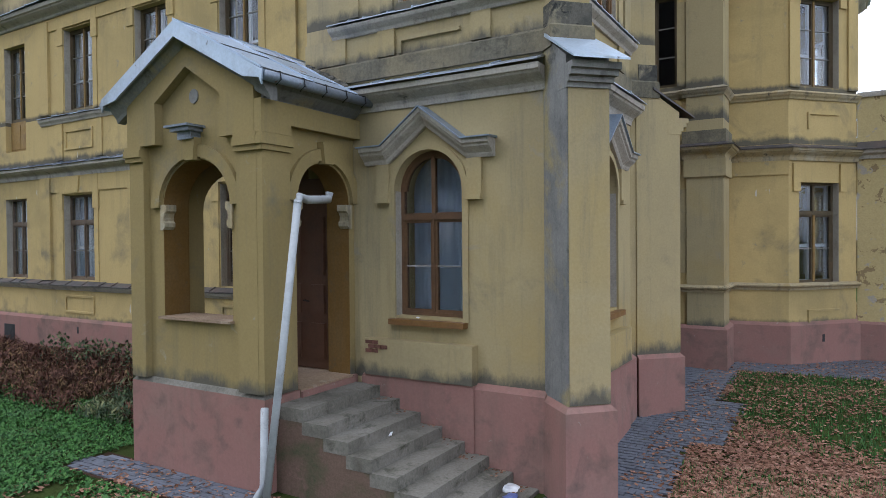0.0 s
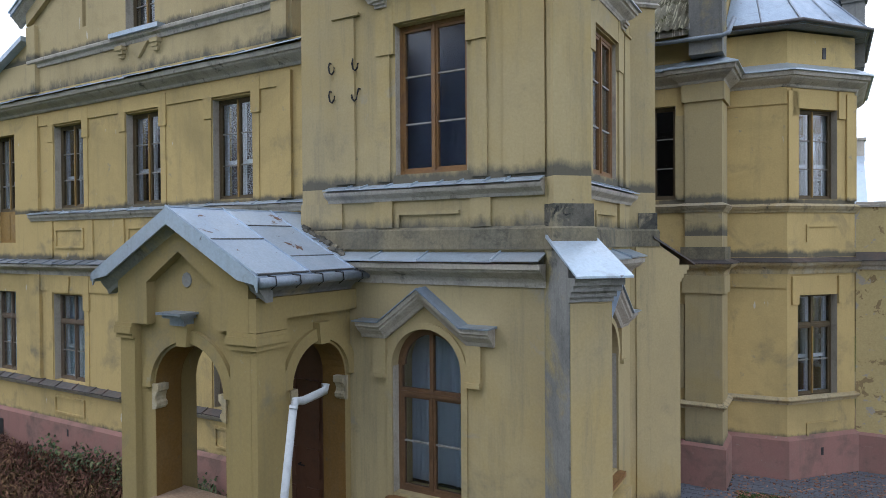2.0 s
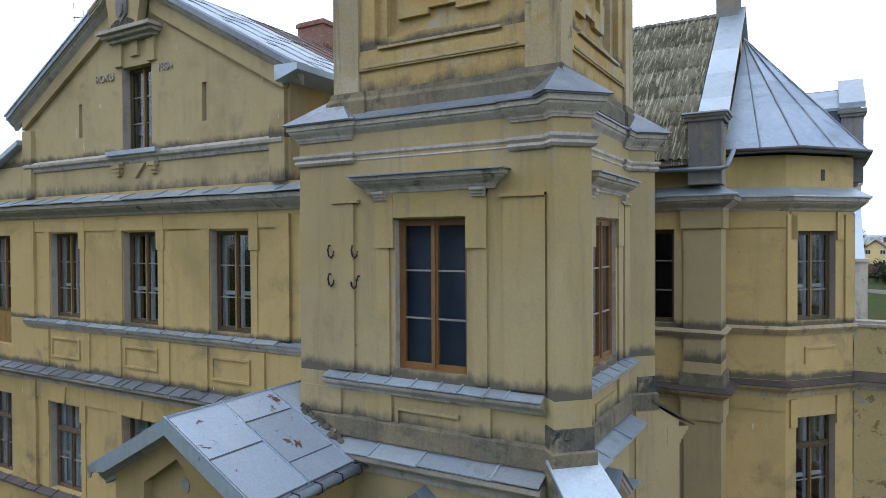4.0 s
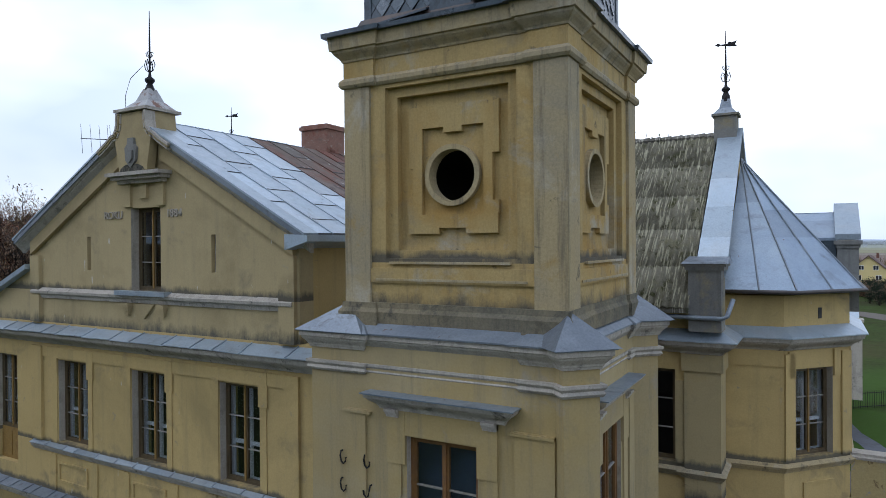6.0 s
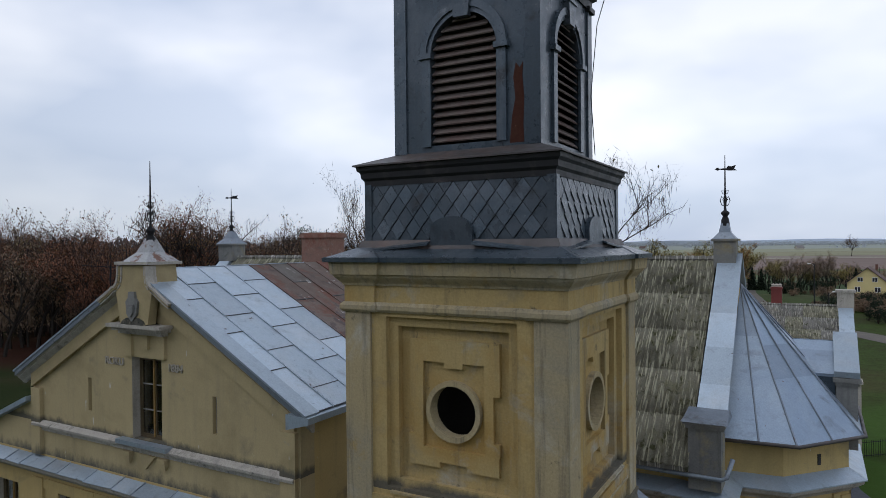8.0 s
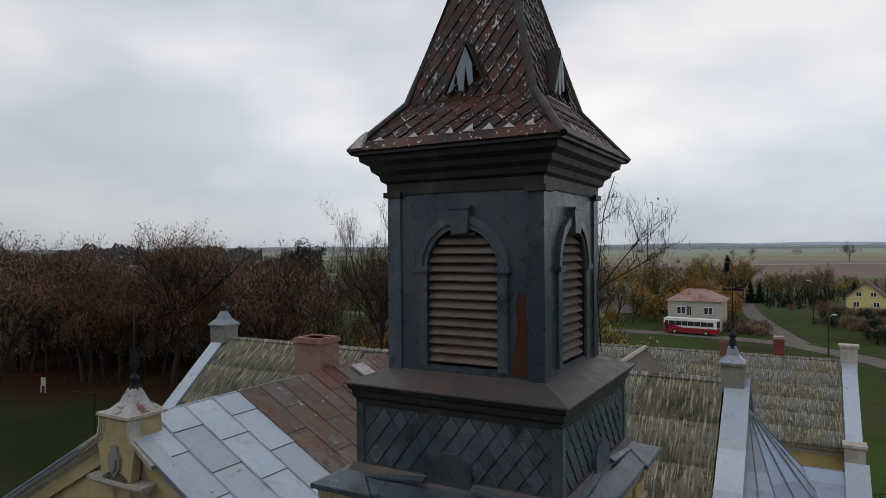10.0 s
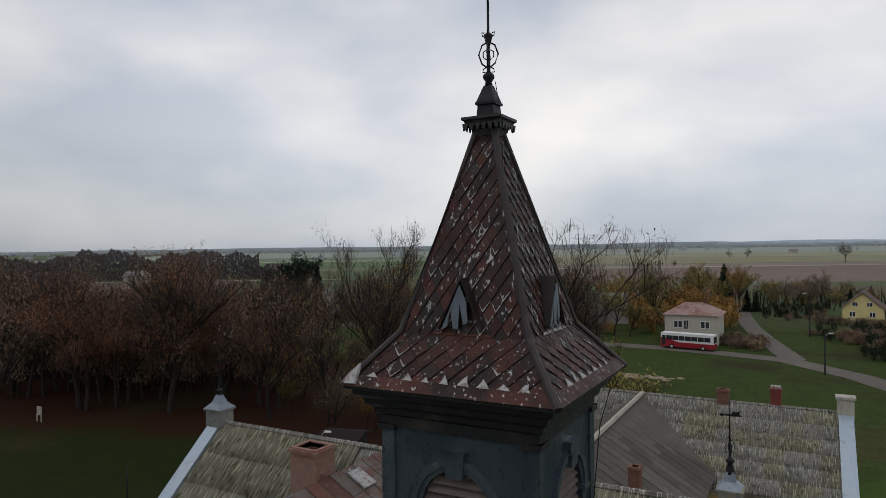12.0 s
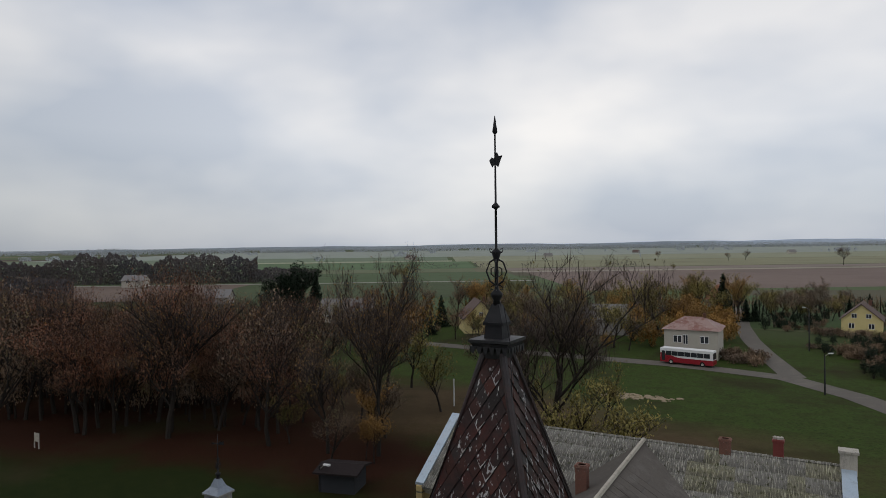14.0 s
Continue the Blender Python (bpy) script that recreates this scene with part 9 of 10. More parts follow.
# ---- village ----
M_WHITEWALL = surface("pale_render", (0.43, 0.40, 0.34), 0.9, fine=0.05)
M_YELWALL = surface("lemon_render", (0.6, 0.5, 0.24), 0.9, fine=0.05)
M_GREYWALL = surface("grey_barn_wall", (0.3, 0.28, 0.26), 0.9, fine=0.08)
M_REDROOF = surface("red_roof_tile", (0.30, 0.075, 0.05), 0.8, fine=0.1)
M_BROWNROOF = surface("brown_roof_tile", (0.12, 0.085, 0.075), 0.85, fine=0.1)
M_RUSTROOF = surface("rusty_pale_roof", (0.30, 0.2, 0.175), 0.8, big=((0.5, 0.46, 0.6, (0.2, 0.085, 0.065)), (1.6, 0.58, 0.66, (0.34, 0.27, 0.25))), fine=0.1)
M_GREYROOF = surface("grey_sheet_roof", (0.2, 0.19, 0.185), 0.9, fine=0.1)
M_DARKGLASS = surface("dark_window_glass", (0.03, 0.033, 0.038), 0.15, fine=0.0, bump=0)
M_WHITE = surface("white_paint", (0.68, 0.68, 0.67), 0.5, fine=0.04, bump=0)


def house(name, x, y, w, d, h, rise, wall, roof, label, rot=0.0, hip=False, wins=(), gable_front=False, chim=True):
    """A small house, its front facing the viewer's side: walls, roof, windows, chimney."""
    t = thing(name, (x, y, 0.36), label, "house")
    M = Matrix.Translation((x, y, 0.36)) @ pose(0, 0, 0, 0, 0, rot)
    bm = B()
    box(bm, -w / 2, w / 2, 0, d, -0.5, h, M)
    if not hip:
        if gable_front:
            for yy in (0.0, d - 0.2):
                solid(bm, [M @ Vector(p) for p in ((-w / 2, yy, h), (w / 2, yy, h), (0, yy, h + rise - 0.05))], [M @ Vector(p) for p in ((-w / 2, yy + 0.2, h), (w / 2, yy + 0.2, h), (0, yy + 0.2, h + rise - 0.05))])
        else:
            for xx in (-w / 2, w / 2 - 0.2):
                solid(bm, [M @ Vector(p) for p in ((xx, 0, h), (xx, d, h), (xx, d / 2, h + rise - 0.05))], [M @ Vector(p) for p in ((xx + 0.2, 0, h), (xx + 0.2, d, h), (xx + 0.2, d / 2, h + rise - 0.05))])
    part("wall", bm, wall, t)
    bm = B()
    o = 0.5
    if hip:
        e = [(-w / 2 - o, -o, h), (w / 2 + o, -o, h), (w / 2 + o, d + o, h), (-w / 2 - o, d + o, h)]
        k = min(w, d) / 2 * 0.7
        top = [(-w / 2 + k, d / 2 - 0.1, h + rise), (w / 2 - k, d / 2 - 0.1, h + rise), (w / 2 - k, d / 2 + 0.1, h + rise), (-w / 2 + k, d / 2 + 0.1, h + rise)]
        solid(bm, [M @ Vector(p) for p in e], [M @ Vector(p) for p in top])
    elif gable_front:
        for s in (-1, 1):
            q = [(0, -o, h + rise), (s * (w / 2 + o), -o, h - o * rise / (w / 2)), (s * (w / 2 + o), -o, h - o * rise / (w / 2) + 0.18), (0, -o, h + rise + 0.2)]
            solid(bm, [M @ Vector(p) for p in q], [M @ (Vector(p) + Vector((0, d + 2 * o, 0))) for p in q])
    else:
        for s in (-1, 1):
            yy = -o if s < 0 else d + o
            q = [(-w / 2 - o, d / 2, h + rise), (-w / 2 - o, yy, h - o * rise / (d / 2)), (-w / 2 - o, yy, h - o * rise / (d / 2) + 0.18), (-w / 2 - o, d / 2, h + rise + 0.2)]
            solid(bm, [M @ Vector(p) for p in q], [M @ (Vector(p) + Vector((w + 2 * o, 0, 0))) for p in q])
    part("roof", bm, roof, t)
    for wx, wz, ww_, wh in wins:
        bm = B()
        box(bm, wx - ww_ / 2, wx + ww_ / 2, -0.06, 0.02, wz, wz + wh, M)
        fr = part("window", bm, M_WHITE, t)
        for q in (-1, 1):
            bm = B()
            box(bm, wx + q * ww_ / 4 - ww_ * 0.2, wx + q * ww_ / 4 + ww_ * 0.2, -0.075, -0.062, wz + 0.1, wz + wh - 0.1, M)
            part("pane", bm, M_DARKGLASS, fr)
    if chim:
        bm = B()
        box(bm, -0.3, 0.3, d / 2 - 0.3, d / 2 + 0.3, h + rise - 0.6, h + rise + 0.8, M @ Matrix.Translation((w * 0.2, 0, 0)))
        part("flue", bm, M_BRICK, t)
    return t


house("white_house", -22.0, 144.5, 10.6, 9.5, 6.0, 2.3, M_WHITEWALL, M_RUSTROOF, "pale two-storey village house with rusty hipped roof", 0, True, [(-2.6, 3.3, 1.7, 1.5), (2.7, 3.3, 1.7, 1.5), (-2.7, 0.8, 1.6, 1.4), (2.7, 0.8, 1.6, 1.4), (-1.0, 3.0, 0.9, 2.0)])
house("yellow_house", 11.4, 201.5, 9.0, 11, 3.6, 3.9, M_YELWALL, M_BROWNROOF, "bright yellow gabled house behind a hedge", -6, False, [(-1.6, 3.9, 1.2, 1.2), (1.6, 3.9, 1.2, 1.2), (2.2, 1.2, 1.3, 1.4), (-2.2, 1.2, 1.3, 1.4)], True)
house("red_roof_house", -55, 260, 10, 9, 2.6, 4.2, M_WHITEWALL, M_REDROOF, "house with bright red roof among trees", 10, False, [(0, 1, 1.4, 1.4)], True)
house("red_roof_house", -27, 262, 9, 9, 2.8, 4.8, M_WHITEWALL, M_REDROOF, "steep red-roofed house among autumn trees", 25, False, [(0, 4.2, 1.2, 1.3)], True)
house("white_farmhouse", -128, 166, 16, 8, 3.6, 3.6, M_WHITEWALL, M_GREYROOF, "long whitewashed farmhouse with grey roof", 22, False, [(-5, 1.1, 1.2, 1.4), (-1.5, 1.1, 1.2, 1.4), (2, 1.1, 1.2, 1.4), (5.5, 1.1, 1.2, 1.4)])
house("yellow_cottage", -78.5, 162, 9, 12, 4.2, 4.5, M_YELWALL, M_BROWNROOF, "yellow cottage with brown tiled roof", 35, False, [(-2, 1.2, 1.2, 1.4), (2, 1.2, 1.2, 1.4), (0, 4.6, 1.1, 1.2)], True)
house("grey_barn", -49, 172, 15, 9, 4.2, 3.4, M_GREYWALL, M_GREYROOF, "grey weathered barn behind garden trees", 12, False, (), False, False)
house("far_house", -359.6, 258, 13, 10, 4.5, 3.0, M_WHITEWALL, M_GREYROOF, "white house alone in the far fields", 30, False, [(-3, 3.2, 1.8, 1.4), (3, 3.2, 1.8, 1.4)])
house("low_barn", -221, 198, 11, 8, 3.0, 3.0, M_GREYWALL, M_GREYROOF, "low grey barn beyond the wood", 30, False, (), False, False)
house("far_house", -360, 180, 18, 10, 4.0, 2.5, M_GREYWALL, M_GREYROOF, "long grey farm shed far out", 40, False, (), False, False)
house("garden_shed", -41.4, 52.0, 3.7, 3.2, 2.0, 0.3, surface("dark_shed_board", (0.04, 0.042, 0.046), 0.9, fine=0.15), surface("dark_shed_felt", (0.026, 0.02, 0.02), 0.9, fine=0.15), "small dark shed with rusty flat roof", 15, False, (), False, False)

# bus
bus = thing("bus", (-21.5, 137.5, 0.41), "white and dark red bus parked at the roadside", "bus")
MB = Matrix.Translation((-21.5, 137.4, 0.41)) @ pose(0, 0, 0, 0, 0, -8)
M_BUSRED = surface("dark_red_paint", (0.26, 0.012, 0.022), 0.35, fine=0.03, bump=0)
M_TYRE = surface("black_rubber", (0.02, 0.02, 0.02), 0.85, fine=0.05)


def bus_shell(bm, z0, z1, inset, x0=-5.1, x1=5.1):
    box(bm, x0 + inset, x1 - inset, -1.25 + inset * 0.4, 1.25 - inset * 0.4, z0, z1, MB)
    bmesh.ops.bevel(bm, geom=list(bm.edges), offset=0.12, segments=2)
    return bm


part("lower_body", bus_shell(B(), 0.4, 1.35, 0.0), M_BUSRED, bus, "dark red skirt")
part("upper_body", bus_shell(B(), 1.2, 3.1, 0.05), M_WHITE, bus, "white upper body")
bm = B()
solid(bm, [MB @ Vector(p) for p in ((-5.0, -1.262, 1.2), (-1.0, -1.262, 1.2), (-3.8, -1.262, 2.0), (-5.0, -1.262, 2.2))], [MB @ Vector(p) for p in ((-5.0, -1.25, 1.2), (-1.0, -1.25, 1.2), (-3.8, -1.25, 2.0), (-5.0, -1.25, 2.2))])
part("swoosh", bm, M_BUSRED, bus)
for i in range(7):
    bm = B()
    box(bm, -3.95 + i * 1.22, -3.95 + i * 1.22 + 1.14, -1.275, -1.2, 1.75, 2.6, MB)
    part("side_window", bm, M_DARKGLASS, bus)
bm = B()
box(bm, 4.98, 5.11, -1.0, 1.0, 1.5, 2.75, MB)
part("windscreen", bm, M_DARKGLASS, bus)
bm = B()
box(bm, -4.75, -4.1, -1.27, -1.2, 0.7, 2.6, MB)
part("door", bm, M_DARKGLASS, bus)
for x in (-2.9, 3.1):
    for s in (-1, 1):
        bm = B()
        mw = MB @ Matrix.Translation((x, s * 1.13, 0.48)) @ pose(0, 0, 0, 90, 0, 0)
        bmesh.ops.create_cone(bm, cap_ends=True, segments=18, radius1=0.48, radius2=0.48, depth=0.3, matrix=mw)
        wh = part("wheel", bm, M_TYRE, bus)
        bm = B()
        bmesh.ops.create_cone(bm, cap_ends=True, segments=14, radius1=0.26, radius2=0.26, depth=0.33, matrix=mw)
        part("rim", bm, M_STONE, wh)


# street lamps and poles
def lamp_post(x, y, h, label, arm=1.2, rot=0):
    t = thing("street_lamp", (x, y, 0.36), label, "street lamp", "street lamps")
    bm = B()
    tube(bm, [(x, y, 0.3), (x, y, 0.36 + h)], [0.14, 0.09], 8)
    part("pole", bm, M_DARKMETAL, t)
    c, s = math.cos(radians(rot)), math.sin(radians(rot))
    bm = B()
    tube(bm, [(x, y, h), (x + c * arm * 0.5, y + s * arm * 0.5, h + 0.4), (x + c * arm, y + s * arm, h + 0.5)], 0.035, 6)
    part("arm", bm, M_STONE, t)
    bm = B()
    box(bm, -0.35, 0.35, -0.14, 0.14, -0.07, 0.08, Matrix.Translation((x + c * arm, y + s * arm, h + 0.5)) @ pose(0, 0, 0, 0, 0, rot))
    part("lamp_head", bm, M_WHITE, t)


lamp_post(1.54, 119.85, 6.4, "concrete street lamp on the green", 0.9, 20)
lamp_post(-0.5, 165, 9.5, "tall street lamp beside the lane", 1.0, 190)
lamp_post(-43.2, 51.6, 2.6, "lamp on a short pole beside the shed", 0.8, 10)
for x, y, h in ((-47.4, 87.8, 4.5),):
    bm = B()
    tube(bm, [(x, y, 0.3), (x, y, h)], 0.12, 8)
    lone("white_post", bm, M_WHITE, "pale concrete post beyond the roof", "post")
sign = thing("notice_board", (-83.5, 46.8, 0.36), "white notice board on two posts in the grass", "sign")
bm = B()
box(bm, -84.0, -83.0, 46.75, 46.82, 1.2, 2.25)
part("board", bm, M_REVEAL, sign)
bm = B()
box(bm, -84.0, -83.9, 46.7, 46.82, 0.3, 1.3)
part("post", bm, M_STONE, sign)
bm = B()
box(bm, -83.1, -83.0, 46.7, 46.82, 0.3, 1.3)
part("post", bm, M_STONE, sign)
# iron fence on the green
strip("garden_path", [(0.6, 49.5), (1.5, 44.8), (2.3, 42.7), (3.4, 38.0), (4.5, 30.0)], 1.1, M_PAVER, "narrow grey paved path across the lawn", 0.03, "path")
fence = thing("iron_fence", (6, 55, 0.36), "low dark iron fence along the green", "fence")
for k in range(10):
    x0, y0, x1, y1 = 1.2 + k * 1.1, 50.7 + k * 0.95, 2.3 + k * 1.1, 51.65 + k * 0.95
    for zr in (0.5, 1.4):
        bm = B()
        tube(bm, [(x0, y0, zr), (x1, y1, zr)], 0.025, 5)
        part("rail", bm, M_IRON, fence)
    for i in range(8):
        bm = B()
        x, y = x0 + (x1 - x0) * i / 8, y0 + (y1 - y0) * i / 8
        tube(bm, [(x, y, 0.3), (x, y, 1.55)], 0.014, 4)
        part("upright", bm, M_IRON, fence)

# ---- trees ----
M_BARK = surface("grey_brown_bark", (0.036, 0.03, 0.025), 0.95, big=((2, 0.5, 0.65, (0.038, 0.032, 0.027)),), fine=0.2, bump=0.5)
M_LEAFRED = surface("russet_foliage", (0.225, 0.1, 0.058), 0.9, big=((0.12, 0.46, 0.6, (0.155, 0.09, 0.062)), (0.2, 0.56, 0.68, (0.22, 0.14, 0.06))), fine=0.2, bump=0, piece=0.3)
M_LEAFBROWN = surface("brown_foliage", (0.21, 0.143, 0.092), 0.9, big=((0.12, 0.46, 0.6, (0.155, 0.115, 0.085)), (0.2, 0.56, 0.68, (0.175, 0.155, 0.07))), fine=0.2, bump=0, piece=0.3)
M_LEAFYEL = surface("yellow_green_foliage", (0.22, 0.18, 0.06), 0.9, big=((0.3, 0.48, 0.62, (0.13, 0.12, 0.045)),), fine=0.2, bump=0, piece=0.3)
M_LEAFORANGE = surface("orange_foliage", (0.30, 0.165, 0.05), 0.9, big=((0.3, 0.5, 0.64, (0.2, 0.135, 0.05)),), fine=0.2, bump=0, piece=0.3)
M_CONIFER = surface("dark_conifer", (0.022, 0.034, 0.02), 0.9, big=((0.5, 0.5, 0.65, (0.014, 0.022, 0.015)),), fine=0.2, bump=0, piece=0.25)
# lifted and greyed: this colour carries the haze of the middle distance
M_MIDWOOD = surface("brown_grey_woodland", (0.105, 0.09, 0.09), 0.95, big=((0.03, 0.48, 0.62, (0.075, 0.074, 0.082)), (0.09, 0.52, 0.64, (0.1, 0.076, 0.064))), fine=0.15, bump=0)
M_TWIG = surface("fine_twigs", (0.08, 0.06, 0.05), 0.95, fine=0.15, bump=0)
# pale because the haze before the far woods is put into the colour
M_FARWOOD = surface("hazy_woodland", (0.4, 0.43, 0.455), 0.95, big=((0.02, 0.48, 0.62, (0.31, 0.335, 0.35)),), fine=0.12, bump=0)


def tree(name, label, height, spread, leaves, size, mat, seed, trunk=0.35, fork=0.3, droop=0.0, category="tree", twigs=900, depth_max=3, aspect=0.45, limb=1.0):
    """A tapered trunk with limbs and twigs, and a ragged crown of small leaves."""
    rg = random.Random(seed)
    t = thing(name, (0, 0, 0), label, category)
    bm = B()
    tips = []

    def grow(p, d, length, r, depth):
        pts, rad = [p], [r]
        q, dd = p.copy(), d.copy()
        n = 4 if depth < 3 else 2
        for i in range(n):
            dd = (dd + Vector((rg.uniform(-1, 1), rg.uniform(-1, 1), rg.uniform(-0.4, 0.7) - droop * depth)) * 0.17).normalized()
            q = q + dd * length / n
            pts.append(q.copy())
            rad.append(r * (1 - 0.6 * (i + 1) / n))
            if depth >= 2:
                tips.append(q.copy())
        tube(bm, pts, rad, 6 if depth == 0 else (5 if depth == 1 else 3))
        if depth >= depth_max:
            return
        k = (6, 5, 4, 3)[depth]
        for i in range(k):
            f = rg.uniform(0.35, 1.0) if depth else rg.uniform(fork, 1.0)
            j = min(n - 1, int(f * n))
            base = pts[j].lerp(pts[j + 1], f * n - j)
            a = 2.4 * i + rg.uniform(-0.5, 0.5)
            side = Vector((math.cos(a), math.sin(a), rg.uniform(0.1, 0.75)))
            grow(base, (dd * rg.uniform(0.5, 1.0) + side * spread).normalized(), length * rg.uniform(0.5, 0.75), max(0.012, limb * r * rg.uniform(0.35, 0.55)), depth + 1)

    grow(Vector((0, 0, -0.2)), Vector((0, 0, 1)), height * 0.55, trunk, 0)
    part("trunk", bm, M_BARK, t, "bare grey-brown trunk and limbs")
    top = max(q.z for q in tips)
    k = height / top
    for o in t.children:
        o.data.transform(Matrix.Diagonal((1, 1, k, 1)))
    rn = np.random.default_rng(seed)
    src = np.array([(q.x, q.y, q.z * k) for q in tips])
    if twigs:
        pts = src[rn.integers(0, len(src), twigs)] + rn.normal(0, height * 0.018, (twigs, 3))
        pts[:, 2] = np.maximum(pts[:, 2], 1.5)
        attach(tagged(new("brushwood", cards("brushwood", pts, height * 0.062, M_TWIG, rn, flat=0.05, aspect=0.03, up=0.3)), kind="stuff"), t)
    if leaves:
        pts = src[rn.integers(0, len(src), leaves)] + np.clip(rn.normal(0, 1, (leaves, 3)), -1.7, 1.7) * height * 0.028
        pts[:, 2] = np.maximum(pts[:, 2], 1.0)
        me = cards("crown", pts, size, mat, rn, flat=0.5, aspect=aspect, up=1.0)
        attach(new("crown", me), t)
    return t


def conifer(name, label, height, base, n, seed, mat):
    rn = np.random.default_rng(seed)
    t = thing(name, (0, 0, 0), label, "conifer")
    bm = B()
    tube(bm, [(0, 0, -0.2), (0, 0, height * 0.97)], [0.25, 0.03], 7)
    part("trunk", bm, M_BARK, t)
    h = 1 - np.sqrt(rn.random(n))
    lay = np.floor(h * 13) / 13
    r = base * np.clip(1.04 - h, 0.05, 1) * rn.random(n) ** 0.55 * (0.86 + 0.28 * np.sin(lay * 97 + np.floor(rn.random(n) * 5)))
    a = rn.random(n) * 2 * np.pi
    pts = np.stack([r * np.cos(a), r * np.sin(a), 0.5 + h * (height - 0.5) - 0.18 * r], 1)
    attach(new("crown", cards("crown", pts, height * 0.07, mat, rn, flat=0.45, aspect=0.5)), t)
    return t


def bush(name, label, w, h, n, seed, mat, category="bush"):
    rn = np.random.default_rng(seed)
    t = thing(name, (0, 0, 0), label, category)
    bm = B()
    rg = random.Random(seed)
    for i in range(7):
        a = rg.uniform(0, 6.3)
        tube(bm, [(0.1 * math.cos(a), 0.1 * math.sin(a), -0.1), (w * 0.2 * math.cos(a), w * 0.2 * math.sin(a), h * 0.5), (w * 0.35 * math.cos(a), w * 0.35 * math.sin(a), h * 0.9)], [0.05, 0.03, 0.01], 4)
    part("branchwork", bm, M_BARK, t)
    v = rn.normal(0, 1, (n, 3))
    v /= np.linalg.norm(v, axis=1)[:, None]
    rr = (0.55 + 0.45 * rn.random(n))[:, None] * (0.8 + 0.35 * np.sin(v[:, :1] * 5 + v[:, 1:2] * 4))
    pts = v * rr * np.array([w / 2, w / 2, h / 2]) + np.array([0, 0, h / 2])
    pts[:, 2] = np.maximum(pts[:, 2], 0.1)
    attach(new("crown", cards("crown", pts, 0.25 * (w / 3) ** 0.5, mat, rn, aspect=0.8)), t)
    return t


def place(ob, x, y, s=1.0, rot=0.0, sz=None, first=[]):
    """Sets a copy of a tree into the ground."""
    m = Matrix.Translation((x, y, 0.36)) @ pose(0, 0, 0, 0, 0, rot) @ Matrix.Diagonal((s, s, sz or s, 1))
    if ob.name not in first:
        first.append(ob.name)
        ob.matrix_basis = m
        return ob
    c = copy_thing(ob, Matrix.Identity(4))
    c.matrix_basis = m
    return c


T_BARE = tree("bare_tree", "tall nearly bare tree with a few russet leaves", 20, 0.62, 900, 0.3, M_LEAFORANGE, 3, twigs=5200, depth_max=4, limb=1.25)
T_BARE2 = tree("bare_tree", "tall bare broad-crowned tree standing in grass", 21, 0.58, 500, 0.3, M_LEAFYEL, 8, trunk=0.36, fork=0.42, twigs=9500, limb=1.2, depth_max=4)
T_TALL = tree("tall_tree", "tall upright tree, nearly bare, with fine twigs", 24.3, 0.5, 1500, 0.26, M_LEAFORANGE, 17, trunk=0.4, fork=0.3, twigs=7000, limb=1.2, depth_max=4)
T_DARK = tree("dark_tree", "broad dark rounded tree beside the fields", 19.5, 0.85, 5200, 0.6, M_CONIFER, 51, fork=0.12, twigs=300, aspect=0.6)
T_RED = tree("russet_tree", "tall tree with dark russet autumn leaves", 20, 0.55, 4300, 0.29, M_LEAFRED, 5, twigs=1200)
T_RED2 = tree("russet_tree", "broad dark russet autumn tree", 19, 0.7, 4300, 0.29, M_LEAFRED, 14, twigs=1200)
T_BROWN = tree("brown_tree", "tall tree with thinning brown leaves", 20, 0.6, 2000, 0.42, M_LEAFBROWN, 22, twigs=1700)
T_YEL = tree("yellowing_tree", "slender tree with yellow-green autumn leaves", 14, 0.5, 1400, 0.48, M_LEAFYEL, 31, trunk=0.25, twigs=400)
T_GOLD = tree("golden_tree", "slender birch with golden autumn leaves", 14, 0.42, 1900, 0.42, M_LEAFORANGE, 41, trunk=0.2, twigs=600)
T_ORANGE = bush("orange_shrub", "rounded orange and yellow autumn shrub", 7, 6, 1700, 4, M_LEAFORANGE)
T_HEDGE = bush("dark_bush", "dense dark brown bush beside a lane", 4, 2.6, 650, 6, M_LEAFBROWN)
T_GREEN = bush("green_bush", "dark evergreen garden bush", 3.4, 4.2, 800, 9, M_CONIFER)
T_CON = conifer("spruce", "dark pointed spruce among garden trees", 13, 3.6, 2600, 2, M_CONIFER)
rt = random.Random(77)
# single trees that stand out
place(T_TALL, -44.3, 63.4, 0.72, 20, 0.97), place(T_BARE2, -24.2, 67.8, 1.12, 20, 1.1), place(T_BARE, -54.7, 77.5, 0.8, 0), place(T_BARE, -50.2, 61.5, 0.66, 140)
place(T_GOLD, -43.2, 61.0, 0.42, 0), place(T_GOLD, -44.8, 61.6, 0.36, 90), place(T_YEL, -20.2, 63.6, 0.84, 20), place(T_YEL, -17.2, 65.3, 0.78, 200), place(T_YEL, -22.4, 65.2, 0.7, 120)
place(T_RED, -72.5, 57.0, 1.05, 30), place(T_BARE, -74.5, 59, 0.95, 210), place(T_RED2, -58.5, 60.5, 0.85, 80), place(T_BROWN, -66, 66, 0.95, 10)
place(T_YEL, -47.5, 84, 0.75, 0), place(T_YEL, -60, 96, 1.0, 90), place(T_BROWN, -46, 96, 0.75, 0), place(T_YEL, -40, 88, 0.6, 40), place(T_YEL, -24.5, 87, 0.62, 120)
place(T_YEL, -33.5, 84, 0.6, 60), place(T_GOLD, -57, 84, 1.25, 60), place(T_BROWN, -47, 58, 0.4, 10)
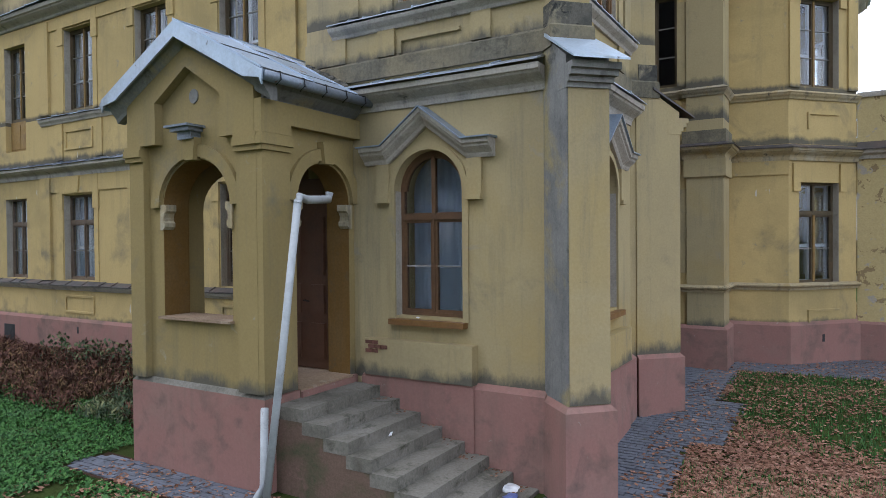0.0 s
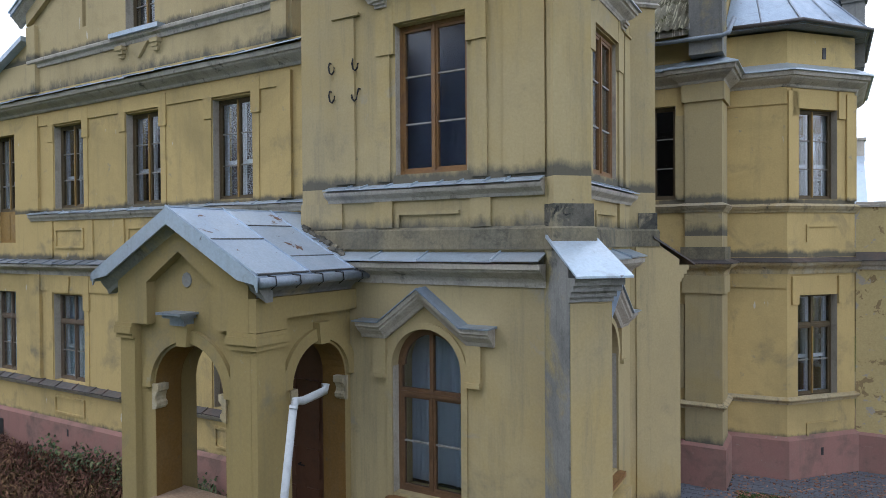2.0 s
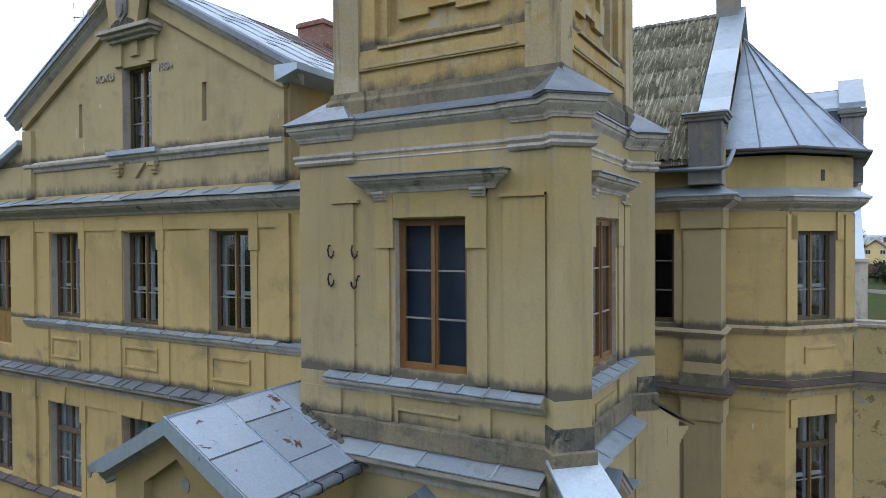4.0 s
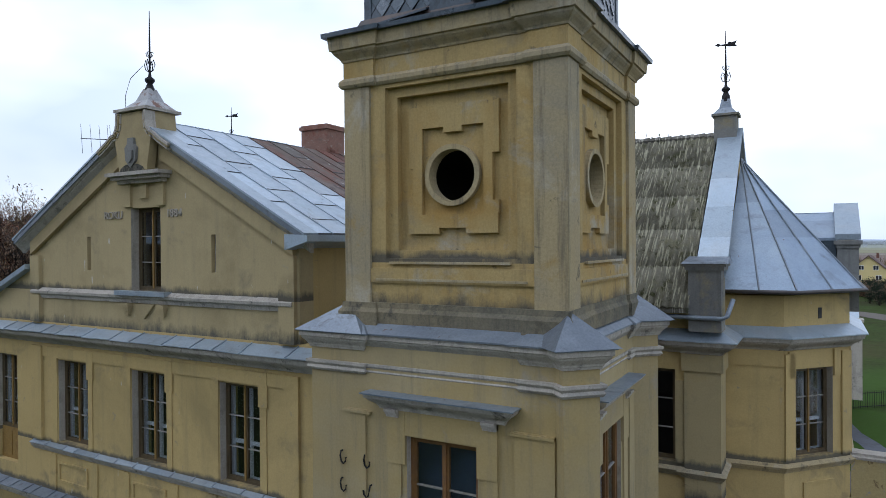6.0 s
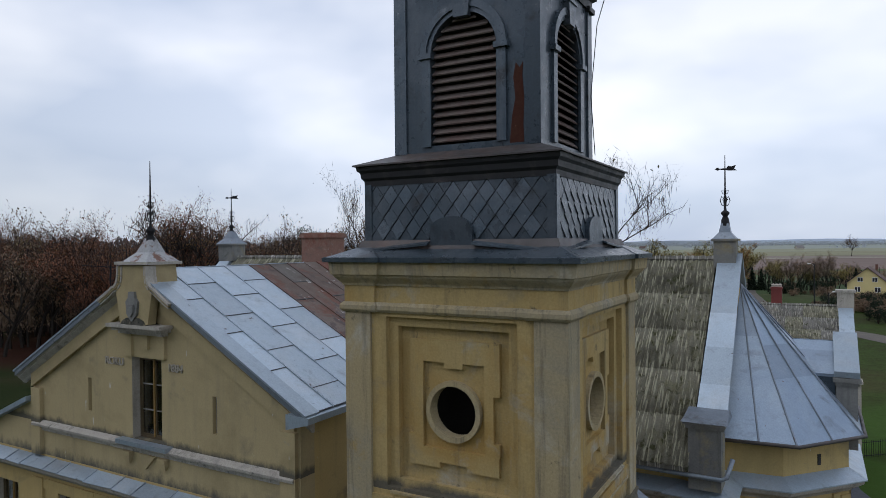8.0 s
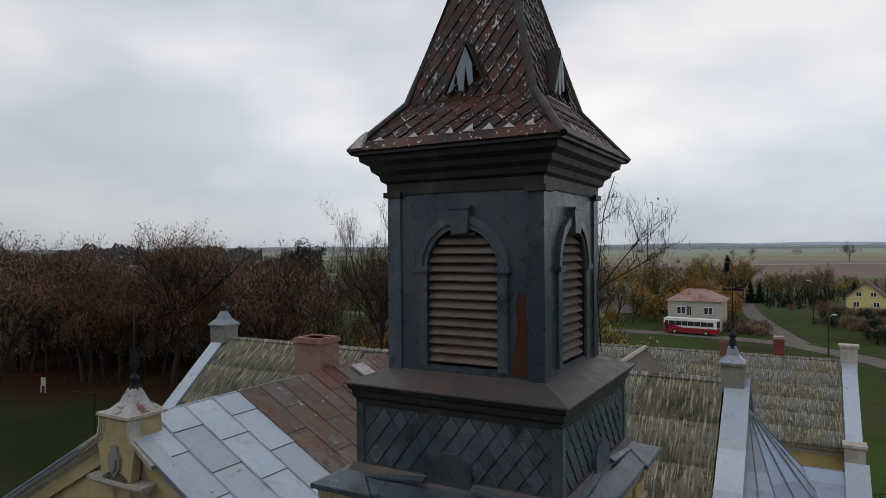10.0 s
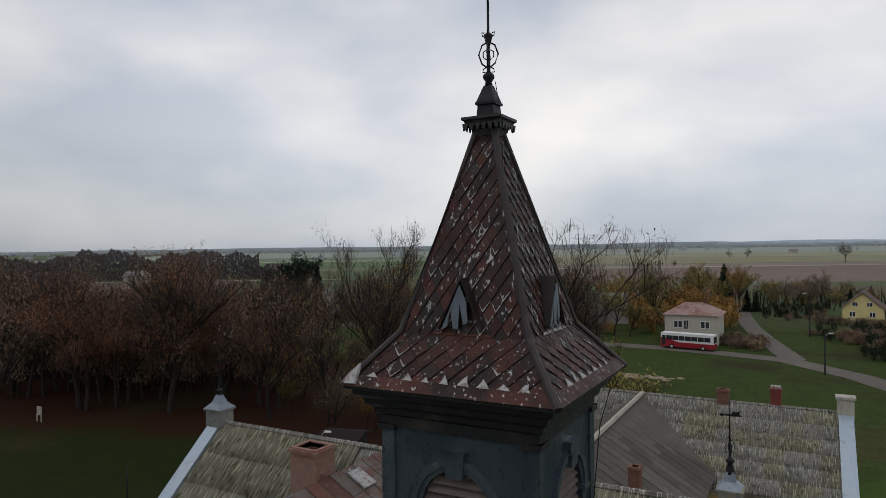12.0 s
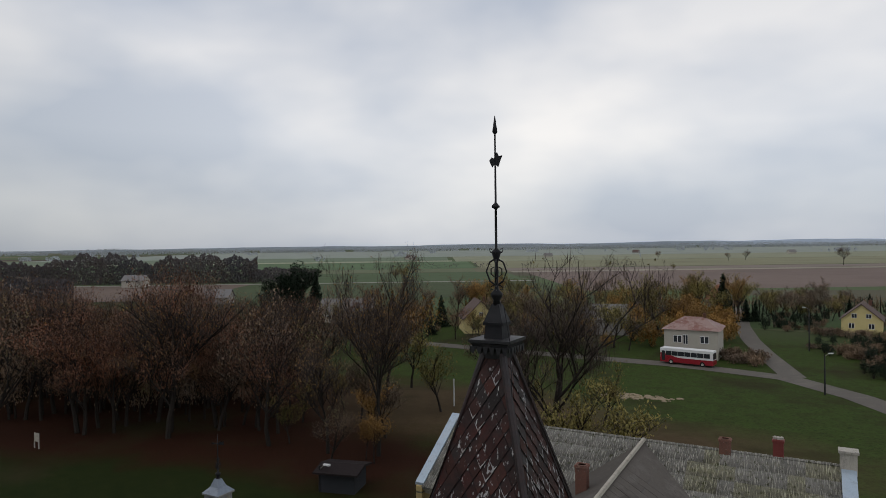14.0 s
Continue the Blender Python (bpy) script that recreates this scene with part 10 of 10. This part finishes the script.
# a looser grove towards the field
for k in range(20):
    f, px = rt.uniform(84, 116), rt.uniform(-0.36, -0.19)
    p = EYE0 + FWD * f + RGT * (px * f)
    sc = rt.uniform(0.6, 0.92)
    place(rt.choice([T_BROWN, T_RED2, T_BROWN, T_BARE, T_RED]), p.x, p.y, sc * rt.uniform(0.8, 1.0), rt.uniform(0, 360), sc)
for k in range(9):
    f, px = rt.uniform(78, 108), rt.uniform(-0.26, -0.08)
    p = EYE0 + FWD * f + RGT * (px * f)
    place(rt.choice([T_YEL, T_GOLD, T_HEDGE, T_BROWN]), p.x, p.y, rt.uniform(0.4, 0.62), rt.uniform(0, 360))
# the wood to the west: the trees of its edge, lower at two gaps in its skyline
def skyline(px):
    return float(np.interp(px, (-0.75, -0.56, -0.53, -0.45, -0.42, -0.37, -0.35, -0.2), (1.02, 0.98, 0.8, 0.8, 1.1, 1.1, 0.76, 0.72)))


kinds = [T_RED, T_RED2, T_BROWN, T_RED, T_BROWN, T_BARE, T_RED2, T_BARE, T_BROWN]
for k in range(56):
    f, px = rt.uniform(84, 120), rt.uniform(-0.72, -0.24)
    if px > -0.34 and f < 102:
        continue
    p = EYE0 + FWD * f + RGT * (px * f)
    hgt = rt.uniform(0.82, 1.05) * skyline(px)
    place(rt.choice(kinds), p.x, p.y, hgt * rt.uniform(0.85, 1.1), rt.uniform(0, 360), hgt)


def wood(name, label, mat, n, f0, f1, p0, p1, h0, h1, leaves, size, seed):
    """A stand of far trees as one mass: trunks, and ragged crowns of many clumps."""
    rg, rn = random.Random(seed), np.random.default_rng(seed)
    pts, bm = [], B()
    for _ in range(n):
        f, px = rg.uniform(f0, f1), rg.uniform(p0, p1)
        p = EYE0 + FWD * f + RGT * (px * f)
        h, w = rg.uniform(h0, h1) * (skyline(px) if p0 < -0.7 else 1.0), rg.uniform(1.8, 3.2)
        tube(bm, [(p.x, p.y, 0.2), (p.x + rg.uniform(-0.4, 0.4), p.y, h * 0.85)], [0.22, 0.05], 4)
        v = rn.normal(0, 1, (leaves, 3)) * 0.5
        lim = 0.55 + 0.45 * np.sin(v[:, :1] * 7 + rg.uniform(0, 6))
        q = v * np.array([w, w, h * 0.27]) * (0.6 + 0.5 * lim) + np.array([p.x, p.y, h * 0.62])
        q[:, 2] = np.clip(q[:, 2], 2.0, h + 0.4)
        pts.append(q)
    t = tagged(new(name), label, "woodland", kind="stuff")
    attach(new("crown", cards("crown", np.concatenate(pts), size, mat, rn, flat=0.6, aspect=0.4, up=1.6)), t)
    part("trunk", bm, M_BARK, t)


wood("russet_wood", "dense russet autumn wood behind the park", M_LEAFRED, 90, 104, 132, -0.74, -0.27, 14, 20.5, 760, 0.3, 3)
wood("brown_wood", "dense brown leafless wood behind the park", M_LEAFBROWN, 80, 104, 136, -0.74, -0.3, 14, 19.5, 800, 0.3, 4)
wood("undergrowth", "dark undergrowth below the trees of the wood", M_LEAFBROWN, 170, 92, 135, -0.74, -0.22, 5, 10, 210, 0.4, 5)
wood("garden_thicket", "mottled brown thicket of gardens behind the houses", M_LEAFBROWN, 110, 205, 240, 0.06, 0.7, 4, 8, 150, 0.5, 15)
wood("evergreen_thicket", "dark evergreen thicket of gardens beside the lane", M_CONIFER, 30, 182, 236, 0.47, 0.72, 4, 7, 140, 0.45, 16)
# unseen belts behind the viewer, added to darken what the panes mirror
wood("park_belt", "unseen dense brown tree belt added to darken the window reflections", M_LEAFBROWN, 44, -64, -44, -0.2, 1.0, 24, 31, 400, 1.9, 9)
wood("park_belt", "unseen dense brown tree belt added to darken the window reflections", M_LEAFBROWN, 70, -36, -21, 1.0, 2.9, 26, 34, 460, 1.9, 10)
# the trees behind the viewer that the windows mirror
for k in range(16):
    a = radians(rt.uniform(194, 212))
    d = rt.uniform(40, 70)
    place(rt.choice([T_RED, T_BROWN, T_RED2]), d * math.cos(a) * 1.3, 4 + d * math.sin(a), rt.uniform(0.7, 1.0), rt.uniform(0, 360))
# village trees
for x, y, s, tr in ((-146, 165, 1.25, T_CON), (-150, 168, 1.15, T_CON), (-143, 170, 1.2, T_CON), (-152, 163, 1.0, T_CON), (-23, 215, 1.15, T_CON), (-17, 218, 0.55, T_CON), (-14.5, 219, 0.5, T_CON), (-8, 205, 0.6, T_GREEN), (-4, 214, 1.0, T_GREEN), (-11, 200, 0.9, T_GREEN), (1, 210, 1.1, T_GREEN)):
    place(tr, x, y, s, rt.uniform(0, 360))
for k in range(26):
    f, px = rt.uniform(150, 250), rt.uniform(0.07, 0.40)
    p = EYE0 + FWD * f + RGT * (px * f)
    if -30 < p.x < -13 and 136 < p.y < 157 or abs(p.x - 11) < 8 and p.y > 185 or -20 < p.x < 0 and 130 < p.y < 240:
        continue
    place(rt.choice([T_YEL, T_ORANGE, T_HEDGE, T_YEL, T_BROWN]), p.x, p.y, rt.uniform(0.5, 0.85), rt.uniform(0, 360))
for x, y, s in ((-33, 158, 1.0), (-38, 165, 1.1), (-29, 170, 1.2), (-25, 164, 0.9), (-44, 200, 1.0), (-20, 170, 1.2), (-34, 185, 1.5), (-26, 190, 1.4), (-18, 178, 1.0), (-41, 178, 1.4), (-31, 205, 1.5)):
    place(T_ORANGE, x, y, s, rt.uniform(0, 360))
for x, y, s in ((-34, 175, 1.1), (-24, 200, 1.0), (-38, 190, 1.15), (-47, 185, 1.0), (-20, 230, 1.0), (-30, 228, 1.1), (-12, 232, 0.8), (-56, 170, 0.9), (-50, 143, 0.7), (-40, 152, 0.95), (-45, 160, 0.85), (-36, 150, 0.7), (-52, 152, 0.6), (-64, 158, 0.7)):
    place(T_YEL, x, y, s, rt.uniform(0, 360))
for k in range(14):
    place(T_HEDGE, -13.5 + rt.uniform(-2, 6), 143 + rt.uniform(-3, 6), rt.uniform(0.6, 1.1), rt.uniform(0, 360))
for k in range(22):
    place(T_HEDGE, 5.5 + k * 0.9 + rt.uniform(-0.4, 0.4), 163 - k * 1.6 + rt.uniform(-2, 2), rt.uniform(0.7, 1.15), rt.uniform(0, 360))
for k in range(18):
    place(T_HEDGE, 2 + k * 1.4, 192 + rt.uniform(-2, 2), rt.uniform(0.7, 1.0), rt.uniform(0, 360))
for k in range(12):
    place(T_GREEN, 9 + rt.uniform(0, 12), 138 + rt.uniform(-14, 14), rt.uniform(0.4, 0.8), rt.uniform(0, 360))
for k in range(22):
    f, px = rt.uniform(140, 185), rt.uniform(-0.26, 0.06)
    p = EYE0 + FWD * f + RGT * (px * f)
    if abs(p.y - 140) < 7:
        continue
    place(rt.choice([T_HEDGE, T_HEDGE, T_BROWN, T_RED2]), p.x, p.y, rt.uniform(0.45, 0.8), rt.uniform(0, 360))
p = EYE0 + FWD * 185 + RGT * -42
place(T_DARK, p.x, p.y, 0.95, 0, 1.0), place(T_DARK, p.x - 5.5, p.y - 1, 0.7, 130, 0.8)
# gardens behind the road, thick with yellow and orange trees
for k in range(64):
    f, px = rt.uniform(150, 270), rt.uniform(0.04, 0.455)
    p = EYE0 + FWD * f + RGT * (px * f)
    if -30 < p.x < -13 and 136 < p.y < 157 or math.hypot(p.x + 55, p.y - 264) < 9 or math.hypot(p.x + 27, p.y - 266) < 8:
        continue
    kind = rt.choice([T_YEL, T_GOLD, T_GOLD, T_ORANGE, T_ORANGE, T_GOLD, T_HEDGE, T_YEL])
    sc = rt.uniform(0.55, 0.95) * (0.7 if kind in (T_BROWN, T_RED2) else 1.0)
    place(kind, p.x, p.y, sc, rt.uniform(0, 360), sc * rt.uniform(0.9, 1.25))
for k in range(30):
    f, px = rt.uniform(150, 230), rt.uniform(-0.24, 0.06)
    p = EYE0 + FWD * f + RGT * (px * f)
    if math.hypot(p.x + 78.5, p.y - 168) < 11 or math.hypot(p.x + 49, p.y - 176) < 9 or abs(p.y - 140) < 8:
        continue
    place(rt.choice([T_BROWN, T_RED, T_YEL, T_GREEN, T_CON, T_HEDGE]), p.x, p.y, rt.uniform(0.5, 0.8), rt.uniform(0, 360))
for k in range(34):
    f, px = rt.uniform(188, 250), rt.uniform(0.5, 0.72)
    p = EYE0 + FWD * f + RGT * (px * f)
    if math.hypot(p.x - 11.4, p.y - 206) < 12:
        continue
    place(rt.choice([T_YEL, T_GREEN, T_HEDGE, T_CON, T_GREEN, T_BROWN]), p.x, p.y, rt.uniform(0.35, 0.62), rt.uniform(0, 360))
for k in range(60):
    f, px = rt.uniform(168, 215), rt.uniform(0.49, 0.70)
    p = EYE0 + FWD * f + RGT * (px * f)
    if math.hypot(p.x - 11.4, p.y - 206) < 10 or abs(p.x - 2 - (p.y - 170) * 0.1) < 3 or px > 0.6 and f < 185 and rt.random() < 0.5:
        continue
    place(rt.choice([T_HEDGE, T_GREEN, T_HEDGE, T_HEDGE]), p.x, p.y, rt.uniform(0.45, 1.0), rt.uniform(0, 360))
for k in range(26):
    f = rt.uniform(112, 150)
    p = EYE0 + FWD * f + RGT * (rt.uniform(0.63, 0.72) * f)
    place(rt.choice([T_HEDGE, T_GREEN, T_HEDGE]), p.x, p.y, rt.uniform(0.5, 0.9), rt.uniform(0, 360))
for k in range(44):
    f = rt.uniform(120, 156)
    p = EYE0 + FWD * f + RGT * (rt.uniform(float(np.interp(f, (120, 143, 156), (0.64, 0.565, 0.55))), 0.73) * f)
    place(rt.choice([T_HEDGE, T_GREEN, T_GREEN]), p.x, p.y, rt.uniform(0.4, 0.75), rt.uniform(0, 360))
for f, r, s, tr in ((620, 380, 1.05, T_BROWN), (410, -22, 0.95, T_YEL), (416, -28, 0.8, T_YEL), (820, 380, 0.7, T_BROWN), (800, 350, 0.6, T_BROWN), (880, 290, 0.7, T_BROWN), (540, 190, 0.5, T_YEL)):
    p = EYE0 + FWD * f + RGT * r
    place(tr, p.x, p.y, s, rt.uniform(0, 360))
# woods and hedgerows towards the skyline
def far_line(name, label, mat, rows, size, seed):
    rn = np.random.default_rng(seed)
    pts = []
    for f, px0, px1, n, h, gap in rows:
        r = px0 + (px1 - px0) * rn.random(n)
        dens = np.array([noise.noise((q * 9, f * 0.01, 1.0)) + 0.5 * noise.noise((q * 40, f * 0.01, 2.0)) + 0.25 * noise.noise((q * 170, f * 0.01, 5.0)) for q in r])
        keep = dens > gap
        r, dens = r[keep], dens[keep]
        ff = f * (1 + 0.07 * rn.random(len(r)))
        top = h * np.clip(0.78 + 0.45 * dens, 0.45, 1.05)
        z = top * rn.random(len(r))
        p = np.array(EYE0)[None, :2] + np.array(FWD)[None, :2] * ff[:, None] + np.array(RGT)[None, :2] * (r * ff)[:, None]
        pts.append(np.concatenate([p, 0.4 + z[:, None]], 1))
    tagged(new(name, cards(name, np.concatenate(pts), size, mat, rn, flat=0.9, aspect=0.8, up=3.0)), label, "woodland", kind="stuff")


far_line("far_woodland", "dark brown wood beyond the nearer trees", M_MIDWOOD, ((430, -0.74, -0.28, 30000, 22, -1.5), (300, -0.74, -0.56, 5000, 12, -0.1), (430, -0.3, -0.18, 3000, 10, 0.0), (470, -0.3, -0.12, 3000, 8, 0.0), (640, -0.2, 0.3, 900, 5, 0.2)), 1.05, 5)
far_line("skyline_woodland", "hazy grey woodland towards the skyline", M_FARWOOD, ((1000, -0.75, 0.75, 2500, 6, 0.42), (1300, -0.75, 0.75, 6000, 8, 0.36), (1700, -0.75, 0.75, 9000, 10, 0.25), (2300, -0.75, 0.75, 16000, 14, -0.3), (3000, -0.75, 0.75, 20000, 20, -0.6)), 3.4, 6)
# low wooded hills along the skyline, haze put into their pale blue colour
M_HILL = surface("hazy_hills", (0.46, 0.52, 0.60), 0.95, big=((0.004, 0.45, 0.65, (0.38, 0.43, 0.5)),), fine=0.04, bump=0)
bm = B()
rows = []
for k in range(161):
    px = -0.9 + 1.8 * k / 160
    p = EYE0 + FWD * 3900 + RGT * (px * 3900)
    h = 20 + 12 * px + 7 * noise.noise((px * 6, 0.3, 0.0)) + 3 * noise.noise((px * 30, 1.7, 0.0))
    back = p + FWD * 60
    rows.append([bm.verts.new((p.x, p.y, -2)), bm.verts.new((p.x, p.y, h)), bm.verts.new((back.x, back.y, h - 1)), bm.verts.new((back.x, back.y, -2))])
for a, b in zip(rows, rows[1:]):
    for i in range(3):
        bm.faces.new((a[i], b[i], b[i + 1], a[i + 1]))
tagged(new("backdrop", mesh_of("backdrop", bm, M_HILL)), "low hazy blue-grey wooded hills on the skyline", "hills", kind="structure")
# farms far out
for k in range(6):
    f, px = rt.uniform(800, 1500), rt.uniform(-0.55, 0.6)
    p = EYE0 + FWD * f + RGT * (px * f)
    house("distant_farm", p.x, p.y, 13, 8, 3.6, 3.6, rt.choice([M_WHITEWALL, M_GREYWALL]), rt.choice([M_GREYROOF, M_BROWNROOF]), "small pale farmhouse far out in the fields", rt.uniform(-40, 60), False, (), False, False)
